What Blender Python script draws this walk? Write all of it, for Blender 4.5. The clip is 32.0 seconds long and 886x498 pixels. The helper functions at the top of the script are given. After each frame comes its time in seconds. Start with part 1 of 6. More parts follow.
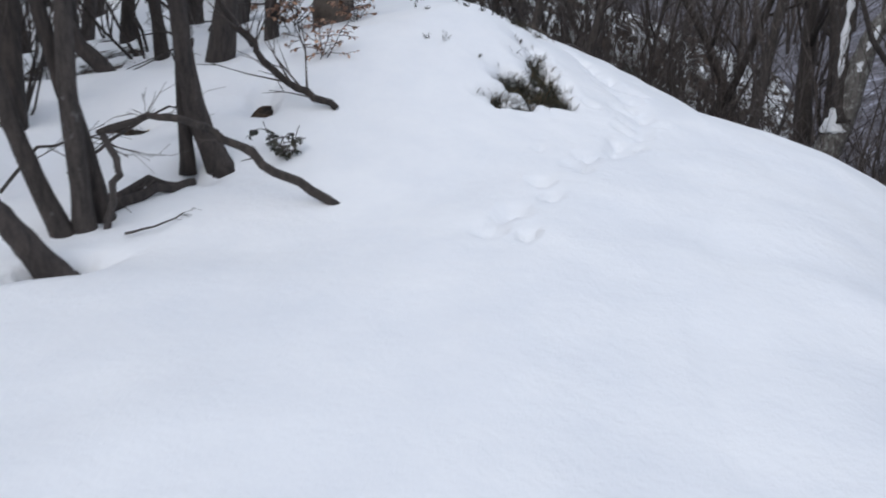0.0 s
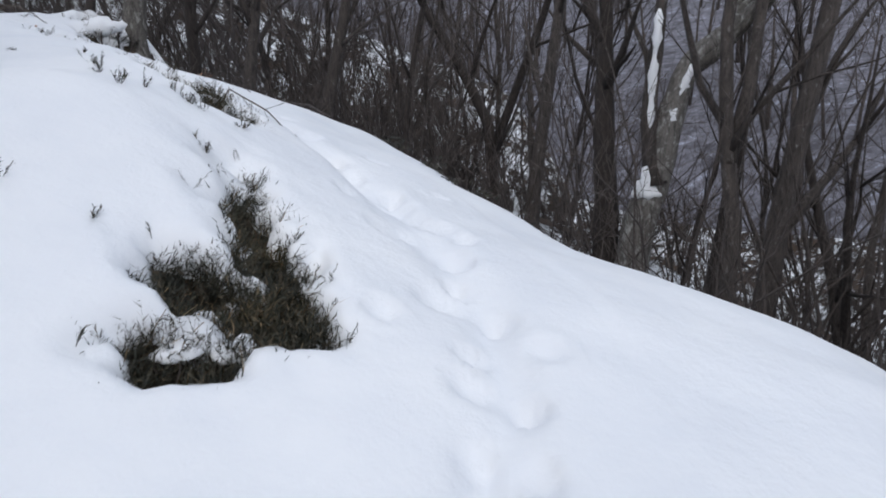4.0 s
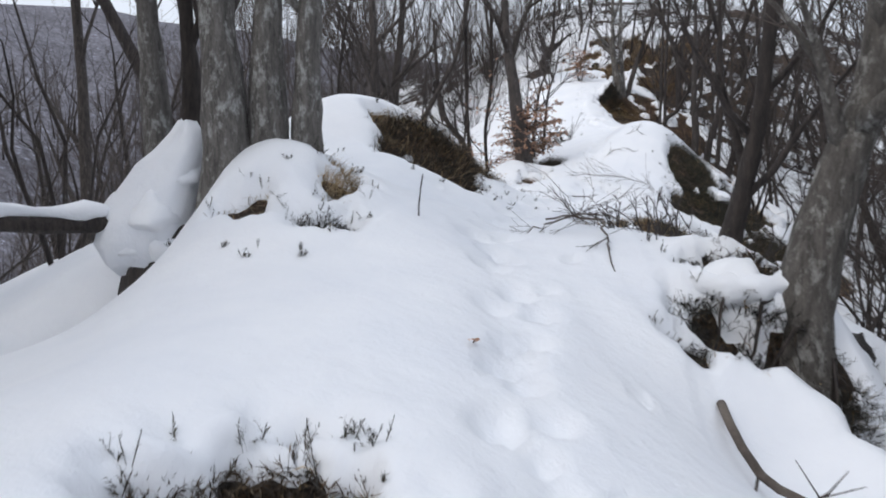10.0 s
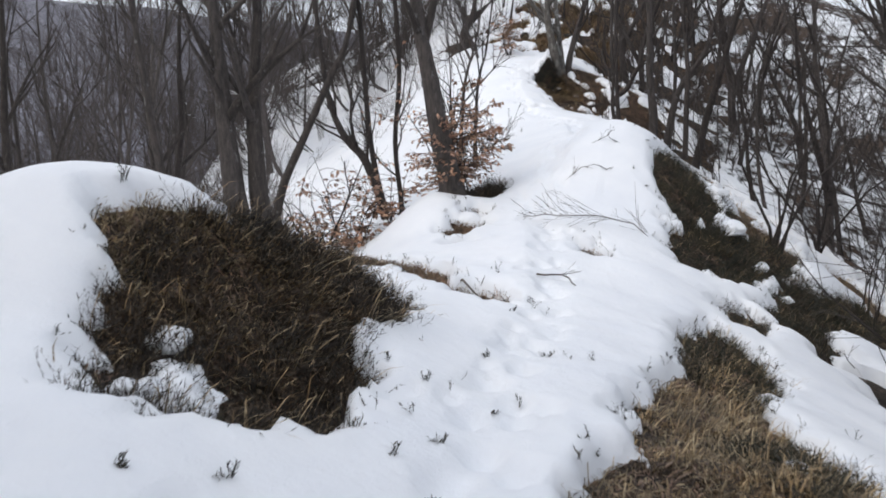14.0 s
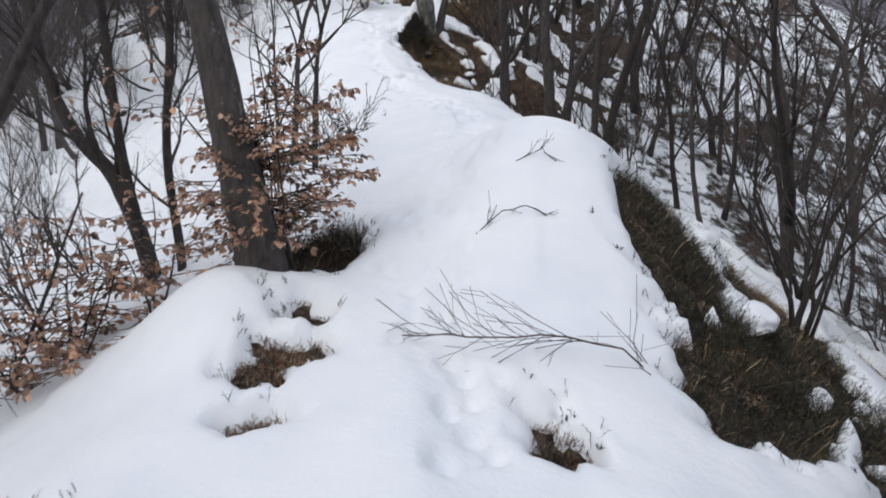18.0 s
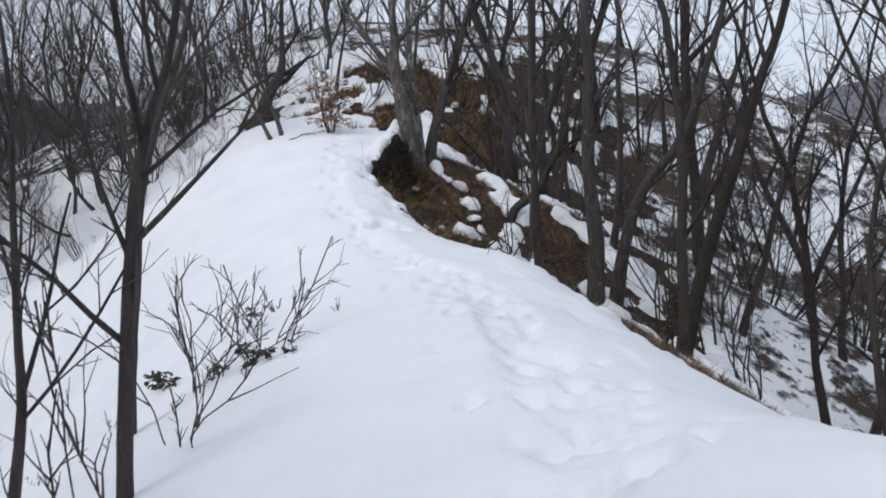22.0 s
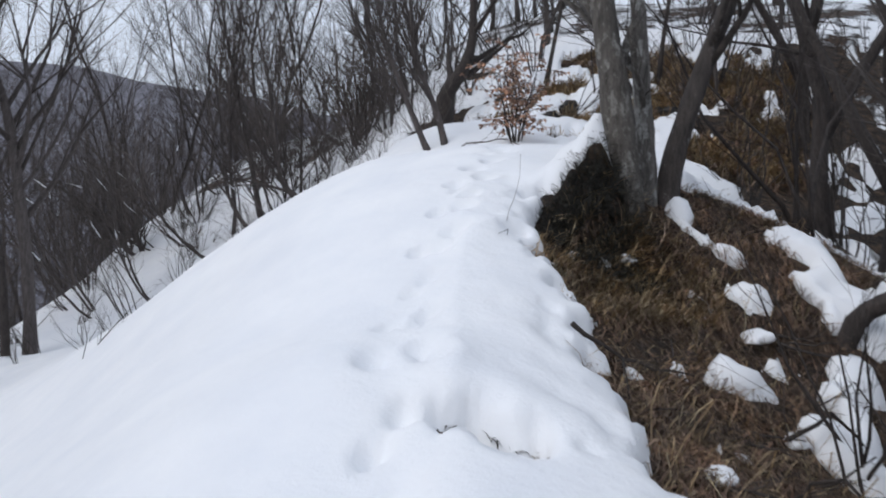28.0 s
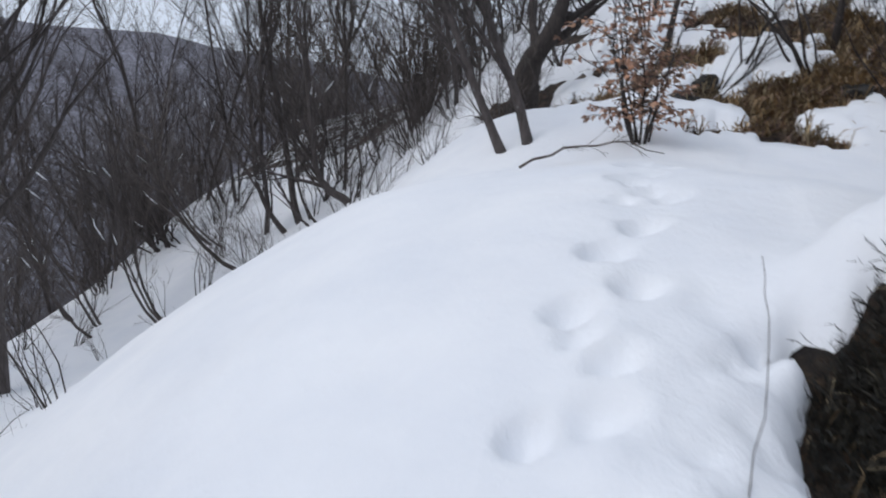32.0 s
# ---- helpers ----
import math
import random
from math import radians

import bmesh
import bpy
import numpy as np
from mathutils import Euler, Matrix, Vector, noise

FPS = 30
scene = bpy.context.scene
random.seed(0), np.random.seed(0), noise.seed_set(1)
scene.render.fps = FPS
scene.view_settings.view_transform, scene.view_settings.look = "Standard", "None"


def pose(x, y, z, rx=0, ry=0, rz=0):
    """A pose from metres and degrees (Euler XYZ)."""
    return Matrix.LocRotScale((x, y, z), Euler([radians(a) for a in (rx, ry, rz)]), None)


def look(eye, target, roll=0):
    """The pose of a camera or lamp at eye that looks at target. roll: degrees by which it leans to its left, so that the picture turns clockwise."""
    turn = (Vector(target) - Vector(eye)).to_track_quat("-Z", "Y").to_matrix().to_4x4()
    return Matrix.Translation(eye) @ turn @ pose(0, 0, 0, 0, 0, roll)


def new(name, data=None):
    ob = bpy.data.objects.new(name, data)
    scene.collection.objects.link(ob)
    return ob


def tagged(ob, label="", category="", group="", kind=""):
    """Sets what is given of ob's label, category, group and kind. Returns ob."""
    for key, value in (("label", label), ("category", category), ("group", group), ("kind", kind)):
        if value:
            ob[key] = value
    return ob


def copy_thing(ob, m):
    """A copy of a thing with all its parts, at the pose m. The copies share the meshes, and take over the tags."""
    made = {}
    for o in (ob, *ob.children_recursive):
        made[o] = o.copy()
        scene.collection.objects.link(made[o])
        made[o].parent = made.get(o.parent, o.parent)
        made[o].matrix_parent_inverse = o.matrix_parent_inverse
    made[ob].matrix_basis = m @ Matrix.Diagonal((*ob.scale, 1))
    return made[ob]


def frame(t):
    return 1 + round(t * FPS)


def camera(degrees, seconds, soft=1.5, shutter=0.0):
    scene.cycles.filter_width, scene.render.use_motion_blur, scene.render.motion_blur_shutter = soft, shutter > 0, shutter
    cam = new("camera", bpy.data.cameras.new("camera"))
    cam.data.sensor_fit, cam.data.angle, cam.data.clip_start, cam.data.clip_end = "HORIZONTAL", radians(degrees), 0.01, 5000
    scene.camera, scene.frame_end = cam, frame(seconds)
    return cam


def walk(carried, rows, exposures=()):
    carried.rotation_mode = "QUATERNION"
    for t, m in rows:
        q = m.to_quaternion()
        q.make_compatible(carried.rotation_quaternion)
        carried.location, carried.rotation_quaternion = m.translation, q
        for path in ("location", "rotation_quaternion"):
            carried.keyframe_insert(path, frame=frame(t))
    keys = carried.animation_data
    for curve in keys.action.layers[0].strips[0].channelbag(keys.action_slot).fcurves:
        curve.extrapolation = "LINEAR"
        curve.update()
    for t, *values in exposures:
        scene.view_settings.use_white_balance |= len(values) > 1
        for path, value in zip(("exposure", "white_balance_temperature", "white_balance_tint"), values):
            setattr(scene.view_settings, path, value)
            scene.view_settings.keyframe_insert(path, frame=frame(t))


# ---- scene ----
cam = camera(57.8, 32.0, 1.8, 0.3)
METRES, EYE, TILT, LEAN, TURN = 36.0, 1.35, -17.0, 0.0, 0.0
ROWS = [
    (0.0, 0.0, 0.0, 0.0, 0.0, 0.0, -0.0),
    (0.5, -0.0008, 0.0158, 0.0042, -3.84, 0.53, 2.09),
    (1.0, -0.0032, 0.0311, 0.0087, -7.37, 0.21, 2.98),
    (1.5, -0.0023, 0.0477, 0.0146, -13.44, 1.18, 4.97),
    (2.0, -0.0001, 0.0626, 0.0207, -17.59, 0.8, 5.53),
    (2.5, 0.0019, 0.0743, 0.0275, -20.19, -0.8, 5.43),
    (4.5, 0.0213, 0.1226, 0.0431, -16.45, 0.51, 5.31),
    (5.0, 0.0265, 0.1384, 0.0476, -13.47, -0.03, 2.63),
    (5.5, 0.0322, 0.15, 0.0517, -11.75, -0.12, 2.08),
    (6.0, 0.0361, 0.1638, 0.0572, -7.2, -0.59, 2.28),
    (6.5, 0.04, 0.1761, 0.063, -4.29, -2.98, 2.25),
    (7.0, 0.0446, 0.1908, 0.0687, 2.02, -2.79, 1.12),
    (7.5, 0.0412, 0.206, 0.0755, 10.03, -0.56, -2.82),
    (8.0, 0.0429, 0.2191, 0.0819, 12.9, 3.72, -3.53),
    (8.5, 0.0415, 0.2342, 0.0881, 19.49, 5.51, -5.09),
    (9.0, 0.0375, 0.2472, 0.0967, 24.67, 5.32, -8.66),
    (9.5, 0.0342, 0.2613, 0.1046, 28.13, 6.53, -8.89),
    (10.0, 0.0268, 0.2732, 0.1099, 31.89, 6.52, -9.24),
    (10.5, 0.0214, 0.2827, 0.1179, 33.36, 6.31, -9.12),
    (11.0, 0.016, 0.2956, 0.1251, 33.41, 6.56, -8.14),
    (11.5, 0.0079, 0.3078, 0.13, 33.0, 5.64, -8.13),
    (12.0, 0.0025, 0.3213, 0.1353, 31.12, 3.8, -7.6),
    (12.5, -0.0052, 0.3342, 0.1415, 29.96, 3.24, -7.03),
    (13.0, -0.014, 0.3478, 0.1485, 28.61, 3.99, -6.58),
    (13.5, -0.0233, 0.3622, 0.154, 27.78, 5.32, -6.08),
    (15.5, -0.0549, 0.4169, 0.1772, 23.57, 2.56, -2.89),
    (16.0, -0.0611, 0.4315, 0.182, 21.63, 3.37, -2.73),
    (16.5, -0.0676, 0.446, 0.185, 20.88, 4.15, -3.73),
    (17.0, -0.0741, 0.4616, 0.1885, 19.66, 5.14, -3.5),
    (17.5, -0.0798, 0.4751, 0.1939, 18.47, 4.65, -3.71),
    (18.0, -0.0842, 0.4897, 0.1996, 16.93, 2.95, -4.32),
    (18.5, -0.0875, 0.5072, 0.2046, 17.34, 2.42, -5.12),
    (19.0, -0.0964, 0.5242, 0.2087, 20.58, 3.0, -5.55),
    (19.5, -0.1026, 0.5414, 0.2126, 21.04, 5.37, -5.75),
    (20.0, -0.1107, 0.5624, 0.2157, 20.42, 7.31, -7.57),
    (20.5, -0.1192, 0.585, 0.2226, 17.2, 10.06, -6.85),
    (21.0, -0.1271, 0.6006, 0.2311, 16.58, 11.97, -4.57),
    (21.5, -0.1315, 0.6134, 0.238, 15.51, 12.79, -3.35),
    (22.0, -0.1338, 0.6242, 0.2426, 15.69, 12.37, -3.57),
    (22.5, -0.1366, 0.634, 0.2493, 15.21, 12.53, -5.28),
    (23.0, -0.1385, 0.6475, 0.2547, 16.03, 11.46, -5.3),
    (23.5, -0.1431, 0.6601, 0.26, 19.05, 9.73, -6.02),
    (24.0, -0.1442, 0.6705, 0.2657, 20.62, 8.0, -6.2),
    (24.5, -0.1474, 0.6828, 0.2705, 21.74, 6.32, -4.92),
    (26.5, -0.1641, 0.7374, 0.2877, 26.98, 5.46, -7.39),
    (27.0, -0.1691, 0.7496, 0.2905, 27.98, 5.84, -8.78),
    (27.5, -0.1742, 0.7657, 0.2955, 28.68, 9.32, -8.74),
    (28.0, -0.1798, 0.7789, 0.3011, 32.11, 11.43, -10.9),
    (28.5, -0.1852, 0.7902, 0.3063, 34.45, 13.02, -12.86),
    (29.0, -0.1919, 0.8005, 0.3113, 37.86, 16.39, -12.49),
    (29.5, -0.2016, 0.8106, 0.3146, 39.44, 14.91, -13.46),
    (30.0, -0.2102, 0.822, 0.3195, 37.47, 12.29, -11.49),
    (30.5, -0.2189, 0.8301, 0.324, 35.06, 10.77, -11.29),
    (31.0, -0.2224, 0.8396, 0.3273, 30.26, 9.23, -9.09),
    (31.5, -0.2289, 0.8467, 0.3322, 33.86, 8.07, -8.96),
    (32.0, -0.2379, 0.8531, 0.3407, 37.11, 8.05, -12.7),
]
walk(cam, [(t, pose(0, 0, EYE, TILT, LEAN, TURN) @ pose(METRES * x, METRES * y, METRES * z, 90 + pitch, roll, yaw)) for t, x, y, z, yaw, pitch, roll in ROWS],
     [(0, -0.05, 6350, 10), (5, 0.03, 6400, 10), (8, 0.14, 6550, 10), (10, 0.2, 6600, 10), (13, 0.3, 6750, 10), (16, 0.17, 6650, 10), (18, 0.08, 6600, 10), (20, -0.04, 6550, 10), (22, 0.0, 6450, 10), (27, 0, 6350, 10), (30, -0.02, 6400, 10), (32, -0.09, 6300, 10)])

# ---- sky and sun: a bright overcast winter day ----
world = bpy.data.worlds.new("overcast")
scene.world = world
world.use_nodes = True
wn = world.node_tree.nodes
sky = wn.new("ShaderNodeTexSky")
sky.sky_type, sky.sun_disc, sky.sun_elevation, sky.sun_rotation = "NISHITA", False, radians(42), radians(205)
sky.air_density, sky.dust_density, sky.ozone_density = 1.0, 6.0, 1.0
veil = wn.new("ShaderNodeMix")
veil.data_type = "RGBA"
veil.inputs[0].default_value = 0.86
veil.inputs[7].default_value = (7.1, 7.75, 8.9, 1)  # the cloud sheet
world.node_tree.links.new(sky.outputs[0], veil.inputs[6])
world.node_tree.links.new(veil.outputs[2], wn["Background"].inputs["Color"])
wn["Background"].inputs["Strength"].default_value = 0.11
sun = new("sun", bpy.data.lights.new("sun", "SUN"))
sun.data.energy, sun.data.angle, sun.data.color = 0.7, radians(35), (1.0, 0.97, 0.93)
sun.matrix_world = look((-12, -26, 28), (0, 0, 0))


# ---- materials ----
def material(name, rough=0.8):
    m = bpy.data.materials.new(name)
    m.use_nodes = True
    m.node_tree.nodes["Principled BSDF"].inputs["Roughness"].default_value = rough
    return m, m.node_tree.nodes, m.node_tree.links, m.node_tree.nodes["Principled BSDF"]


def noise_node(nodes, links, size, detail=4.0, rough=0.55, stretch=None, own=False):
    """Noise with lumps of that many metres, in the thing's own space."""
    coords = nodes.new("ShaderNodeTexCoord")
    mapping = nodes.new("ShaderNodeMapping")
    mapping.inputs["Scale"].default_value = stretch or (1, 1, 1)
    links.new(coords.outputs["Object"], mapping.inputs["Vector"])
    tex = nodes.new("ShaderNodeTexNoise")
    tex.inputs["Scale"].default_value, tex.inputs["Detail"].default_value, tex.inputs["Roughness"].default_value = 1 / size, detail, rough
    links.new(mapping.outputs["Vector"], tex.inputs["Vector"])
    return tex.outputs["Fac"]


def ramp_node(nodes, links, fac, stops):
    ramp = nodes.new("ShaderNodeValToRGB")
    while len(ramp.color_ramp.elements) < len(stops):
        ramp.color_ramp.elements.new(0.5)
    for e, (at, colour) in zip(ramp.color_ramp.elements, stops):
        e.position, e.color = at, (*colour, 1)
    links.new(fac, ramp.inputs["Fac"])
    return ramp.outputs["Color"]


def mix_node(nodes, links, fac, a, b, kind="MIX"):
    mix = nodes.new("ShaderNodeMix")
    mix.data_type, mix.blend_type = "RGBA", kind
    for socket, value in ((mix.inputs[0], fac), (mix.inputs[6], a), (mix.inputs[7], b)):
        if hasattr(value, "links"):
            links.new(value, socket)
        elif isinstance(value, tuple):
            socket.default_value = (*value, 1)
        else:
            socket.default_value = value
    return mix.outputs[2]


def bump_node(nodes, links, fac, depth, strength=1.0):
    bump = nodes.new("ShaderNodeBump")
    bump.inputs["Distance"].default_value, bump.inputs["Strength"].default_value = depth, strength
    links.new(fac, bump.inputs["Height"])
    return bump.outputs["Normal"]


def two_scale(name, stops, size, fine, rough, depth, stretch=None, vary=0.0):
    """A surface of mottled colour with fine grain and relief; vary: how far whole pieces differ."""
    m, nodes, links, shader = material(name, rough)
    big, small = noise_node(nodes, links, size, 5, 0.6, stretch), noise_node(nodes, links, fine, 6, 0.7, stretch)
    colour = ramp_node(nodes, links, big, stops)
    grain = ramp_node(nodes, links, small, [(0.25, (0.55, 0.55, 0.55)), (0.75, (1.25, 1.25, 1.25))])
    colour = mix_node(nodes, links, 0.75, colour, grain, "MULTIPLY")
    if vary:
        info = nodes.new("ShaderNodeObjectInfo")
        shade = ramp_node(nodes, links, info.outputs["Random"], [(0, (1 - vary,) * 3), (1, (1 + vary,) * 3)])
        colour = mix_node(nodes, links, 1.0, colour, shade, "MULTIPLY")
    links.new(colour, shader.inputs["Base Color"])
    links.new(bump_node(nodes, links, small, depth), shader.inputs["Normal"])
    return m


def snow_material():
    m, nodes, links, shader = material("snow", 0.62)
    soft = noise_node(nodes, links, 0.7, 4, 0.6)
    grain = noise_node(nodes, links, 0.018, 4, 0.7)
    crumbs = noise_node(nodes, links, 0.12, 5, 0.65)
    colour = ramp_node(nodes, links, soft, [(0.3, (0.80, 0.82, 0.86)), (0.7, (0.88, 0.89, 0.91))])
    links.new(colour, shader.inputs["Base Color"])
    first = nodes.new("ShaderNodeBump")
    first.inputs["Distance"].default_value = 0.012
    links.new(crumbs, first.inputs["Height"])
    second = nodes.new("ShaderNodeBump")
    second.inputs["Distance"].default_value = 0.0018
    links.new(grain, second.inputs["Height"])
    links.new(first.outputs["Normal"], second.inputs["Normal"])
    links.new(second.outputs["Normal"], shader.inputs["Normal"])
    shader.inputs["Specular IOR Level"].default_value = 0.25
    return m


def bark_material(name, dark, light, lichen, share):
    m, nodes, links, shader = material(name, 0.88)
    ridges = noise_node(nodes, links, 0.04, 6, 0.72, (1, 1, 0.22))
    blotch = noise_node(nodes, links, 0.075, 6, 0.72, (1, 1, 0.55))
    fine = noise_node(nodes, links, 0.012, 4, 0.7, (1, 1, 0.5))
    colour = ramp_node(nodes, links, ridges, [(0.3, dark), (0.72, light)])
    spots = ramp_node(nodes, links, blotch, [(share, (0, 0, 0)), (share + 0.12, (1, 1, 1))])
    colour = mix_node(nodes, links, spots, colour, lichen)
    grain = ramp_node(nodes, links, fine, [(0.25, (0.6, 0.6, 0.6)), (0.75, (1.2, 1.2, 1.2))])
    colour = mix_node(nodes, links, 0.7, colour, grain, "MULTIPLY")
    info = nodes.new("ShaderNodeObjectInfo")
    shade = ramp_node(nodes, links, info.outputs["Random"], [(0, (0.75, 0.72, 0.7)), (1, (1.2, 1.2, 1.22))])
    links.new(mix_node(nodes, links, 1.0, colour, shade, "MULTIPLY"), shader.inputs["Base Color"])
    links.new(bump_node(nodes, links, ridges, 0.02), shader.inputs["Normal"])
    return m


def leaf_material(name, stops, rough=0.7):
    """Alike small pieces whose shade differs from piece to piece."""
    m, nodes, links, shader = material(name, rough)
    geo = nodes.new("ShaderNodeNewGeometry")
    colour = ramp_node(nodes, links, geo.outputs["Random Per Island"], stops)
    fine = noise_node(nodes, links, 0.02, 3)
    grain = ramp_node(nodes, links, fine, [(0.3, (0.75, 0.75, 0.75)), (0.7, (1.15, 1.15, 1.15))])
    clump = noise_node(nodes, links, 0.3, 4, 0.65)
    tone = ramp_node(nodes, links, clump, [(0.32, (0.4, 0.42, 0.42)), (0.5, (0.95, 0.95, 0.95)), (0.68, (1.75, 1.6, 1.4))])
    colour = mix_node(nodes, links, 1.0, colour, tone, "MULTIPLY")
    links.new(mix_node(nodes, links, 0.8, colour, grain, "MULTIPLY"), shader.inputs["Base Color"])
    return m


def hazed_hillside_material():
    """Woods and snow seen from far across the valley, haze tinted into their colour."""
    m, nodes, links, shader = material("hazed_hillside", 0.95)
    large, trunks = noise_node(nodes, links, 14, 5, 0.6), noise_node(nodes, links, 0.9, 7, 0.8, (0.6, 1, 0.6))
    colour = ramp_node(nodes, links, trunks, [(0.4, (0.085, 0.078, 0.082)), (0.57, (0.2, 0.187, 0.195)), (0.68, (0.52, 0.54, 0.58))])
    # blue-grey tone paints the haze of the distance over woods and snow
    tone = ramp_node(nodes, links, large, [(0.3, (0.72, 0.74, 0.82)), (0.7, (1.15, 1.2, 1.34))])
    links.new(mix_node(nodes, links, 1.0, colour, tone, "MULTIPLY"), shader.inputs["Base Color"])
    links.new(bump_node(nodes, links, trunks, 0.15), shader.inputs["Normal"])
    return m


def woodfloor_material():
    """Snow under trees, broken by leaf litter, twigs and stems."""
    m, nodes, links, shader = material("woodland_floor", 0.85)
    large, small, fine = noise_node(nodes, links, 1.6, 5, 0.65), noise_node(nodes, links, 0.35, 6, 0.75), noise_node(nodes, links, 0.05, 3, 0.7)
    litter = ramp_node(nodes, links, fine, [(0.3, (0.014, 0.009, 0.006)), (0.7, (0.085, 0.05, 0.03))])
    cover = mix_node(nodes, links, 0.5, large, small)
    mask = ramp_node(nodes, links, cover, [(0.47, (0, 0, 0)), (0.52, (1, 1, 1))])
    links.new(mix_node(nodes, links, mask, litter, (0.8, 0.82, 0.85)), shader.inputs["Base Color"])
    links.new(bump_node(nodes, links, mask, 0.12), shader.inputs["Normal"])
    return m


SNOW = snow_material()
WOODFLOOR = woodfloor_material()
EARTH = two_scale("earth", [(0.3, (0.012, 0.009, 0.007)), (0.48, (0.045, 0.029, 0.019)), (0.62, (0.12, 0.075, 0.045)), (0.75, (0.2, 0.145, 0.085))], 0.12, 0.03, 0.95, 0.09)
HAZED_HILLSIDE = hazed_hillside_material()
BARK = bark_material("grey_bark", (0.026, 0.023, 0.022), (0.11, 0.092, 0.082), (0.27, 0.27, 0.26), 0.6)
LICHEN_BARK = bark_material("lichened_bark", (0.05, 0.046, 0.041), (0.21, 0.194, 0.176), (0.36, 0.36, 0.34), 0.52)
# paler than the grey bark: distance haze is mixed into the colour
HAZED_SAPLING_BARK = bark_material("hazed_sapling_bark", (0.035, 0.029, 0.027), (0.115, 0.098, 0.092), (0.24, 0.24, 0.23), 0.62)
DARK_BARK = bark_material("dark_bark", (0.018, 0.016, 0.016), (0.08, 0.064, 0.056), (0.19, 0.19, 0.18), 0.64)
TWIG = two_scale("twig_bark", [(0.3, (0.036, 0.031, 0.03)), (0.7, (0.11, 0.088, 0.076))], 0.2, 0.02, 0.85, 0.003, vary=0.25)
# twig colour lifted to stand for haze over the farther saplings
HAZED_SAPLING_TWIG = two_scale("hazed_sapling_twig_bark", [(0.3, (0.055, 0.046, 0.043)), (0.7, (0.15, 0.124, 0.11))], 0.2, 0.02, 0.85, 0.003, vary=0.25)
DEADWOOD = two_scale("dead_wood", [(0.3, (0.05, 0.038, 0.032)), (0.7, (0.18, 0.15, 0.125))], 0.25, 0.015, 0.9, 0.006, (1, 1, 1), 0.15)
HEATHER = leaf_material("heather_sprigs", [(0.0, (0.01, 0.013, 0.008)), (0.45, (0.027, 0.029, 0.017)), (0.8, (0.055, 0.045, 0.026)), (1.0, (0.11, 0.082, 0.05))])
BROWN_HEATH = leaf_material("brown_heath", [(0.0, (0.055, 0.034, 0.025)), (0.4, (0.15, 0.088, 0.06)), (0.8, (0.26, 0.162, 0.11)), (1.0, (0.4, 0.295, 0.21))])
# nearly black, for hollows only; the dark of the recess is set in this colour
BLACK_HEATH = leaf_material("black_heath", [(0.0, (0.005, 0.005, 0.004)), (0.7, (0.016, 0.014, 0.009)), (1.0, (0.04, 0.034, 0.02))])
EARTH_HEATH = leaf_material("earthy_heath", [(0.0, (0.02, 0.014, 0.009)), (0.5, (0.065, 0.042, 0.025)), (0.85, (0.12, 0.08, 0.045)), (1.0, (0.2, 0.14, 0.075))])
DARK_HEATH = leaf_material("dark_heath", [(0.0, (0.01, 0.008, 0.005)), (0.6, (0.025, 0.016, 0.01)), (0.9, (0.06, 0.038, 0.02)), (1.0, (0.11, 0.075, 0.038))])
STRAW = leaf_material("dry_grass", [(0.0, (0.16, 0.108, 0.058)), (0.6, (0.34, 0.25, 0.145)), (1.0, (0.5, 0.41, 0.26))])
BEECH_LEAF = leaf_material("dead_beech_leaves", [(0.0, (0.18, 0.1, 0.07)), (0.5, (0.37, 0.21, 0.145)), (1.0, (0.55, 0.36, 0.25))])
DARK_LEAF = leaf_material("dark_evergreen_leaves", [(0.0, (0.02, 0.022, 0.018)), (1.0, (0.06, 0.06, 0.045))])
ROCK = two_scale("rock", [(0.3, (0.018, 0.016, 0.015)), (0.7, (0.075, 0.07, 0.064))], 0.25, 0.03, 0.9, 0.03)


# ---- the lie of the land ----
# the ridge's line: y, x, height of the snow on it
SPINE = [
    (-10, 0.2, -0.35), (0, 0.0, 0.02), (3, 0.2, 0.16), (5.5, 1.1, 0.34), (7.3, 1.47, 0.56), (9, 1.49, 0.78), (11, 0.77, 1.12),
    (13, -0.19, 1.42), (14.7, -1.15, 1.58), (17.3, -2.45, 1.62), (20.5, -3.55, 1.50), (23, -4.5, 1.68), (25.7, -5.15, 2.2),
    (28.4, -5.9, 2.42), (31, -7.1, 2.62), (33, -8.4, 2.92), (35, -9.6, 3.72), (36.4, -10.3, 4.12), (38.8, -11.3, 4.3), (40.5, -12.0, 4.75),
    (46, -14.0, 7.4), (51, -16.0, 9.3), (58, -18.0, 9.6), (90, -20.0, 7.0), (160, -20.0, 7.0),
]
# flanks: y, slope beside the line, how far, slope beyond
LEFT = [
    (-10, 0.05, 3, -0.05), (0, 0.08, 3, 0.02), (5.9, 0.1, 2.2, 0.04), (7.4, 0.45, 1.6, -0.2), (10.5, 0.66, 0.85, -0.16), (12.6, 0.3, 1.2, -0.3),
    (14.5, 0.25, 1.8, -0.3), (18, 0.1, 2.2, -0.45), (20.4, 0.03, 1.9, -0.45), (22, 0.0, 1.1, -0.40), (24, -0.08, 1.0, -0.36), (27, -0.16, 1.5, -0.5),
    (33, -0.08, 1.5, -0.53), (38, -0.12, 2.1, -0.57), (46, -0.12, 3.2, -0.63), (60, -0.15, 4, -0.6),
]
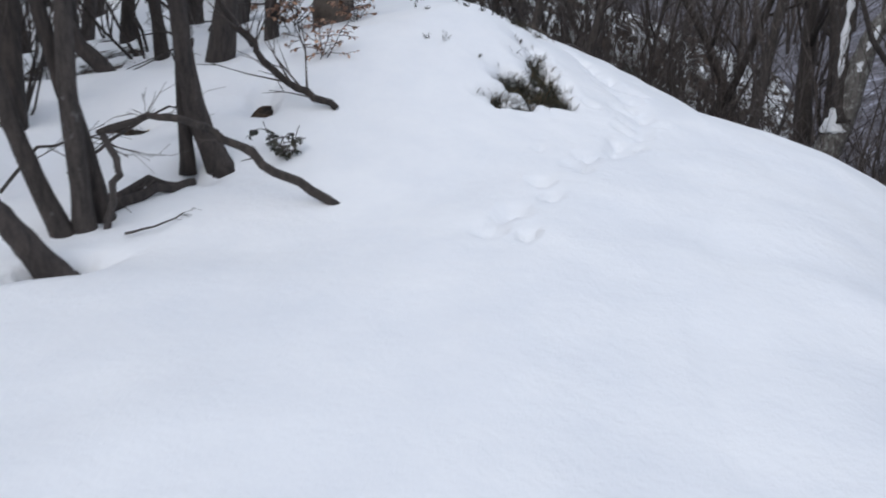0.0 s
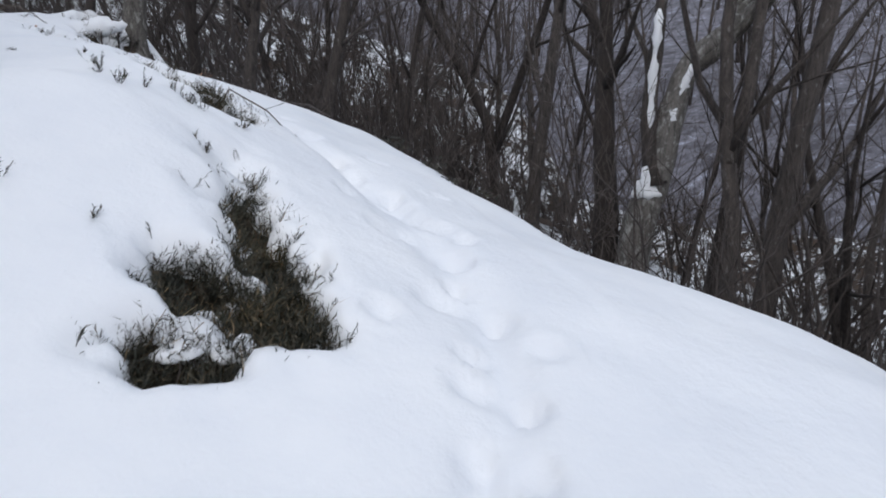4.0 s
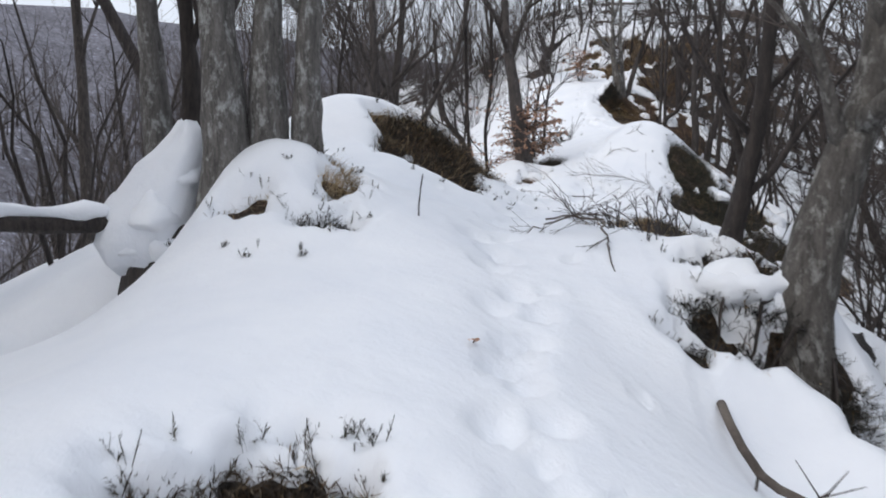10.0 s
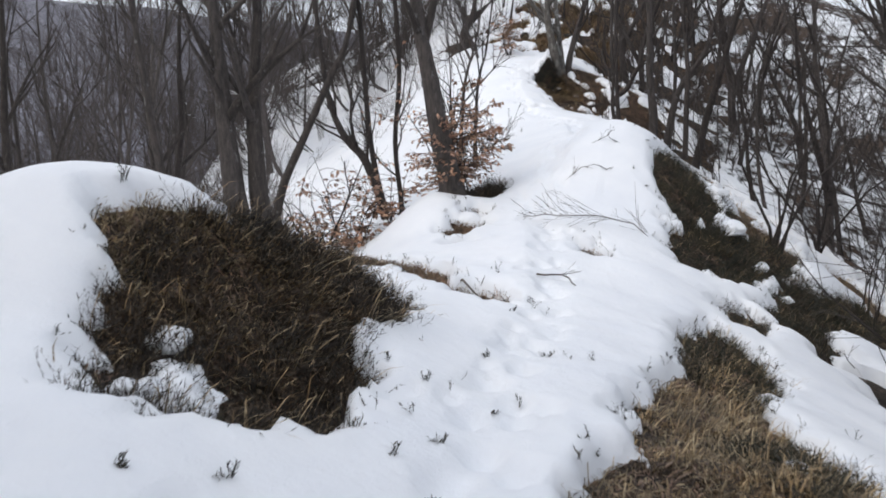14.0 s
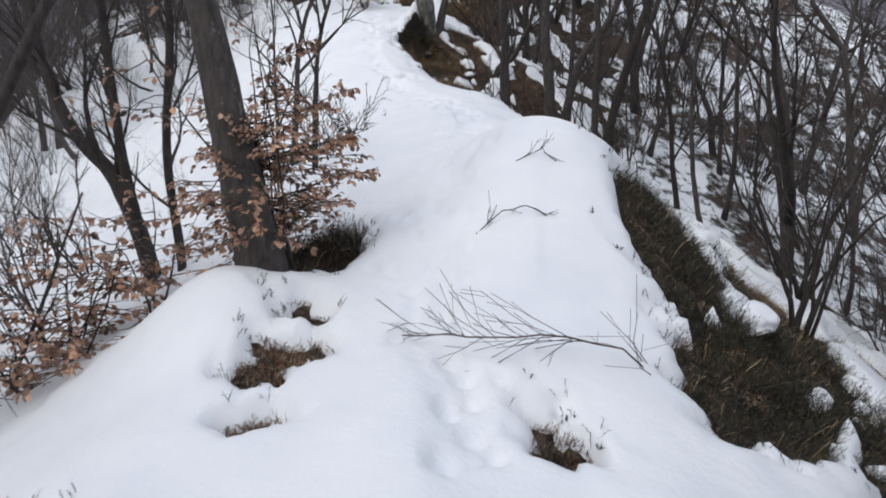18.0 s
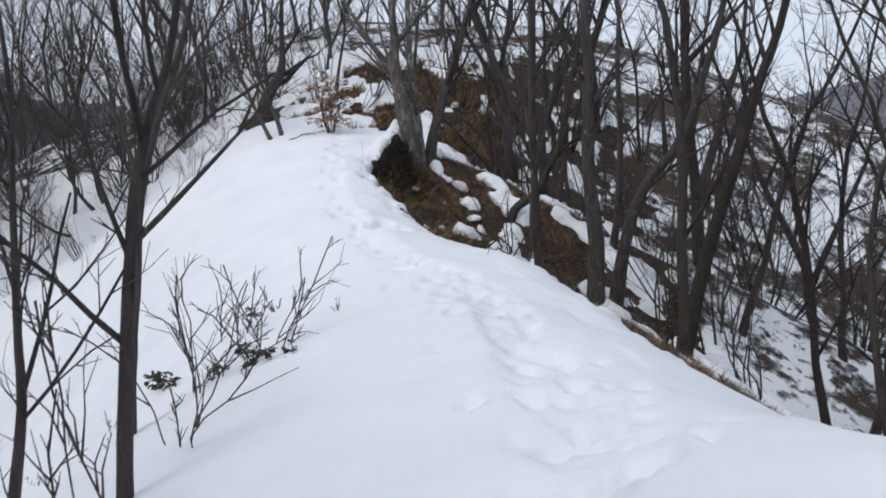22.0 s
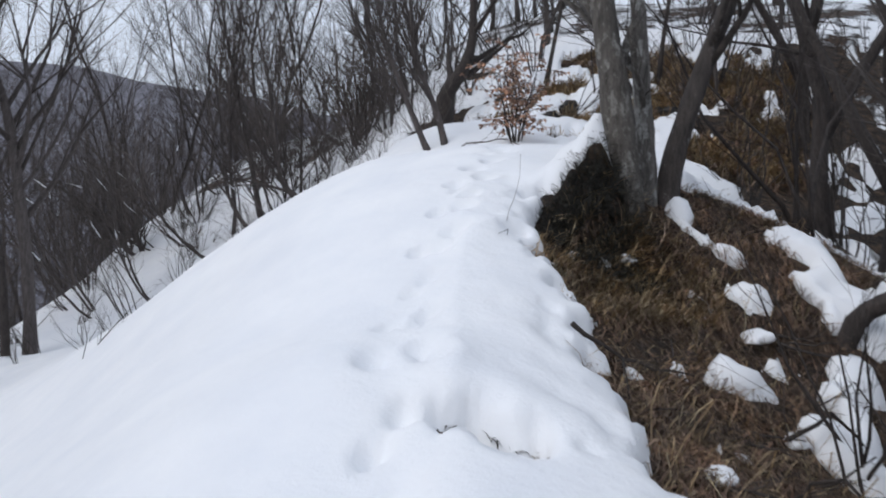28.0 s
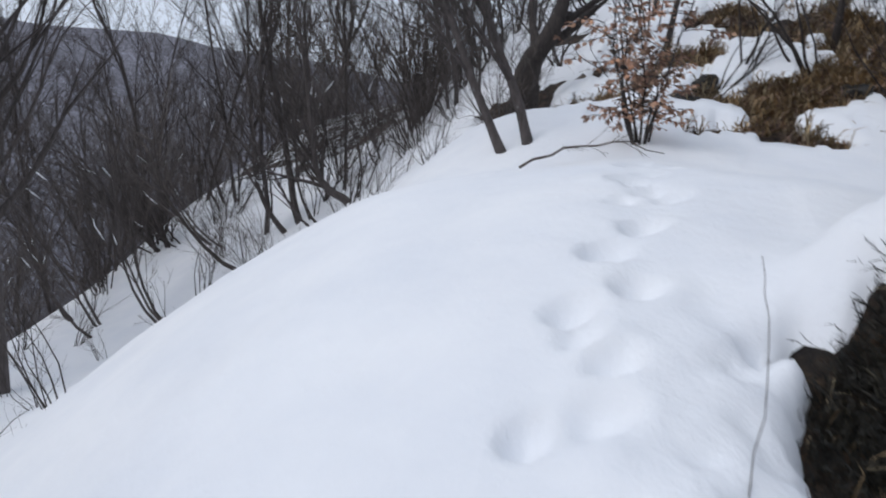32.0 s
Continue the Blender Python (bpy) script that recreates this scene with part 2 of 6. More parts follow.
RIGHT = [
    (-10, -0.15, 2.5, -0.7), (3, -0.1, 2.1, -0.8), (5.5, -0.12, 1.9, -0.88), (7.0, -0.18, 2.2, -0.85), (8.5, -0.35, 1.65, -0.92), (10, -0.35, 1.4, -0.88), (11.2, -0.33, 1.7, -0.75), (13, -0.46, 2.0, -0.62),
    (15, -0.06, 1.5, -0.75), (17.5, -0.1, 1.3, -0.45), (20.5, -0.2, 1.0, -0.45), (23, -0.16, 1.4, -0.6), (26, 0.1, 1.2, -0.75),
    (28.5, -0.1, 1.1, -0.65), (32, -0.1, 1.3, -0.6), (35, -0.25, 0.4, -0.52), (36.6, -0.06, 1.6, -0.5), (38.5, -0.12, 1.8, -0.5), (43, -0.12, 3.5, -0.42), (48, -0.1, 6.5, -0.36), (60, -0.2, 6, -0.75),
]
# swells of the ground: x, y, height, half width, half length
SWELLS = [
    (-2.7, 14.2, 0.42, 0.75, 0.75), (-4.7, 17.0, 0.85, 1.0, 1.1), (-3.5, 13.4, -0.8, 0.5, 0.55), (-3.25, 13.65, -0.4, 0.22, 0.35), (0.1, 15.3, 0.3, 0.45, 0.34), (0.5, 13.95, -0.3, 0.55, 0.55), (0.85, 14.95, -0.24, 0.32, 0.45), (-3.85, 17.75, 0.45, 0.6, 0.95), (-3.2, 16.1, 0.25, 0.6, 0.7),
    (-4.2, 25.4, 0.42, 0.85, 1.3), (-0.55, 15.6, 0.12, 0.8, 0.6), (-1.35, 17.6, 0.22, 0.45, 0.7), (-4.5, 19.6, 0.08, 0.6, 0.7), (-5.4, 20.25, 0.26, 0.75, 0.6), (0.1, 7.9, 0.1, 0.7, 0.7),
    (-4.25, 18.55, 0.16, 0.45, 0.4), (-5.7, 22.9, 0.38, 0.6, 0.6), (-2.2, 6.0, -0.12, 1.2, 1.0), (-8.87, 35.63, 0.44, 0.34, 0.34), (-8.84, 35.68, 0.24, 0.14, 0.16), (-9.0, 35.62, 0.13, 0.2, 0.16), (-8.75, 32.5, 0.16, 0.7, 0.6), (-13.3, 40.0, 0.35, 1.2, 1.2),
]


def glide(t, knots, column):
    """A smooth curve through one column of a table, by its first."""
    ts = np.array([k[0] for k in knots], float)
    vs = np.array([k[column] for k in knots], float)
    slope = np.gradient(vs, ts)
    t = np.clip(t, ts[0], ts[-1])
    i = np.clip(np.searchsorted(ts, t, side="right") - 1, 0, len(ts) - 2)
    w = ts[i + 1] - ts[i]
    u = (t - ts[i]) / w
    return ((2 * u**3 - 3 * u**2 + 1) * vs[i] + (u**3 - 2 * u**2 + u) * w * slope[i]
            + (3 * u**2 - 2 * u**3) * vs[i + 1] + (u**3 - u**2) * w * slope[i + 1])


def lattice(ix, iy, seed):
    n = (ix.astype(np.int64) * 374761393 + iy.astype(np.int64) * 668265263 + seed * 144665) & 0x7FFFFFFF
    n = ((n ^ (n >> 13)) * 1274126177) & 0x7FFFFFFF
    return ((n ^ (n >> 16)) & 0xFFFF) / 65535.0 * 2 * math.pi


def ripple(x, y, size, seed=0):
    """Smooth noise from about -1 to 1 with lumps of that size."""
    c, s = math.cos(seed * 1.3), math.sin(seed * 1.3)
    x, y = (np.asarray(x, float) * c - np.asarray(y, float) * s) / size, (np.asarray(x, float) * s + np.asarray(y, float) * c) / size
    ix, iy = np.floor(x), np.floor(y)
    u, v = x - ix, y - iy
    fu, fv = u * u * u * (u * (u * 6 - 15) + 10), v * v * v * (v * (v * 6 - 15) + 10)
    corner = []
    for dx, dy in ((0, 0), (1, 0), (0, 1), (1, 1)):
        a = lattice(ix + dx, iy + dy, seed)
        corner.append(np.cos(a) * (u - dx) + np.sin(a) * (v - dy))
    return 1.7 * ((corner[0] * (1 - fu) + corner[1] * fu) * (1 - fv) + (corner[2] * (1 - fu) + corner[3] * fu) * fv)


def bend(a, w, k=0.35):
    """Zero before w, then rising one to one, with a soft knee."""
    q = np.clip((a - w) / k, -30, 30)
    return k * np.log1p(np.exp(q)) + np.where((a - w) / k > 30, a - w - 30 * k, 0)


def height(x, y):
    """The snow's height, before tracks and bare places."""
    x, y = np.asarray(x, float), np.asarray(y, float)
    d = x - glide(y, SPINE, 1)
    z = glide(y, SPINE, 2)
    for side, table in ((-1, LEFT), (1, RIGHT)):
        a = np.maximum(side * d, 0)
        s1, w, s2 = glide(y, table, 1), glide(y, table, 2), glide(y, table, 3)
        flank = s1 * a + (s2 - s1) * (bend(a, w) - bend(0 * a, w))
        if side < 0:
            flank = flank + (0.5 * bend(a, 7.5, 0.8) - 1.0 * bend(a, 14.5, 1.0)) * np.clip((y - 24) / 6, 0, 1)
        z = z + flank
    for bx, by, h, rx, ry in SWELLS:
        z = z + h * np.exp(-((x - bx) / rx) ** 2 - ((y - by) / ry) ** 2)
    near = np.exp(-(d / 9.0) ** 2)
    z = z + 0.035 * ripple(x, y, 0.9, 3) * (0.4 + 0.6 * (np.abs(d) > 0.8)) + 0.12 * ripple(x, y, 3.1, 5) * (1 - near) + 0.9 * ripple(x, y, 17, 8) * (1 - np.exp(-(d / 22.0) ** 2))
    # the valleys to both sides and the hills across them
    far_right = -11 + np.minimum(np.maximum(d - 24, 0) * 0.30, 40.8) + np.clip((y - 110) * 0.25, 0, 30)
    far_left = -19 + np.minimum(np.maximum(-d - 34, 0) * 0.34, 62)
    floor = np.where(d > 0, far_right, far_left) + 2.5 * ripple(x, y, 34, 9)
    edge = np.clip((np.abs(d) - 9) / 6, 0, 1)
    deep = np.maximum(z, floor)
    return np.where(edge > 0, z * (1 - edge) + deep * edge, z)

COVER = 0.15  # the snow's thickness
# where the snow has melted or slid off: x, y, half width, half length, turn in degrees, how far the ground is hollowed
BARE = [
    (0.84, 7.2, 0.11, 0.42, 0, 0.1), (0.9, 6.85, 0.1, 0.22, -10, 0.1), (0.66, 6.8, 0.2, 0.17, 0, 0.1), (0.55, 6.5, 0.15, 0.12, 0, 0.08), (0.85, 8.85, 0.17, 0.17, 0, 0.12), (0.64, 9.5, 0.18, 0.36, 12, 0.12), (0.64, 10.05, 0.2, 0.55, 28, 0.12), (0.25, 10.75, 0.18, 0.7, 30, 0.12), (-0.14, 11.42, 0.16, 0.62, 30, 0.1), (-0.36, 11.82, 0.3, 0.26, 30, 0.14),
    (0.08, 14.74, 0.34, 0.22, 5, 0.4), (0.42, 14.84, 0.24, 0.2, 25, 0.3), (-0.22, 14.62, 0.08, 0.07, 0, 0.14), (-0.12, 14.4, 0.07, 0.06, 0, 0.08), (0.72, 14.72, 0.14, 0.2, 30, 0.12), (1.05, 14.45, 0.12, 0.2, 30, 0.1), (1.75, 13.6, 0.14, 0.16, 20, 0.1), (2.1, 12.9, 0.12, 0.22, 10, 0.08), (-2.4, 13.72, 0.11, 0.11, 30, 0.05), (-1.88, 13.95, 0.07, 0.12, 30, 0.08), (-1.97, 13.82, 0.1, 0.07, 20, 0.08), (-0.2, 15.24, 0.16, 0.12, 20, 0.1), (0.04, 15.3, 0.22, 0.16, 10, 0.1), (-0.3, 15.75, 0.14, 0.12, 0, 0.05), (-2.42, 14.5, 0.1, 0.14, 20, 0.0), (-2.2, 14.28, 0.1, 0.15, 30, 0.0), (-2.5, 14.68, 0.1, 0.1, 10, 0.0),
    (-3.35, 17.0, 0.42, 0.75, 12, 0.0), (-3.75, 17.2, 0.4, 0.3, 35, 0.0), (-3.75, 18.1, 0.42, 0.75, 15, 0.0), (-4.3, 18.3, 0.4, 0.5, 20, 0.0), (-1.6, 18.3, 0.5, 1.1, 12, 0.02), (-1.1, 17.6, 0.4, 0.7, 12, 0.0), (-1.7, 17.2, 0.3, 0.55, 10, 0.0), (-1.85, 19.3, 0.32, 0.75, 8, 0.0), (-0.75, 16.85, 0.22, 0.22, 0, 0.0), (-0.5, 17.3, 0.25, 0.3, 0, 0.0), (-0.6, 18.3, 0.25, 0.5, 10, 0.0), (-2.0, 20.6, 0.35, 0.8, 5, 0.0),
    (-2.6, 23.9, 0.42, 0.85, -15, 0.0), (-1.55, 24.2, 0.32, 1.0, -20, 0.0), (-3.2, 25.2, 0.4, 1.1, 8, 0.0), (-2.3, 26.0, 0.45, 1.0, -12, 0.0), (-0.9, 25.4, 0.4, 1.3, -10, 0.0), (-2.9, 27.4, 0.45, 0.8, 5, 0.0), (-1.3, 27.2, 0.4, 0.8, 0, 0.0), (-2.1, 22.3, 0.22, 0.4, 0, 0.0), (-2.25, 24.6, 0.34, 0.9, -15, 0.0), (-1.7, 23.3, 0.3, 0.5, -20, 0.0), (-1.2, 24.9, 0.26, 0.9, -12, 0.0),
    (-4.75, 20.45, 0.6, 0.3, -10, 0.0), (-4.95, 20.1, 0.4, 0.2, -10, 0.0), (-4.95, 20.8, 0.5, 0.18, -10, 0.0), (-3.85, 20.1, 0.5, 0.17, -25, 0.0), (-4.3, 19.45, 0.2, 0.14, 0, 0.0), (-5.58, 23.8, 0.36, 0.5, 0, 0.0),
    (-5.14, 22.9, 0.16, 0.15, 0, 0), (-5.05, 22.58, 0.17, 0.12, 0, 0), (-5.12, 22.33, 0.15, 0.13, 0, 0), (-4.9, 21.9, 0.14, 0.12, 0, 0), (-3.55, 22.3, 0.16, 0.17, 0, 0.08),
    (-1.42, 6.2, 0.1, 0.13, 0, 0.15), (-1.95, 3.85, 0.2, 0.12, 30, 0.1), (-2.35, 5.95, 0.22, 0.16, 0, 0.12), (-1.72, 5.2, 0.14, 0.1, 0, 0.1), (-1.2, 8.9, 0.3, 0.2, 0, 0.1), (-2.6, 10.3, 0.4, 0.3, 0, 0.1),
    (-8.52, 35.0, 0.2, 0.4, -12, 0.14), (-8.35, 35.3, 0.25, 0.3, 0, 0.1), (-7.87, 32.43, 0.2, 0.1, 15, 0.2), (-7.7, 28.9, 0.1, 0.1, 0, 0.0),
]
# from here outwards the flank of the ridge is bare, y and distance
BARE_EDGE = [(27.5, 2.6, 0), (29.5, 1.5, 0), (31.5, 1.5, 0), (32.8, 0.92, 0), (33.3, 0.92, 0), (33.6, 0.76, 0), (34.05, 0.9, 0), (34.25, 0.78, 0), (34.5, 0.58, 0), (34.8, 0.6, 0), (35.32, 0.68, 0), (35.48, 0.86, 0), (35.62, 1.03, 0), (35.8, 1.22, 0), (36.2, 1.5, 0), (37.5, 2.2, 0), (39, 2.6, 0), (46, 3, 0)]
# snow still lying on the bare flank: x, y, half width, half length, turn
PATCHES = [(-8.4, 36.15, 0.2, 0.1, -30), (-8.12, 36.0, 0.2, 0.09, -25), (-7.92, 35.95, 0.12, 0.1, 0), (-7.72, 35.62, 0.17, 0.13, 20), (-7.6, 34.61, 0.2, 0.12, 35), (-7.42, 35.08, 0.14, 0.08, 60), (-7.47, 36.43, 0.4, 0.16, -25), (-7.25, 35.98, 0.3, 0.14, -30), (-7.75, 34.3, 0.08, 0.06, 0), (-7.35, 33.75, 0.1, 0.07, 30)]
# the dog's track: y and x
TRACK = [(2.6, 0.3), (4.6, 0.52), (6.5, 1.6), (7.7, 1.68), (8.6, 1.56), (9.4, 1.3), (10.1, 1.05), (10.9, 0.72), (12.1, 0.2), (13.4, -0.55), (15.1, -1.6),
         (16.8, -2.3), (17.7, -2.6), (19.6, -3.1), (22.1, -3.95), (23.3, -4.55), (25.2, -4.87), (27.4, -5.3), (29.0, -6.0), (31.6, -7.74), (32.7, -8.5), (34.2, -9.3), (35.8, -9.95), (39, -11.3)]


def bareness(x, y):
    """Metres to the edge of the nearest bare place, below zero inside it; and how far the ground is hollowed."""
    m, hollow = np.full(np.shape(x), 9.0), np.zeros(np.shape(x))
    for bx, by, rx, ry, turn, depth in BARE:
        c, s = math.cos(radians(turn)), math.sin(radians(turn))
        u, v = (x - bx) * c + (y - by) * s, -(x - bx) * s + (y - by) * c
        q = (np.sqrt((u / rx) ** 2 + (v / ry) ** 2) - 1) * min(rx, ry) * 1.3
        m = np.minimum(m, q)
        hollow = np.maximum(hollow, depth * (q < 0.15))
    d = x - glide(y, SPINE, 1)
    out = d - glide(y, BARE_EDGE, 1)
    speckle = (-0.04 + 0.5 * ripple(x, y, 0.75, 21) + 0.42 * ripple(x, y, 0.33, 22)) * np.clip((out - 0.7) / 1.1, 0, 1.1)
    flank = np.where((y > 26.5) & (y < 46), np.maximum(-0.5 * out, -0.13) + speckle + 1.2 * np.clip((28.6 - y) / 1.5, 0, 1) + 0.16 * np.clip((y - 36.5) / 1.5, 0, 1), 9.0)
    m = np.minimum(m, flank)
    # litter and snow in turn beside the ridge and on the crest ahead
    inner = np.where((y > 10.5) & (y < 17), 2.3, 3.0)
    brink = np.where((d > 1.5) & (d < 7) & (y < 27), 0.5 * ripple(x, y, 1.1, 23) + 0.35 * ripple(x, y, 0.45, 24) + 0.02 + np.maximum(d - 6, 0) + 1.2 * np.maximum(inner - d, 0), 9.0)
    hill = np.where((y > 38) & (y < 47), 0.7 * ripple(x, y, 1.5, 25) + 0.4 * ripple(x, y, 0.5, 26) + 0.09 - 0.1 * np.clip(d - 0.3, 0, 2) + np.maximum(y - 45, 0) + 1.2 * np.maximum(40.2 - y, 0) + 0.5 * np.maximum(-2.5 - d, 0) + 0.5 * np.maximum(d - 5, 0), 9.0)
    m = np.minimum(m, np.minimum(brink, hill)) + np.maximum(out - 4.0, 0) * 0.8 * (y > 27)
    for bx, by, rx, ry, turn in PATCHES:
        c, s = math.cos(radians(turn)), math.sin(radians(turn))
        u, v = (x - bx) * c + (y - by) * s, -(x - bx) * s + (y - by) * c
        m = np.maximum(m, (1 - np.sqrt((u / rx) ** 2 + (v / ry) ** 2)) * min(rx, ry) * 1.2 - 0.03)
    m = m + 0.08 * ripple(x, y, 0.31, 11) + 0.09 * ripple(x, y, 0.15, 12) + 0.03 * ripple(x, y, 0.08, 13)
    return m, hollow * np.clip(-m / 0.12, 0, 1)


def earth_height(x, y):
    m, hollow = bareness(x, y)
    return height(x, y) - COVER - hollow + 0.02 * ripple(x, y, 0.15, 31)


def prints():
    """Paw prints along the track: x, y, half width, depth."""
    rng, found, y, side = random.Random(4), [], 4.0, 1
    while y < 38:
        x = float(glide(y, TRACK, 1))
        found.append((x + side * 0.085 + rng.uniform(-0.05, 0.05), y, rng.uniform(0.07, 0.1) * (0.72 if y < 11 or y > 18 else 1), rng.uniform(0.06, 0.1)))
        if rng.random() < 0.5:
            found.append((x - side * 0.05 + rng.uniform(-0.1, 0.1), y + rng.uniform(0.08, 0.16), rng.uniform(0.06, 0.085), rng.uniform(0.05, 0.08)))
        y += rng.uniform(0.19, 0.34)
        side = -side
    for k in range(210):
        y = rng.uniform(5, 33) if k < 70 else rng.uniform(22.5, 30.5)
        found.append((float(glide(y, TRACK, 1)) + rng.gauss(0.03, 0.3 if k < 70 else 0.17), y, rng.uniform(0.04, 0.065), rng.uniform(0.03, 0.07)))
    return found


def snow_height(x, y):
    m, hollow = bareness(x, y)
    base = height(x, y) - COVER
    rim = 1 - np.exp(-np.maximum(m, 0) / 0.055)
    z = base + COVER * rim + 0.012 * ripple(x, y, 0.4, 41) + 0.02 * ripple(x, y, 0.21, 42) * np.clip(1 - m / 0.5, 0, 1)
    dent = np.zeros(np.shape(x))
    for px, py, r, depth in prints():
        near = (np.abs(y - py) < 0.3) & (np.abs(x - px) < 0.3)
        if near.any():
            q = ((x[near] - px) ** 2 + ((y[near] - py) * 0.8) ** 2) / r**2
            dent[near] = np.maximum(dent[near], depth * np.exp(-q**1.6)) - 0.012 * np.exp(-((np.sqrt(q) - 1.7) ** 2) * 4)
    trail = x - glide(y, TRACK, 1)
    trench = np.where((y > 5.5) & (y < 38), np.where(y < 11, 0.07, 0.04) * np.exp(-(trail / np.where(y < 11, 0.12, 0.2)) ** 2) * (1 + 0.5 * ripple(x, y, 0.5, 44)), 0)
    z = z - (dent + trench) * np.clip(m / 0.1, 0, 1)
    return np.where(m > 0, z, base - hollow + np.maximum(2.4 * m, -0.12) + 0.012 * ripple(x, y, 0.4, 41))


def steps(first, last, fine_from, fine_to, fine, growth, finest, widest=12.0):
    """Marks along an axis: close together in the middle stretch, wider and wider outwards."""
    marks = [fine_from]
    while marks[-1] < fine_to:
        marks.append(marks[-1] + (fine if any(a < marks[-1] < b for a, b in finest) else fine * 1.7))
    fine *= 1.7
    for sign, limit, start in ((-1, first, marks[0]), (1, last, marks[-1])):
        at, step = start, fine
        while (at > limit) if sign < 0 else (at < limit):
            step = min(step * growth, widest)
            at += sign * step
            marks.append(at)
    return np.array(sorted(marks))


def sheet(name, ys, ds, level, mats, far=None):
    """A sheet of land over marks along the ridge and across it."""
    Y, D = np.meshgrid(ys, ds, indexing="ij")
    X = glide(Y, SPINE, 1) + D
    Z = level(X, Y)
    rows, cols = Y.shape
    i = np.arange(rows * cols).reshape(rows, cols)
    faces = np.stack([i[:-1, :-1], i[:-1, 1:], i[1:, 1:], i[1:, :-1]], -1).reshape(-1, 4)
    mesh = bpy.data.meshes.new(name)
    mesh.vertices.add(rows * cols)
    mesh.vertices.foreach_set("co", np.stack([X, Y, Z], -1).ravel())
    mesh.loops.add(faces.size)
    mesh.loops.foreach_set("vertex_index", faces.ravel())
    mesh.polygons.add(len(faces))
    mesh.polygons.foreach_set("loop_start", np.arange(0, faces.size, 4))
    mesh.polygons.foreach_set("use_smooth", np.ones(len(faces), bool))
    for m in mats:
        mesh.materials.append(m)
    if far is not None:
        mesh.polygons.foreach_set("material_index", far(X, Y, D)[:-1, :-1].ravel().astype(np.int32))
    mesh.update(calc_edges=True)
    mesh.validate()
    return new(name, mesh)


ALONG, ACROSS = (4.0, 36.5, 0.035, 1.035, [(6.1, 12.2), (33.8, 36.2)]), (-2.2, 2.6, 0.035, 1.045, [(-1.25, 1.0)])


def thinned(marks):
    return np.unique(np.append(marks[::2], marks[[0, -1]]))


# how far to the left the open snow reaches, by y
OPEN = [(-22, -5.0, 0), (4, -5.5, 0), (13, -6.5, 0), (20, -10.0, 0), (30, -16.5, 0), (62, -17.0, 0)]


def under_trees(X, Y, D):
    """Where litter breaks the snow."""
    wave = 1.3 * ripple(X, Y, 2.6, 51) + 0.8 * ripple(X, Y, 1.0, 52)
    return (D + wave > 5.4) | (D + wave < glide(Y, OPEN, 1)) | (Y + wave > 46.5) | (Y + wave < -6)


ground = sheet("ground", thinned(steps(-70, 420, *ALONG)), thinned(steps(-430, 330, *ACROSS)), earth_height, [EARTH, HAZED_HILLSIDE],
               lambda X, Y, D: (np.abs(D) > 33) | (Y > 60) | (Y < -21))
tagged(ground, "dark earth and litter of the wooded ridge, bare in patches", "ground", kind="structure")
snow_cover = sheet("snow_cover", steps(-22, 62, *ALONG), steps(-34, 34, *ACROSS), snow_height, [SNOW, WOODFLOOR],
                   under_trees)
tagged(snow_cover, "deep white snow on the ridge, trodden by a dog's track", "snow", kind="structure")


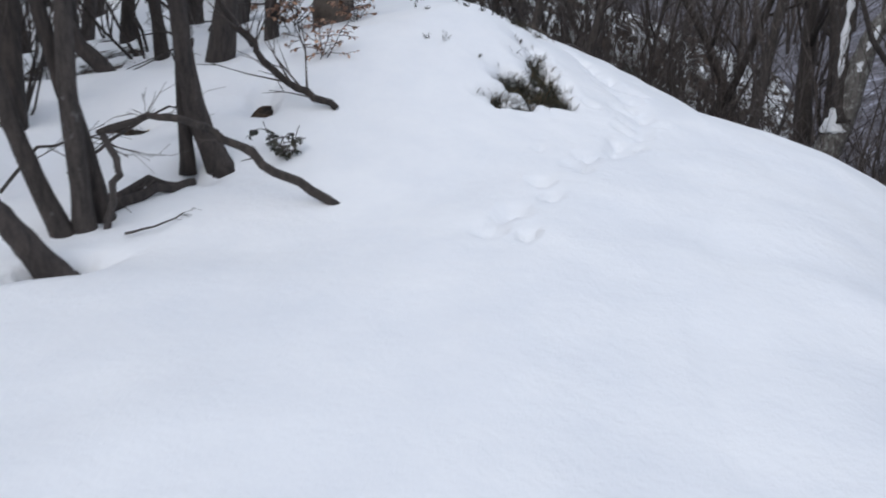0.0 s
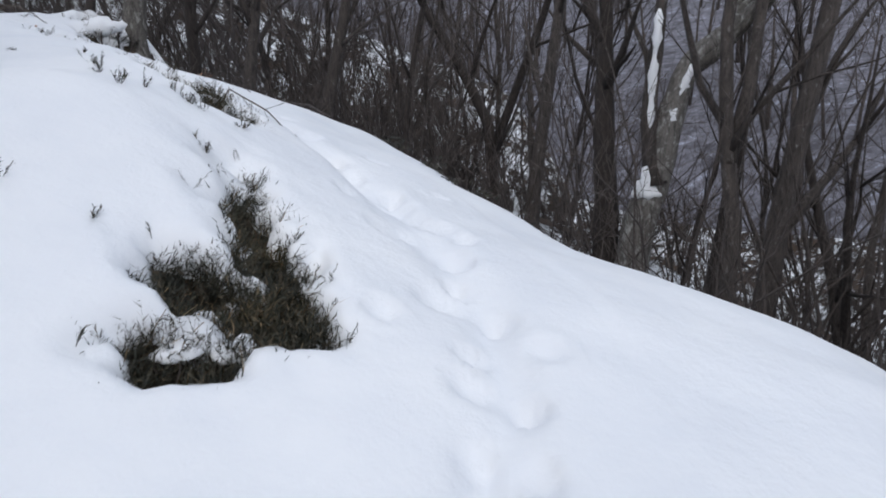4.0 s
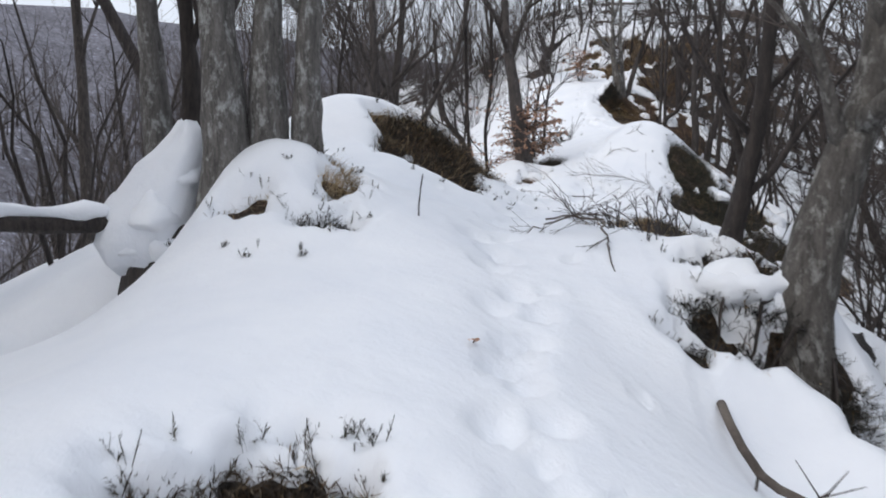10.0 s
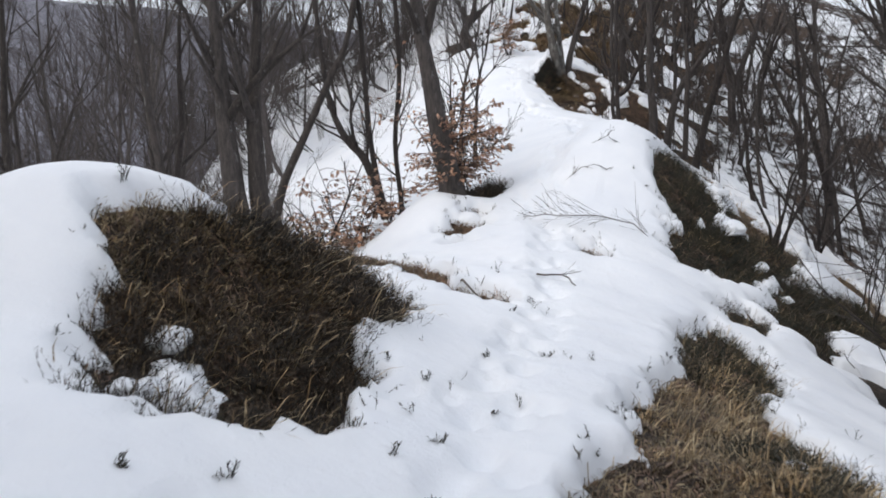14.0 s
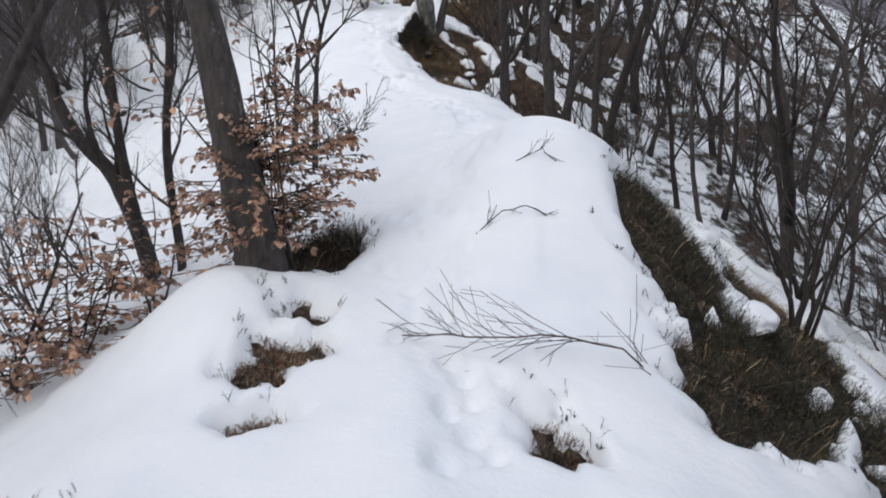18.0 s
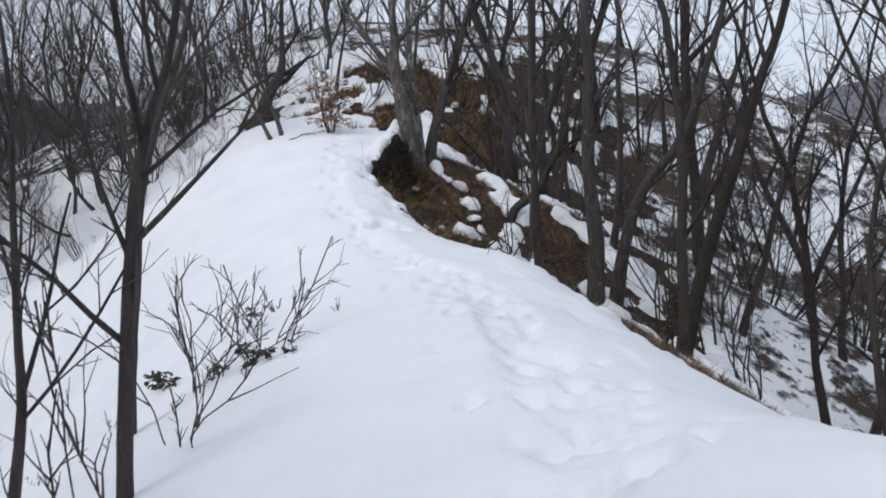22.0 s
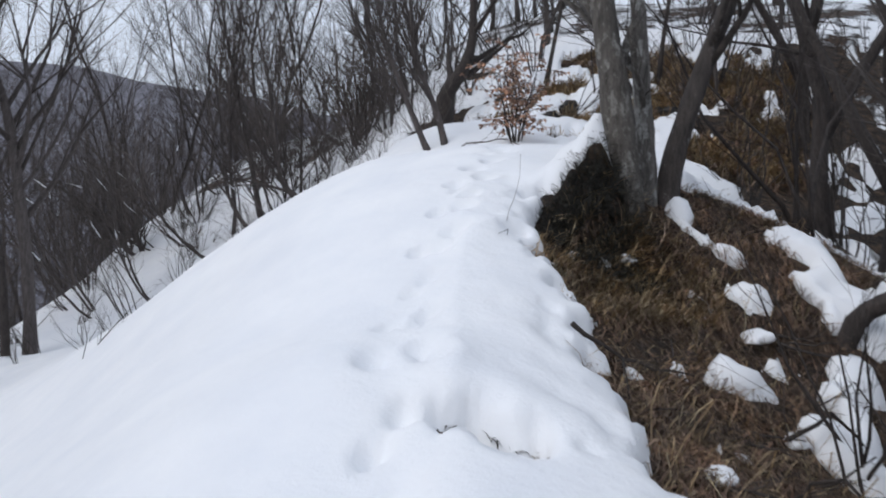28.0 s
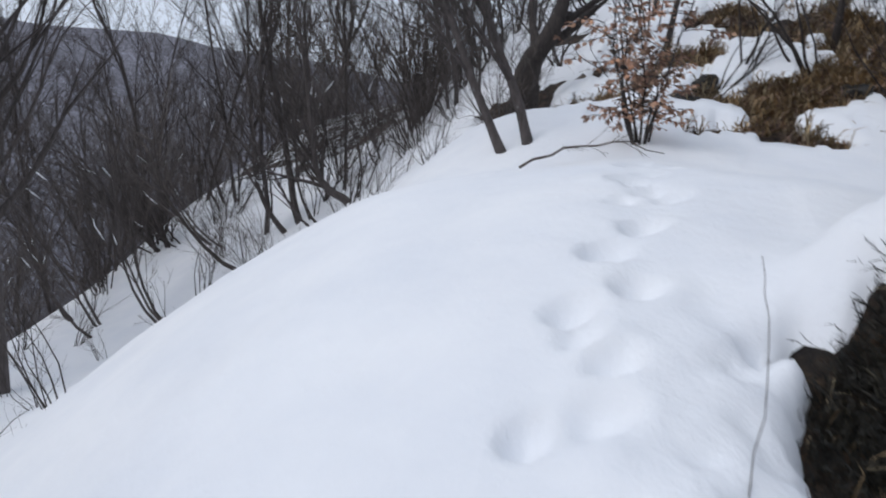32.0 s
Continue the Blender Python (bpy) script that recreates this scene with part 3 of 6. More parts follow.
# ---- builders ----
class Geo:
    """Points and faces of one mesh in the making."""

    def __init__(self):
        self.points, self.faces, self.count = [], [], 0

    def tube(self, path, radii, sides=6, knobs=0.0, rng=random):
        """A tapering round limb along a path of points."""
        path = [Vector(p) for p in path]
        side = None
        ring0 = None
        for k, p in enumerate(path):
            ahead = (path[min(k + 1, len(path) - 1)] - path[max(k - 1, 0)])
            ahead = ahead.normalized() if ahead.length > 1e-9 else Vector((0, 0, 1))
            if side is None:
                side = ahead.orthogonal().normalized()
            side = (side - ahead * side.dot(ahead))
            side = side.normalized() if side.length > 1e-6 else ahead.orthogonal().normalized()
            other = ahead.cross(side)
            start = self.count
            for j in range(sides):
                a = 2 * math.pi * j / sides
                r = radii[k] * (1 + (rng.uniform(-knobs, knobs) if knobs else 0))
                self.points.append(p + (side * math.cos(a) + other * math.sin(a)) * r)
            self.count += sides
            if ring0 is not None:
                for j in range(sides):
                    n = (j + 1) % sides
                    self.faces.append((ring0 + j, ring0 + n, start + n, start + j))
            elif sides > 3:
                self.faces.append(tuple(range(start + sides - 1, start - 1, -1)))
            ring0 = start
        if sides > 3:
            self.faces.append(tuple(range(ring0, ring0 + sides)))

    def needle(self, root, tip, side):
        """The smallest of leaves, one pointed facet."""
        s = self.count
        self.points += [root - side, root + side, tip]
        self.faces.append((s, s + 1, s + 2))
        self.count += 3

    def blade(self, root, tip, width, sag=0.0, twist=None):
        """A thin blade or sprig: two folded strips that meet in a point."""
        root, tip = Vector(root), Vector(tip)
        way = tip - root
        side = twist if twist is not None else way.cross(Vector((0.3, 0.2, 1.0)))
        side = side.normalized() * width if side.length > 1e-6 else Vector((width, 0, 0))
        mid = root + way * 0.55 + Vector((0, 0, sag))
        s = self.count
        self.points += [root - side * 0.7, root + side * 0.7, mid - side, mid + side, tip]
        self.faces += [(s, s + 1, s + 3, s + 2), (s + 2, s + 3, s + 4)]
        self.count += 5

    def strand(self, path, width):
        """A thin dry stalk lying along a bent path."""
        side = (path[-1] - path[0]).cross(Vector((0.3, 0.2, 1.0)))
        side = side.normalized() * width if side.length > 1e-6 else Vector((width, 0, 0))
        s, n = self.count, len(path) - 1
        for p in path[:-1]:
            self.points += [p - side, p + side]
        self.points.append(path[-1])
        self.faces += [(s + 2 * k, s + 2 * k + 1, s + 2 * k + 3, s + 2 * k + 2) for k in range(n - 1)] + [(s + 2 * n - 2, s + 2 * n - 1, s + 2 * n)]
        self.count += 2 * n + 1

    def leaf(self, root, along, up, size):
        """A curled leaf folded along its rib."""
        along, up = along.normalized(), up.normalized()
        side = along.cross(up)
        side = side.normalized() if side.length > 1e-6 else along.orthogonal().normalized()
        lift = side.cross(along)
        s = self.count
        root = Vector(root)
        for a, w, l in ((0, 0, 0), (0.35, 0.3, 0.1), (0.35, -0.3, 0.1), (0.4, 0, -0.02), (0.72, 0.24, 0.06), (0.72, -0.24, 0.06), (0.75, 0, -0.06), (1, 0, -0.16)):
            self.points.append(root + (along * a + side * w + lift * l) * size)
        self.faces += [(s, s + 3, s + 1), (s, s + 2, s + 3), (s + 3, s + 6, s + 4, s + 1), (s + 2, s + 5, s + 6, s + 3), (s + 6, s + 7, s + 4), (s + 5, s + 7, s + 6)]
        self.count += 8

    def mesh(self, name, mat):
        me = bpy.data.meshes.new(name)
        me.from_pydata([tuple(p) for p in self.points], [], self.faces)
        me.materials.append(mat)
        me.polygons.foreach_set("use_smooth", [True] * len(me.polygons))
        me.update()
        return me


def part(name, geo, mat, parent, label=""):
    """One mesh under a thing or under a part of it."""
    ob = new(name, geo.mesh(name, mat) if isinstance(geo, Geo) else geo)
    ob.parent = parent
    return tagged(ob, label)


def thing(name, at, label, category, group="", kind=""):
    ob = new(name)
    ob.empty_display_size = 0.2
    ob.location = at
    return tagged(ob, label, category, group, kind)


def on_ground(x, y, sink=0.1):
    return Vector((x, y, float(height(np.array(x), np.array(y))) - COVER - sink))


def on_snow(x, y, lift=0.0):
    return Vector((x, y, float(snow_height(np.array([float(x)]), np.array([float(y)]))[0]) + lift))


def wander(rng, start, way, length, count, bend_by, rise=0.0):
    """A crooked path from start."""
    path, p, way = [Vector(start)], Vector(start), Vector(way).normalized()
    for _ in range(count):
        way = (way + Vector((rng.gauss(0, bend_by), rng.gauss(0, bend_by), rng.gauss(0, bend_by) + rise))).normalized()
        p = p + way * (length / count)
        path.append(p.copy())
    return path


def taper(r0, r1, count, power=1.0):
    return [r0 + (r1 - r0) * (k / (count - 1)) ** power for k in range(count)]


def along_path(path, u):
    f = u * (len(path) - 1)
    k = min(int(f), len(path) - 2)
    p = path[k].lerp(path[k + 1], f - k)
    return p, (path[k + 1] - path[k]).normalized()


def spread(rng, way, angle):
    """A direction at about that angle from way."""
    across = way.orthogonal().normalized()
    across.rotate(Matrix.Rotation(rng.uniform(0, 2 * math.pi), 3, way))
    return way * math.cos(angle) + across * math.sin(angle)


def branchlets(rng, geo, path, r, count, length, low=0.15, depth=1, sides=3, rise=0.06, wide=(0.3, 0.75)):
    """Side twigs along a limb, and twigs on those."""
    for _ in range(count):
        u = rng.uniform(low, 1.0)
        p, way = along_path(path, u)
        own = length * (1.15 - 0.5 * u) * rng.uniform(0.5, 1.3)
        bits = 2 if depth > 0 else 1
        twig = wander(rng, p, spread(rng, way, rng.uniform(*wide)), own, bits, 0.14, rise)
        geo.tube(twig, taper(r * (1.1 - 0.6 * u), 0.0016, bits + 1), sides)
        if depth > 0:
            branchlets(rng, geo, twig, r * 0.55, 2, own * 0.65, 0.2, depth - 1, 3, rise, wide)


def crown(rng, tree, trunk, r, first, limbs, reach, twigs, bark, spreadness=(0.35, 0.85), rise=0.07, second=2, joined=False):
    """Limbs with their boughs as parts, and the fine twigs of the whole crown as one part; joined: all limbs in one mesh, for far trees."""
    fine, every = Geo(), Geo()
    for k in range(limbs):
        u = min(first + (1 - first) * (k + rng.random()) / limbs, 0.985)
        p, way = along_path(trunk, u)
        own = reach * (1.1 - 0.55 * u) * rng.uniform(0.7, 1.2)
        path = wander(rng, p, spread(rng, way, rng.uniform(*spreadness)), own, 5, 0.11, rise)
        thick = r * (1.05 - 0.75 * u) * rng.uniform(0.35, 0.6)
        limb = every if joined else Geo()
        limb.tube(path, taper(thick, 0.005, 6), 5)
        for _ in range(second):
            b, bway = along_path(path, rng.uniform(0.15, 0.7))
            bough = wander(rng, b, spread(rng, bway, rng.uniform(0.35, 0.7)), own * rng.uniform(0.45, 0.75), 3, 0.1, rise)
            limb.tube(bough, taper(thick * 0.5, 0.003, 4), 4)
            branchlets(rng, fine, bough, 0.005, twigs // 2 + 1, own * 0.26, 0.1, 1)
        branchlets(rng, fine, path, 0.006, twigs, own * 0.3, 0.15, 1)
        if not joined:
            part("limb", limb, bark, tree)
    if joined:
        tagged(part("limb_mass", every, bark, tree), kind="stuff")
    tagged(part("twig_spray", fine, TWIG, tree, "fine bare twigs"), kind="stuff")


def tree_mould(seed, tall, r, limbs=9, lean=0.06, bark=None, first=0.2, reach=3.2, twigs=7, name="tree", label="", sides=9, fork=False, crook=0.1, joined=False):
    """A leafless tree standing at the origin, to be copied about."""
    rng = random.Random(seed)
    bark = bark or BARK
    tree = thing(name, (0, 0, 0), label or "bare grey-barked winter tree rooted in snow and litter", "tree", "trees of the wooded slopes")
    way = Vector((rng.gauss(0, lean), rng.gauss(0, lean), 1))
    trunk = wander(rng, (0, 0, -0.25), way, tall, 9, crook, 0.035)
    geo = Geo()
    radii = taper(r, 0.014, 10, 0.85)
    radii[0] = r * 1.35
    geo.tube(trunk, radii, sides, 0.09, rng)
    if fork:
        p, w = along_path(trunk, rng.uniform(0.15, 0.35))
        mate = wander(rng, p, spread(rng, w, 0.4), tall * 0.62, 7, 0.07, 0.09)
        geo.tube(mate, taper(r * 0.72, 0.012, 8), 7, 0.06, rng)
        part("trunk", geo, bark, tree)
        crown(rng, tree, mate, r * 0.7, 0.35, max(3, limbs // 2), reach * 0.8, twigs, bark, joined=joined)
    else:
        part("trunk", geo, bark, tree)
    crown(rng, tree, trunk, r, first, limbs, reach, twigs, bark, joined=joined)
    return tree


def clump_mould(seed, stems, tall, r, twigs=5, name="coppice_shrub", label="", splay=0.35):
    """Many thin stems from one root."""
    rng = random.Random(seed)
    shrub = thing(name, (0, 0, 0), label or "leafless many-stemmed shrub with thin grey stems in snow", "shrub", "shrubs of the wooded slopes")
    fine = Geo()
    for _ in range(stems):
        a = rng.uniform(0, 2 * math.pi)
        own = tall * rng.uniform(0.55, 1.1)
        path = wander(rng, (math.cos(a) * 0.09, math.sin(a) * 0.09, -0.15), (math.cos(a) * splay * rng.random(), math.sin(a) * splay * rng.random(), 1), own, 6, 0.17, 0.06)
        geo = Geo()
        geo.tube(path, taper(r * rng.uniform(0.6, 1.1), 0.004, 7), 5)
        part("stem", geo, DARK_BARK, shrub)
        branchlets(rng, fine, path, 0.007, twigs, own * 0.3, 0.25, 1)
    tagged(part("twig_spray", fine, TWIG, shrub, "fine bare twigs"), kind="stuff")
    return shrub


def thicket_mould(seed, stems, tall, r):
    """A dense far-off bush, its stems joined."""
    rng = random.Random(seed)
    bush = thing("thicket_bush", (0, 0, 0), "dense leafless thicket bush with crossing thin twigs", "shrub", "thicket of the steep slopes")
    wood, fine = Geo(), Geo()
    for _ in range(stems):
        a, q = rng.uniform(0, 2 * math.pi), rng.random()
        own = tall * rng.uniform(0.5, 1.1)
        path = wander(rng, (math.cos(a) * 0.3 * q, math.sin(a) * 0.3 * q, -0.2), (math.cos(a) * 0.7 * q, math.sin(a) * 0.7 * q, 1), own, 5, 0.16, 0.05)
        wood.tube(path, taper(r * rng.uniform(0.6, 1.1), 0.004, 6), 4)
        branchlets(rng, fine, path, 0.007, 9, own * 0.32, 0.15, 1, wide=(0.3, 0.9))
    tagged(part("stem_mass", wood, HAZED_SAPLING_BARK, bush), kind="stuff")
    tagged(part("twig_spray", fine, HAZED_SAPLING_TWIG, bush, "fine bare twigs"), kind="stuff")
    return bush


def bowed_mould(seed, stems, tall, r):
    """Slim stems that leave the slope level, bow upwards and fan out; the slope falls towards -x."""
    rng = random.Random(seed)
    tree = thing("sapling", (0, 0, 0), "slim bowed winter sapling bent up from the snowy slope", "tree", "bowed saplings of the slope")
    fine, flecks = Geo(), Geo()
    for k in range(stems):
        way, p = Vector((-0.9, rng.gauss(0, 0.35), rng.uniform(0.0, 0.4))).normalized(), Vector((0.1, rng.gauss(0, 0.08), -0.12))
        own, path = tall * rng.uniform(0.75, 1.1), []
        for j in range(11):
            path.append(p.copy())
            p = p + way * own / 10
            way = (way + Vector((rng.gauss(0, 0.09), rng.gauss(0, 0.09), 0.42 if j < 3 else 0.07))).normalized()
        geo = Geo()
        geo.tube(path, taper(r * rng.uniform(0.8, 1.1), 0.006, 11), 6, 0.06, rng)
        for _ in range(9):
            b, bway = along_path(path, rng.uniform(0.22, 0.85))
            limb = wander(rng, b, spread(rng, bway, rng.uniform(0.35, 0.75)), own * rng.uniform(0.28, 0.5), 4, 0.1, 0.05)
            fine.tube(limb, taper(r * 0.32, 0.003, 5), 4)
            if rng.random() < 0.12:
                u = rng.uniform(0.1, 0.6)
                on = [along_path(limb, u + j * 0.06)[0] + Vector((0, 0, r * 0.25 + 0.006)) for j in range(4)]
                flecks.tube(on, [0.004, 0.012, 0.01, 0.003], 5, 0.2, rng)
            branchlets(rng, fine, limb, 0.004, 8, own * 0.15, 0.1, 1, 3, 0.05, (0.25, 0.65))
        part("stem", geo, HAZED_SAPLING_BARK, tree)
        branchlets(rng, fine, path, 0.006, 6, own * 0.2, 0.45, 1, 3, 0.08, (0.2, 0.5))
    tagged(part("twig_spray", fine, HAZED_SAPLING_TWIG, tree, "fine bare twigs"), kind="stuff")
    if flecks.count:
        tagged(part("snow_fleck", flecks, SNOW, tree, "flecks of snow caught on the twigs"), kind="stuff")
    return tree


def turned(at, turn, size=1.0, tilt=(0, 0)):
    return Matrix.Translation(at) @ Euler((tilt[0], tilt[1], turn)).to_matrix().to_4x4() @ Matrix.Diagonal((size, size, size, 1))


def shaped_tree(seed, path, r, label, bark=None, limbs=5, first=0.55, reach=1.6, twigs=5, top=0.03, name="tree", sides=10, second=1, group="", fan=(0.35, 0.85)):
    """One tree with a trunk of its own shape, given in the world."""
    rng = random.Random(seed)
    bark = bark or BARK
    base = Vector(path[0])
    tree = thing(name, base, label, "tree", group)
    local = [Vector(p) - base for p in path]
    smooth = []
    for k in range(len(local) - 1):
        before, after = local[max(k - 1, 0)], local[min(k + 2, len(local) - 1)]
        for j in range(4):
            u = j / 4
            a, b = local[k], local[k + 1]
            smooth.append(0.5 * (2 * a + (b - before) * u + (2 * before - 5 * a + 4 * b - after) * u**2 + (3 * a - before - 3 * b + after) * u**3))
    smooth.append(local[-1])
    radii = taper(r, top, len(smooth), 0.9)
    radii[0] *= 1.4
    radii[1] *= 1.2
    radii[2] *= 1.08
    geo = Geo()
    geo.tube(smooth, radii, sides, 0.08, rng)
    part("trunk", geo, bark, tree)
    if limbs:
        crown(rng, tree, smooth, r, first, limbs, reach, twigs, bark, fan, second=second)
    return tree


def fallen(name, seed, path, r, label, mat=None, twigs=6, reach=0.3, category="branch", depth=1, tip=0.004, crook=1.0):
    """A dead branch lying or sticking in the snow."""
    rng = random.Random(seed)
    base = Vector(path[0])
    ob = thing(name, base, label, category)
    local = [Vector(p) - base for p in path]
    wood = Geo()
    full = []
    for a, b in zip(local, local[1:]):
        for j in range(3):
            full.append(a.lerp(b, j / 3) + Vector((rng.gauss(0, 0.012), rng.gauss(0, 0.012), rng.gauss(0, 0.008))) * (crook if full else 0))
    full.append(local[-1])
    wood.tube(full, taper(r, tip, len(full)), 7, 0.08, rng)
    part("stick", wood, mat or DEADWOOD, ob)
    if twigs:
        fine = Geo()
        branchlets(rng, fine, full, max(r * 0.35, 0.003), twigs, reach, 0.1, depth, 4, 0.02)
        tagged(part("side_twig_spray", fine, TWIG, ob), kind="stuff")
    return ob


def tuft_cover(name, seed, spots, count, mat, label, category, tall, lean=0.5, width=0.004, straw=0, group="", grow=1.0, matted=False):
    """A mat of sprigs and dry blades over bare places; spots: x, y, half width, half length, turn."""
    rng = random.Random(seed)
    xs, ys = [], []
    total = sum(s[2] * s[3] for s in spots)
    for bx, by, rx, ry, turn in spots:
        c, s = math.cos(radians(turn)), math.sin(radians(turn))
        for _ in range(int(1.65 * count * rx * ry / total)):
            q, a = math.sqrt(rng.random()) * grow, rng.uniform(0, 2 * math.pi)
            u, v = q * (rx + 0.13) * math.cos(a), q * (ry + 0.13) * math.sin(a)
            xs.append(bx + u * c - v * s)
            ys.append(by + u * s + v * c)
    xs, ys = np.array(xs), np.array(ys)
    zs = earth_height(xs, ys)
    e = 0.06
    nx, ny = -(height(xs + e, ys) - height(xs - e, ys)) / (2 * e), -(height(xs, ys + e) - height(xs, ys - e)) / (2 * e)
    keep = bareness(xs, ys)[0] < 0.05
    if not keep.any():
        return None
    base = Vector((float(xs.mean()), float(ys.mean()), float(zs.mean())))
    ob = thing(name, base, label, category, group)
    green, dry = Geo(), Geo()
    lump, heap = ripple(xs, ys, 0.13, seed), ripple(xs, ys, 0.34, seed + 3)
    for k in range(len(xs)):
        if not keep[k] or (not matted and heap[k] < -0.3 and rng.random() < 0.6):
            continue
        root = Vector((xs[k], ys[k], zs[k] - 0.01)) - base
        up = Vector((nx[k] * 0.6, ny[k] * 0.6, 1)).normalized()
        own = tall * rng.uniform(0.5, 1.2) * (0.75 + 0.4 * lump[k] + 0.5 * heap[k])
        way = (up + Vector((rng.gauss(0, lean), rng.gauss(0, lean), rng.gauss(0, lean * 0.4)))).normalized()
        if rng.random() < straw:
            tip = root + way * own * 1.25 + Vector((nx[k], ny[k], -0.35)) * own * 0.5
            dry.strand([root, root.lerp(tip, 0.3) + up * own * 0.22, root.lerp(tip, 0.7) + up * own * 0.2, tip + Vector((rng.gauss(0, 0.2), rng.gauss(0, 0.2), 0)) * own], width * rng.uniform(0.3, 0.5))
        else:
            if matted:
                # stalks rise a little, then lie over each other down the slope
                fall = Vector((nx[k] + rng.gauss(0, 0.45), ny[k] + rng.gauss(0, 0.45), 0))
                fall = fall.normalized() if fall.length > 1e-6 else Vector((1, 0, 0))
                fall.z = -(nx[k] * fall.x + ny[k] * fall.y)
                curl = Vector((rng.gauss(0, 0.3), rng.gauss(0, 0.3), 0))
                reach, lift = own * rng.uniform(0.8, 2.2), own * rng.uniform(0.1, 0.55)
                path = [root, root + fall * reach * 0.25 + up * lift, root + (fall + curl * 0.5) * reach * 0.65 + up * lift * 0.9, root + (fall + curl) * reach + up * lift * rng.uniform(-0.2, 0.5)]
                (dry if rng.random() < straw * 0.25 else green).strand(path, width * rng.uniform(0.2, 0.5))
                continue
            across = way.orthogonal() * width * 0.25
            green.needle(root, root + way * own, across)
            for j in range(7):
                mid = root + way * own * (0.15 + 0.13 * j)
                out = spread(rng, way, rng.uniform(0.5, 1.0))
                green.needle(mid, mid + out * rng.uniform(0.018, 0.042), out.cross(way) * 0.0035)
    if green.count:
        tagged(part("sprig_mat", green, mat, ob), kind="stuff")
    if dry.count:
        tagged(part("dry_grass", dry, STRAW, ob, "straw-coloured dry grass blades"), kind="stuff")
    return ob


def snow_lump(name, at, size, label, seed, parent=None, rough=1.0):
    """A rounded cap of snow."""
    rng = random.Random(seed)
    bm = bmesh.new()
    bmesh.ops.create_icosphere(bm, subdivisions=3, radius=1.0)
    off = rng.uniform(0, 50)
    for v in bm.verts:
        n = noise.noise(v.co * 1.2 + Vector((off, 0, 0))) * 0.55 + noise.noise(v.co * 2.9 + Vector((0, off, 0))) * 0.22
        v.co *= 1 + n * rough
        if v.co.z < 0:
            v.co.z *= 0.35
        v.co = Vector((v.co.x * size[0], v.co.y * size[1], v.co.z * size[2]))
    me = bpy.data.meshes.new(name)
    bm.to_mesh(me)
    bm.free()
    me.materials.append(SNOW)
    me.polygons.foreach_set("use_smooth", [True] * len(me.polygons))
    ob = new(name, me)
    if parent is not None:
        ob.parent = parent
        ob.location = Vector(at) - parent.location
        return tagged(ob, label)
    ob.location = at
    return tagged(ob, label, "snow")


def rock(name, at, size, seed, label="dark rough rock with snow in its hollows", turn=0.0):
    rng = random.Random(seed)
    bm = bmesh.new()
    bmesh.ops.create_icosphere(bm, subdivisions=3, radius=1.0)
    off = rng.uniform(0, 90)
    for v in bm.verts:
        c = v.co.copy()
        v.co *= 1 + 0.35 * noise.noise(c * 1.1 + Vector((off, 0, 0))) + 0.18 * noise.cell(c * 2.1 + Vector((0, off, 0))) + 0.06 * noise.noise(c * 6)
        v.co = Vector((v.co.x * size[0], v.co.y * size[1], v.co.z * size[2]))
    me = bpy.data.meshes.new(name)
    bm.to_mesh(me)
    bm.free()
    me.materials.append(ROCK)
    ob = new(name, me)
    ob.location, ob.rotation_euler = at, (0, 0, turn)
    return tagged(ob, label, "rock", "rocks on the ridge")


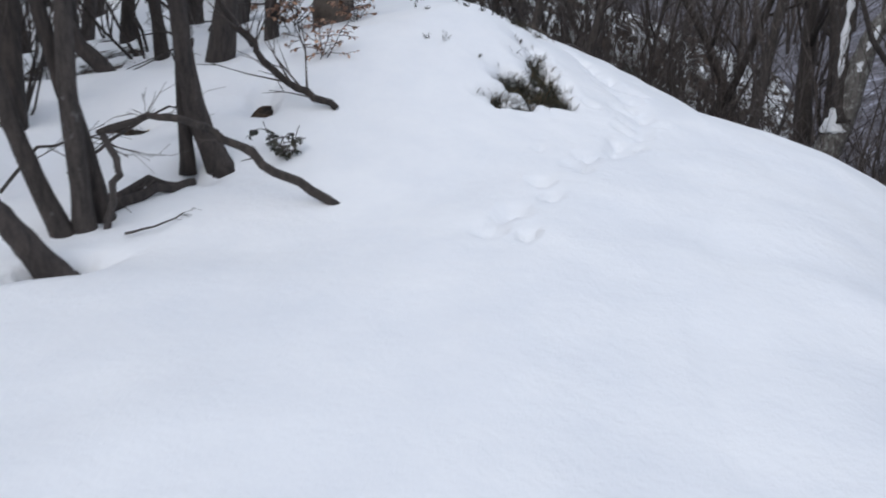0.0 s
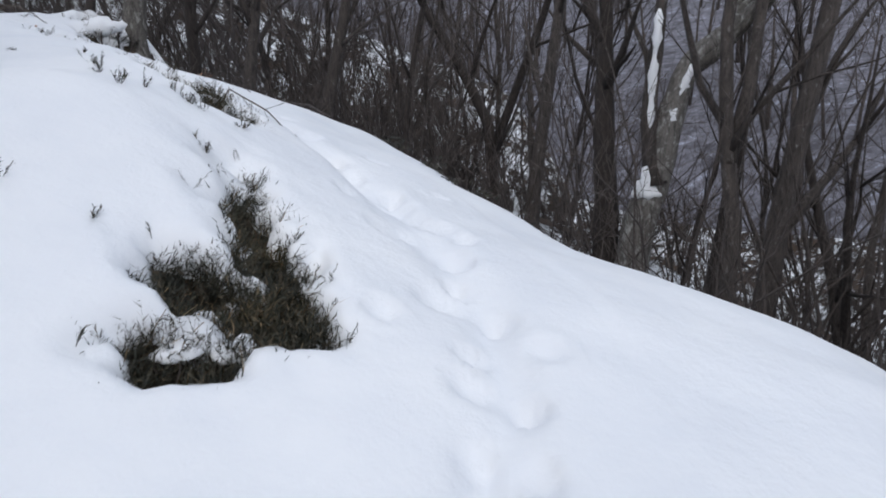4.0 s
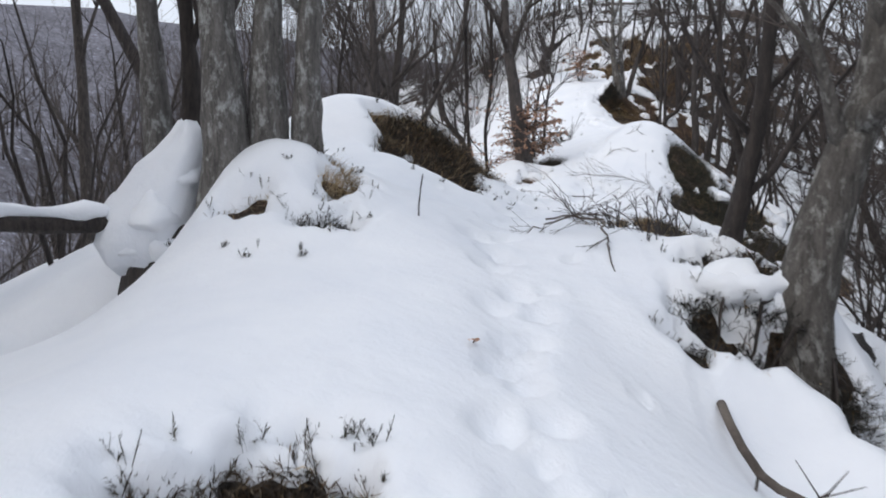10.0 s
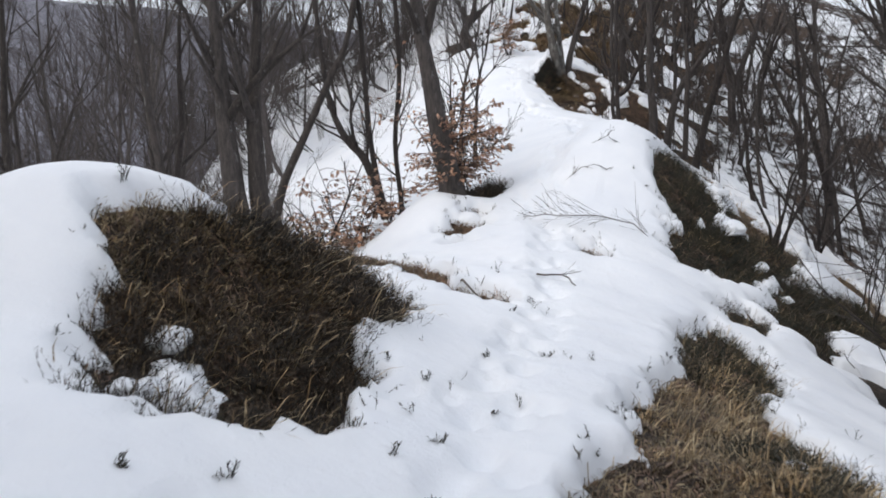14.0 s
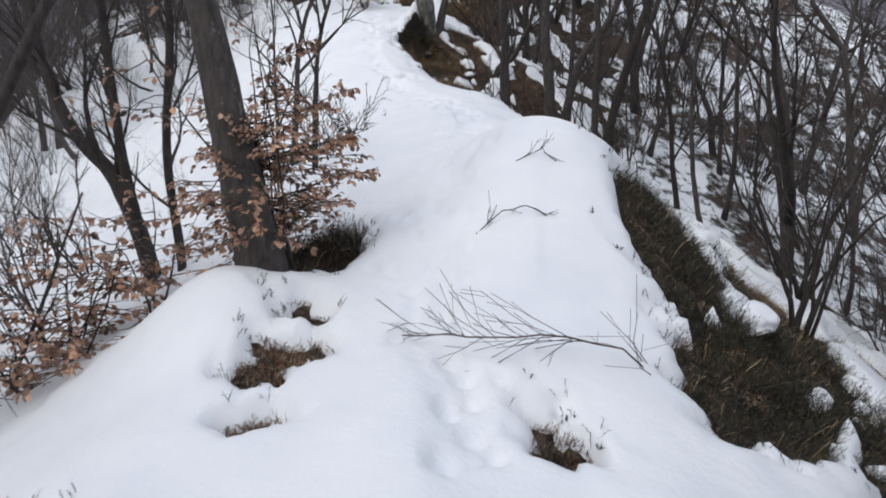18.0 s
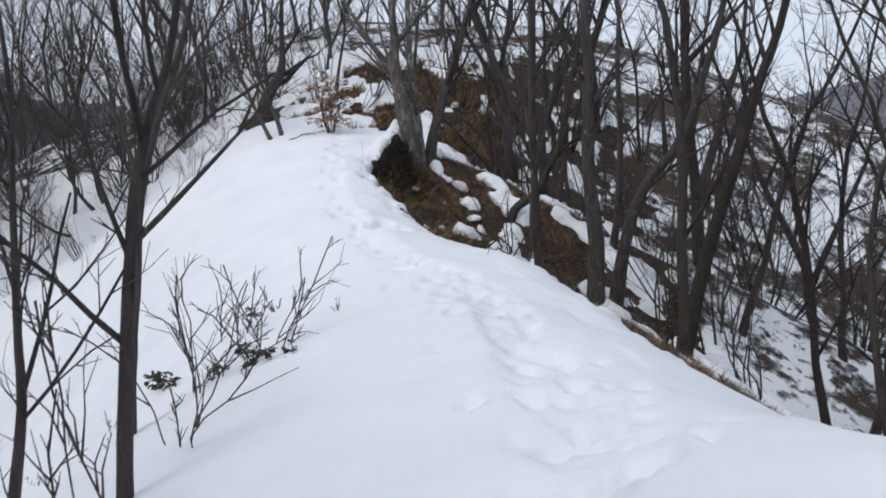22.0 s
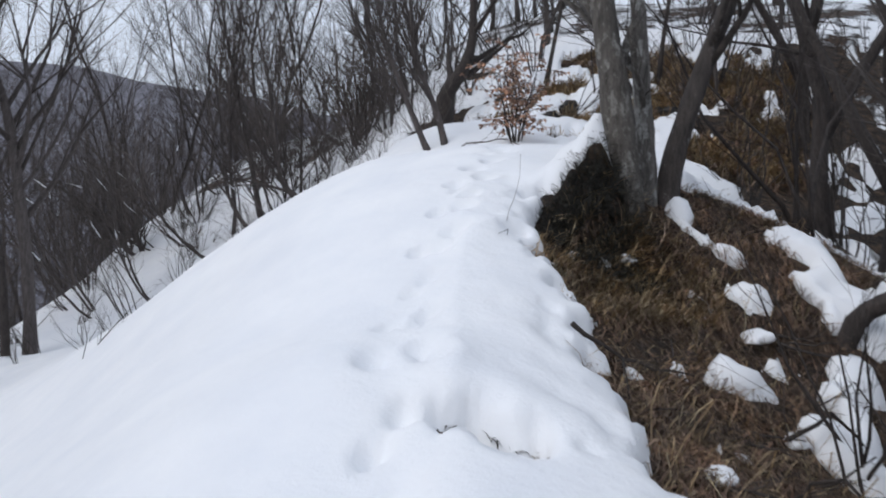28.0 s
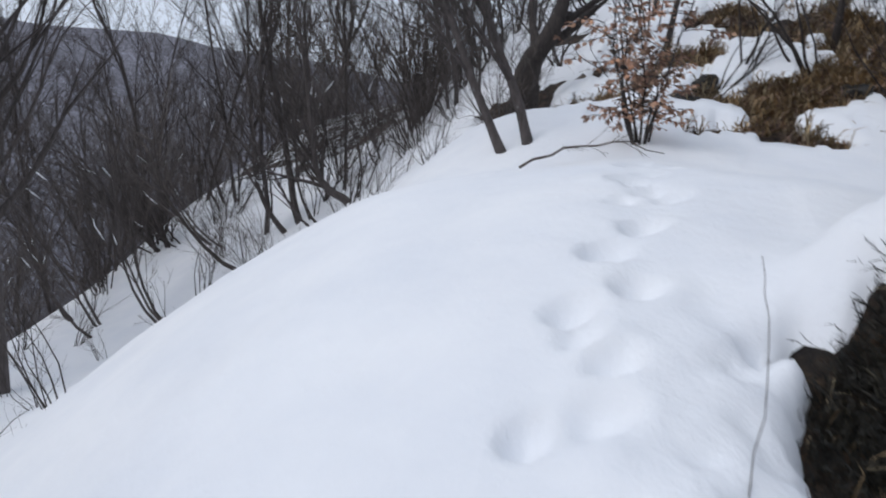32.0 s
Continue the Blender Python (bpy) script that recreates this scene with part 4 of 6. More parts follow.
def leafy_shrub(name, seed, base, stems, tall, label, twigs=5, leaves=3, size=0.062, singles=0, flat=0.55, mat=None, r=0.012, bias=(0, 0), limit=99.0, low=0.25):
    """A shrub that keeps its dead leaves on flat sprays of twigs; singles: leaves that are meshes of their own."""
    rng = random.Random(seed)
    mat = mat or BEECH_LEAF
    shrub = thing(name, base, label, "shrub", "shrubs with dead leaves")
    fine, foliage = Geo(), Geo()
    one = Geo()
    one.leaf((0, 0, 0), Vector((1, 0, 0)), Vector((0, 0, 1)), 1.0)
    one = one.mesh("leaf", mat)
    for _ in range(stems):
        a = rng.uniform(0, 2 * math.pi)
        path = wander(rng, (math.cos(a) * 0.05, math.sin(a) * 0.05, -0.1), (math.cos(a) * 0.3 + bias[0], math.sin(a) * 0.3 + bias[1], 1), tall * rng.uniform(0.6, 1.1), 7, 0.12, 0.04)
        if max(q.x for q in path) + base[0] > limit - 0.3:
            path = [Vector((-q.x, q.y, q.z)) for q in path]
        geo = Geo()
        geo.tube(path, taper(r, 0.003, 8), 5)
        part("stem", geo, DARK_BARK, shrub)
        for _ in range(twigs):
            p, way = along_path(path, rng.uniform(low, 1))
            out = Vector((rng.gauss(0, 1), rng.gauss(0, 1), rng.uniform(-0.1, flat))).normalized()
            spray = wander(rng, p, out, tall * rng.uniform(0.2, 0.45), 5, 0.13, -0.01)
            if max(q.x for q in spray) + base[0] > limit:
                continue
            fine.tube(spray, taper(0.005, 0.0015, 6), 4)
            for _ in range(4):
                q, w = along_path(spray, rng.uniform(0.2, 1))
                sub = wander(rng, q, Vector((w.x + rng.gauss(0, 0.6), w.y + rng.gauss(0, 0.6), w.z * 0.5)), tall * 0.12, 2, 0.15)
                fine.tube(sub, taper(0.0025, 0.001, 3), 3)
                for _ in range(leaves):
                    at, lw = along_path(sub, rng.uniform(0.2, 1))
                    along = (lw + Vector((rng.gauss(0, 0.6), rng.gauss(0, 0.6), rng.uniform(-1.3, 0.1)))).normalized()
                    up = Vector((rng.gauss(0, 0.5), rng.gauss(0, 0.5), 1))
                    own = size * rng.uniform(0.7, 1.25)
                    if singles > 0:
                        singles -= 1
                        ob = part("leaf", one, mat, shrub)
                        side = along.cross(up).normalized()
                        turn = Matrix((along, -side, side.cross(along) * -1)).transposed()
                        ob.matrix_basis = Matrix.Translation(at) @ turn.to_4x4() @ Matrix.Diagonal((own, own, own, 1))
                    else:
                        foliage.leaf(at, along, up, own)
    tagged(part("twig_spray", fine, TWIG, shrub), kind="stuff")
    if foliage.count:
        tagged(part("foliage", foliage, mat, shrub, "withered russet leaves"), kind="stuff")
    return shrub


def leafy_bough(shrub, seed, path, count, size):
    """A level bough of a beech with dead leaves hanging along it."""
    rng = random.Random(seed)
    local = [Vector(p) - shrub.location for p in path]
    wood, foliage = Geo(), Geo()
    wood.tube([along_path(local, k / 12)[0] + Vector((rng.gauss(0, 0.006), rng.gauss(0, 0.006), rng.gauss(0, 0.006))) for k in range(13)], taper(0.006, 0.0015, 13), 5)
    for _ in range(count):
        p, way = along_path(local, rng.uniform(0.08, 1) ** 0.8)
        twig = wander(rng, p, Vector((way.x + rng.gauss(0, 0.9), way.y + rng.gauss(0, 0.9), rng.gauss(0, 0.25))), rng.uniform(0.04, 0.16), 3, 0.2)
        wood.tube(twig, taper(0.0022, 0.001, 4), 3)
        for _ in range(4):
            at, lw = along_path(twig, rng.uniform(0.3, 1))
            along = (lw * 0.7 + Vector((rng.gauss(0, 0.6), rng.gauss(0, 0.6), rng.uniform(-1.6, 0.0)))).normalized()
            foliage.leaf(at, along, Vector((rng.gauss(0, 0.8), rng.gauss(0, 0.8), 1)), size * rng.uniform(0.6, 1.2))
    tagged(part("bough", wood, TWIG, shrub), kind="stuff")
    tagged(part("foliage", foliage, BEECH_LEAF, shrub, "withered russet leaves"), kind="stuff")


def snow_strip(name, path, width, thick, label, seed, parent=None):
    """Snow lying along the top of a limb or log."""
    rng = random.Random(seed)
    geo = Geo()
    points = [Vector(p) for p in path]
    full = [along_path(points, k / 14)[0] for k in range(15)]
    geo.tube([p + Vector((0, 0, thick * 0.5)) for p in full], [max(0.012, width * (0.9 + 0.15 * math.sin(k * 1.1 + seed)) * (0.35 if k in (0, 14) else rng.uniform(0.7, 1.2))) for k in range(15)], 9, 0.22, rng)
    base = full[0]
    if parent is not None:
        base = parent.location
    geo.points = [Vector((p.x - base.x, p.y - base.y, p.z - base.z)) for p in geo.points]
    if parent is not None:
        return part(name, geo, SNOW, parent, label)
    ob = new(name, geo.mesh(name, SNOW))
    ob.location = base
    return tagged(ob, label, "snow")


# ---- the woods ----
MOULDS = [
    tree_mould(11, 10.5, 0.15, 8, 0.05), tree_mould(12, 9.0, 0.11, 7, 0.08, fork=True), tree_mould(13, 12.0, 0.19, 8, 0.05, reach=3.0),
    tree_mould(14, 8.0, 0.08, 7, 0.1, DARK_BARK, 0.2, 2.0), tree_mould(15, 9.5, 0.13, 7, 0.12, DARK_BARK, fork=True), tree_mould(16, 7.0, 0.06, 7, 0.08, BARK, 0.25, 1.8),
]
FAR_MOULDS = [tree_mould(17, 10.0, 0.11, 13, 0.06, None, 0.14, 3.4, 5, crook=0.13, joined=True), tree_mould(18, 8.5, 0.085, 12, 0.1, DARK_BARK, 0.14, 3.0, 5, fork=True, crook=0.14, joined=True), tree_mould(19, 7.5, 0.065, 13, 0.08, None, 0.12, 2.8, 5, crook=0.13, joined=True)]
SLIM = [tree_mould(171, 9.5, 0.055, 17, 0.07, HAZED_SAPLING_BARK, 0.15, 3.6, 10, sides=6, crook=0.13, joined=True), tree_mould(172, 8.5, 0.045, 16, 0.1, HAZED_SAPLING_BARK, 0.15, 3.2, 10, sides=6, fork=True, crook=0.15, joined=True), tree_mould(173, 7.5, 0.04, 16, 0.1, HAZED_SAPLING_BARK, 0.15, 3.0, 10, sides=6, crook=0.15, joined=True)]
THICKET = [thicket_mould(151, 14, 3.4, 0.016), thicket_mould(152, 18, 2.6, 0.012), thicket_mould(153, 11, 4.4, 0.02)]
BOWED = [bowed_mould(25, 1, 5.0, 0.045), bowed_mould(26, 2, 4.5, 0.034), bowed_mould(27, 3, 4.0, 0.026), bowed_mould(28, 1, 6.0, 0.055), bowed_mould(29, 3, 3.2, 0.022)]
SHRUBS = [clump_mould(21, 7, 3.2, 0.02), clump_mould(22, 6, 4.2, 0.028, 6), clump_mould(23, 9, 2.2, 0.014, 4, splay=0.8), clump_mould(24, 5, 5.0, 0.035, 6, splay=0.5)]


def plant(seed, moulds, count, y_range, d_range, gap, sizes=(0.75, 1.25), lean=0.05, taken=None, bias=1.0, turn=3.14, slant=0.0):
    """Copies of the moulds strewn over a stretch of the plan, given along the ridge and across it; slant: how far they lean over the slope."""
    rng = random.Random(seed)
    taken = [] if taken is None else taken
    tries = 0
    while count > 0 and tries < 6000:
        tries += 1
        y = rng.uniform(*y_range)
        d = d_range[0] + (d_range[1] - d_range[0]) * rng.random() ** bias
        x = float(glide(y, SPINE, 1)) + d
        if any((x - a) ** 2 + (y - b) ** 2 < gap**2 for a, b in taken):
            continue
        taken.append((x, y))
        size = rng.uniform(*sizes)
        at = on_ground(x, y, 0.05)
        lie = Matrix.Translation(at) @ Matrix.Rotation(slant * rng.uniform(0.4, 1.3), 4, "Y") @ Matrix.Translation(-at)
        copy_thing(rng.choice(moulds), lie @ turned(at, rng.uniform(-turn, turn), size, (rng.gauss(0, lean), rng.gauss(0, lean))))
        count -= 1
    return taken


KEPT_FREE = [(6.0, 12.6), (7.6, 13.1), (0.2, 15.3), (1.7, 16.0), (-8.7, 35.7), (-6.3, 33.4), (-5.8, 34.4), (-4.8, 34.0)]
right_trees = plant(31, MOULDS, 46, (-6, 16), (5.2, 16), 1.2, taken=list(KEPT_FREE), bias=1.2)
plant(32, FAR_MOULDS, 58, (-14, 40), (10, 34), 1.5, taken=right_trees)
plant(33, MOULDS[3:] + SLIM, 42, (15, 36), (4.6, 12), 1.1, (0.7, 1.1), 0.1, taken=right_trees)
plant(34, MOULDS[3:], 22, (31, 44), (3.2, 9), 1.2, (0.6, 1.0), 0.1, taken=right_trees)
left_trees = plant(35, MOULDS, 24, (-2, 12), (-14, -4.0), 1.2, (0.8, 1.2), 0.06)
plant(36, MOULDS + FAR_MOULDS, 34, (12, 27), (-22, -4.6), 1.3, (0.6, 1.05), 0.08, taken=left_trees, bias=0.7)
plant(37, SLIM, 50, (30, 58), (-30, -12.0), 1.2, (1.1, 1.6), 0.08, taken=left_trees, bias=0.8, slant=-0.1)
plant(49, BOWED, 30, (40, 53), (-16, -5.0), 1.2, (0.9, 1.4), 0.08, taken=left_trees, turn=0.7, slant=-0.2)
plant(154, THICKET, 14, (42, 53), (-13, -3.0), 1.3, (0.6, 1.0), 0.1, slant=-0.3)
plant(158, THICKET, 30, (39, 56), (-26, -12), 1.2, (1.0, 1.5), 0.1, slant=-0.2)
plant(159, THICKET, 9, (39.0, 43.5), (-5.5, -1.6), 0.8, (0.3, 0.55), 0.2, slant=-0.3)
plant(155, THICKET, 36, (-4, 14), (4.6, 12), 1.1, (0.8, 1.3), 0.12, taken=list(KEPT_FREE))
plant(156, THICKET, 30, (19, 40), (5.0, 14), 1.1, (0.8, 1.4), 0.12)
plant(161, THICKET, 34, (8, 24), (5.2, 14), 1.0, (0.8, 1.4), 0.12, taken=list(KEPT_FREE))
plant(160, SHRUBS, 30, (27.5, 40), (-12, -4.2), 1.0, (0.2, 0.5), 0.25, slant=-0.3)
plant(162, BOWED, 7, (29, 36), (-13, -8), 1.4, (0.5, 0.8), 0.1, turn=0.7, slant=-0.2)
plant(157, THICKET, 10, (12, 30), (-20, -8), 1.5, (0.7, 1.2), 0.1)
plant(50, BOWED, 12, (17, 30), (-10, -5.0), 1.1, (0.6, 1.0), 0.06, taken=left_trees, turn=0.9)
plant(38, FAR_MOULDS, 22, (44, 66), (-16, 18), 1.6, (0.7, 1.1), 0.06)
shrub_spots = plant(41, SHRUBS, 80, (-4, 30), (3.6, 14), 0.7, (0.6, 1.1), 0.15, taken=list(KEPT_FREE))
plant(42, SHRUBS, 26, (12, 30), (-14, -3.6), 1.0, (0.5, 1.0), 0.15, taken=shrub_spots)
plant(43, SHRUBS, 8, (41, 50), (-14, -6.0), 0.9, (0.5, 1.0), 0.2, taken=shrub_spots, slant=-0.3)
plant(39, SHRUBS, 34, (17, 44), (3.0, 10), 0.8, (0.5, 1.0), 0.2, taken=shrub_spots)
plant(44, SHRUBS, 16, (31, 46), (2.2, 8), 0.9, (0.4, 0.9), 0.2, taken=shrub_spots)
plant(45, SHRUBS, 60, (41.5, 50), (-9, 5), 0.6, (0.35, 0.8), 0.25, taken=shrub_spots)
plant(46, SLIM, 22, (42.5, 54), (-10, 6), 1.1, (0.7, 1.0), 0.1)
plant(47, MOULDS[3:], 15, (5, 13), (-9, -3.2), 1.1, (0.7, 1.1), 0.12, taken=left_trees)
plant(48, SHRUBS, 18, (4, 13), (-9, -3.2), 0.8, (0.5, 0.9), 0.2)
EVERY = MOULDS + SHRUBS + FAR_MOULDS + BOWED + THICKET + SLIM
for mould in EVERY:
    mould.location = on_ground(-14 - 3.1 * (EVERY.index(mould) % 3), -12 - 1.2 * EVERY.index(mould))


def far_woods(name, seed, count, y_range, d_range, label):
    """Distant trees, too many to count."""
    rng = random.Random(seed)
    geo = Geo()
    for _ in range(count):
        y, d = rng.uniform(*y_range), rng.uniform(*d_range)
        x = float(glide(y, SPINE, 1)) + d
        base = Vector((x, y, float(earth_height(np.array([x]), np.array([y]))[0]) - 0.3))
        tall = rng.uniform(6, 12)
        trunk = wander(rng, base, (rng.gauss(0, 0.06), rng.gauss(0, 0.06), 1), tall, 4, 0.05)
        geo.tube(trunk, taper(rng.uniform(0.09, 0.2), 0.02, 5), 4)
        for _ in range(9):
            p, way = along_path(trunk, rng.uniform(0.25, 0.98))
            limb = wander(rng, p, spread(rng, way, rng.uniform(0.4, 0.9)), rng.uniform(1.2, 3.0), 3, 0.15, 0.1)
            geo.tube(limb, taper(0.035, 0.008, 4), 3)
            for _ in range(3):
                q, w = along_path(limb, rng.uniform(0.3, 1))
                geo.tube([q, q + spread(rng, w, 0.7) * rng.uniform(0.5, 1.2)], [0.014, 0.006], 3)
    ob = new(name, geo.mesh(name, TWIG))
    return tagged(ob, label, "woods", kind="stuff")


far_woods("far_woods", 51, 330, (-40, 120), (34, 110), "bare winter woods on the far slope across the ravine")
far_woods("far_woods", 52, 300, (10, 160), (-130, -24), "bare winter woods on the hazy slope across the valley")
far_woods("far_woods", 53, 120, (62, 130), (-40, 60), "bare winter woods on the hill ahead")

# trees that stand beside the way, each with a shape of its own
shaped_tree(61, [(-2.02, 4.36, 0.0), (-2.01, 4.36, 0.48), (-2.01, 4.36, 0.94), (-1.98, 4.37, 1.37), (-1.95, 4.39, 1.8), (-1.91, 4.41, 2.5), (-1.85, 4.5, 4.6)], 0.065,
            "slim grey tree trunk rising from deep snow", limbs=6)
shaped_tree(62, [(-1.94, 4.5, 0.02), (-2.01, 4.47, 0.58), (-2.08, 4.44, 0.96), (-2.14, 4.41, 1.37), (-2.25, 4.39, 2.2), (-2.4, 4.3, 4)], 0.06, "slim dark tree trunk leaning beside its neighbour", DARK_BARK, 5)
shaped_tree(63, [(-2.09, 4.32, 0.0), (-2.21, 4.26, 0.47), (-2.27, 4.23, 0.74), (-2.31, 4.22, 1.0), (-2.45, 4.15, 1.7), (-2.6, 4.1, 3.2)], 0.06, "leaning grey tree trunk with snow at its foot", limbs=5)
shaped_tree(64, [(-1.49, 5.35, 0.25), (-1.61, 5.31, 0.62), (-1.66, 5.3, 0.95), (-1.67, 5.29, 1.3), (-1.65, 5.3, 1.8), (-1.62, 5.31, 2.6), (-1.6, 5.4, 4.5)], 0.085,
            "dark curved tree trunk bowed at the foot", DARK_BARK, 6)
shaped_tree(65, [(-1.72, 5.33, 0.25), (-1.71, 5.33, 0.84), (-1.69, 5.34, 1.23), (-1.72, 5.4, 2.6)], 0.045, "thin dark stem beside a bowed trunk", DARK_BARK, 3)
shaped_tree(66, [(-1.95, 3.89, -0.05), (-2.05, 3.84, 0.16), (-2.13, 3.79, 0.32), (-2.22, 3.74, 0.52), (-2.27, 3.71, 0.87), (-2.3, 3.7, 2.6)], 0.085, "bowed dark tree trunk lying low over the snow", DARK_BARK, 4)
shaped_tree(67, [(-2.75, 6.98, 0.45), (-2.85, 6.94, 0.8), (-3.05, 6.84, 1.1), (-3.1, 6.83, 1.64), (-3.1, 6.8, 4)], 0.1, "crooked dark tree with a bowed foot in snow", DARK_BARK, 5)
shaped_tree(71, [(5.95, 12.65, -2.4), (6.04, 12.58, -1.04), (6.21, 12.47, -0.28), (6.31, 12.4, 0.49), (6.46, 12.29, 1.05), (6.75, 12.07, 1.4), (7.02, 11.85, 1.74), (7.3, 11.6, 2.4), (7.6, 11.3, 4.2)], 0.25,
            "thick leaning forked tree with snow lodged in its fork", LICHEN_BARK, limbs=7, first=0.45, reach=2.4)
shaped_tree(72, [(6.15, 12.44, -0.4), (6.05, 12.5, 0.43), (6.08, 12.48, 1.17), (6.1, 12.47, 1.65), (6.1, 12.5, 2.6), (5.9, 12.6, 4.5)], 0.12, "upright snow-plastered stem of a forked tree", limbs=5, first=0.3)
shaped_tree(75, [(5.95, 13.15, -2.6), (5.9, 13.12, -0.9), (5.85, 13.17, -0.1), (5.82, 13.18, 0.83), (5.8, 13.2, 1.7), (5.7, 13.3, 3.2), (5.75, 13.3, 6)], 0.2, "stout dark trunk close behind a forked tree", DARK_BARK, 7, 0.45, 2.4)
shaped_tree(73, [(7.6, 13.1, -3.0), (7.76, 13, -0.63), (7.82, 12.95, 0.58), (7.87, 12.9, 1.77), (8.0, 12.8, 5)], 0.14, "leaning dark tree trunk on the steep slope", DARK_BARK, 6, 0.5)
shaped_tree(74, [(8.51, 17.52, -3.2), (8.45, 17.55, -1.28), (8.39, 17.59, 0.35), (8.21, 17.7, 1.33), (8.0, 17.82, 2.28), (7.8, 18, 5)], 0.22, "stout grey tree trunk on the steep slope", limbs=7, first=0.4, reach=2.6)
for k, (seed, path, r, tone) in enumerate([
    (81, [(-2.98, 14.12, 1.7), (-2.99, 14.12, 2.17), (-3.01, 14.12, 2.6), (-3.04, 14.12, 3.1), (-3.07, 14.12, 4.0), (-3.12, 14.1, 5.6), (-3.2, 14.1, 8)], 0.19, LICHEN_BARK),
    (82, [(-2.83, 14.32, 1.7), (-2.81, 14.31, 2.2), (-2.8, 14.3, 2.7), (-2.77, 14.31, 3.3), (-2.73, 14.34, 4.5), (-2.66, 14.4, 8)], 0.165, LICHEN_BARK),
    (83, [(-2.62, 14.46, 1.7), (-2.6, 14.44, 2.2), (-2.57, 14.43, 2.7), (-2.53, 14.44, 3.3), (-2.46, 14.5, 4.7), (-2.3, 14.6, 8)], 0.125, LICHEN_BARK),
    (84, [(-3.94, 14.36, 1.6), (-3.95, 14.34, 2.28), (-3.96, 14.33, 2.81), (-3.97, 14.31, 3.35), (-3.95, 14.34, 4.74), (-4, 14.3, 8)], 0.13, LICHEN_BARK),
    (85, [(-3.69, 14.5, 1.6), (-3.69, 14.46, 2.25), (-3.7, 14.45, 2.79), (-3.71, 14.43, 3.33), (-3.8, 14.4, 7)], 0.1, DARK_BARK)]):
    shaped_tree(seed, path, r, "tall lichen-spotted grey trunk in a close stand of trees", tone, 6, 0.5, 2.2, group="close stand of trunks")
shaped_tree(91, [(0.28, 15.1, 0.9), (0.3, 15.12, 1.5), (0.42, 15.15, 2.1), (0.55, 15.2, 2.7), (0.6, 15.2, 4.2), (0.7, 15.3, 7)], 0.19, "rough grey tree at the brink with snow at its foot", LICHEN_BARK, limbs=7, first=0.35)
shaped_tree(92, [(-0.34, 15.57, 1.2), (-0.27, 15.59, 1.46), (-0.21, 15.6, 1.69), (-0.16, 15.6, 1.93), (-0.11, 15.61, 2.25), (-0.08, 15.62, 2.54), (0, 15.7, 4), (0.2, 15.9, 7)], 0.085, "dark crooked tree at the brink leaning outwards", DARK_BARK, 6, 0.35)
shaped_tree(93, [(1.66, 15.92, -0.3), (1.7, 15.9, 0.5), (1.85, 15.9, 1.5), (1.95, 15.9, 2.6), (2.1, 16, 6.5)], 0.13, "grey tree on the steep slope, snow about its foot", limbs=7, first=0.35)
shaped_tree(94, [(1.0, 16.6, -0.2), (1.05, 16.6, 1.0), (1.02, 16.6, 2.2), (1.1, 16.7, 6.5)], 0.12, "dark straight tree on the steep slope", DARK_BARK, 7, 0.35)
shaped_tree(95, [(2.6, 14.9, -0.8), (2.6, 14.9, 0.3), (2.9, 14.9, 1.6), (3.1, 14.9, 3.2), (3.2, 15, 6.5)], 0.12, "grey tree leaning outwards over the ravine", limbs=7, first=0.35)
shaped_tree(101, [(-5.55, 23.3, 1.5), (-5.64, 23.25, 2.13), (-5.72, 23.22, 2.64), (-5.78, 23.18, 3.2), (-5.85, 23.14, 3.66), (-5.9, 23.1, 4.2), (-5.94, 23.04, 5.3), (-6.0, 23.0, 8)], 0.17,
            "dark leaning tree with peeling bark rising from a heather clump", BARK, 7, 0.5, 2.2)
shaped_tree(102, [(-7.67, 22.05, 0.3), (-7.79, 21.91, 1.72), (-7.83, 21.88, 2.71), (-7.83, 21.88, 3.41), (-7.85, 21.86, 4.29), (-7.9, 21.8, 8)], 0.17, "stout grey tree below the ridge", limbs=7, first=0.35)
shaped_tree(103, [(-7.5, 22.15, 0.3), (-7.61, 22.11, 1.68), (-7.6, 22.11, 2.68), (-7.56, 22.16, 3.39), (-7.48, 22.24, 4.52), (-7.4, 22.3, 8)], 0.14, "upright dark grey tree close to another", BARK, 7, 0.35)
shaped_tree(104, [(-9.0, 22.66, 0.0), (-9.13, 22.52, 0.89), (-9.28, 22.33, 1.5), (-9.4, 22.2, 3), (-9.5, 22.1, 6)], 0.11, "dark leaning tree in the snow below the ridge", BARK, 6)
shaped_tree(105, [(-8.5, 23.2, 0.4), (-8.34, 23.35, 1.68), (-8.04, 23.62, 2.54), (-7.69, 23.9, 3.39), (-7.48, 24.06, 3.95), (-7.2, 24.2, 5.5)], 0.07, "pale grey tree slanting across the others", limbs=6, first=0.4)
shaped_tree(106, [(-7.05, 24.28, 0.9), (-7.16, 24.3, 1.15), (-7.34, 24.3, 1.8), (-7.54, 24.3, 2.22), (-7.78, 24.3, 2.45), (-7.98, 24.3, 2.8), (-8.1, 24.3, 3.3), (-8.2, 24.3, 4.6)], 0.085, "dark crooked tree bowed out over the snow slope", DARK_BARK, 8, 0.35, 1.3)
shaped_tree(107, [(-7.1, 24.2, 0.95), (-7.16, 24.2, 1.4), (-7.32, 24.2, 2.35), (-7.36, 24.2, 3.2), (-7.4, 24.2, 4.6)], 0.05, "slim dark stem rising beside a crooked tree", DARK_BARK, 8, 0.3, 1.2)
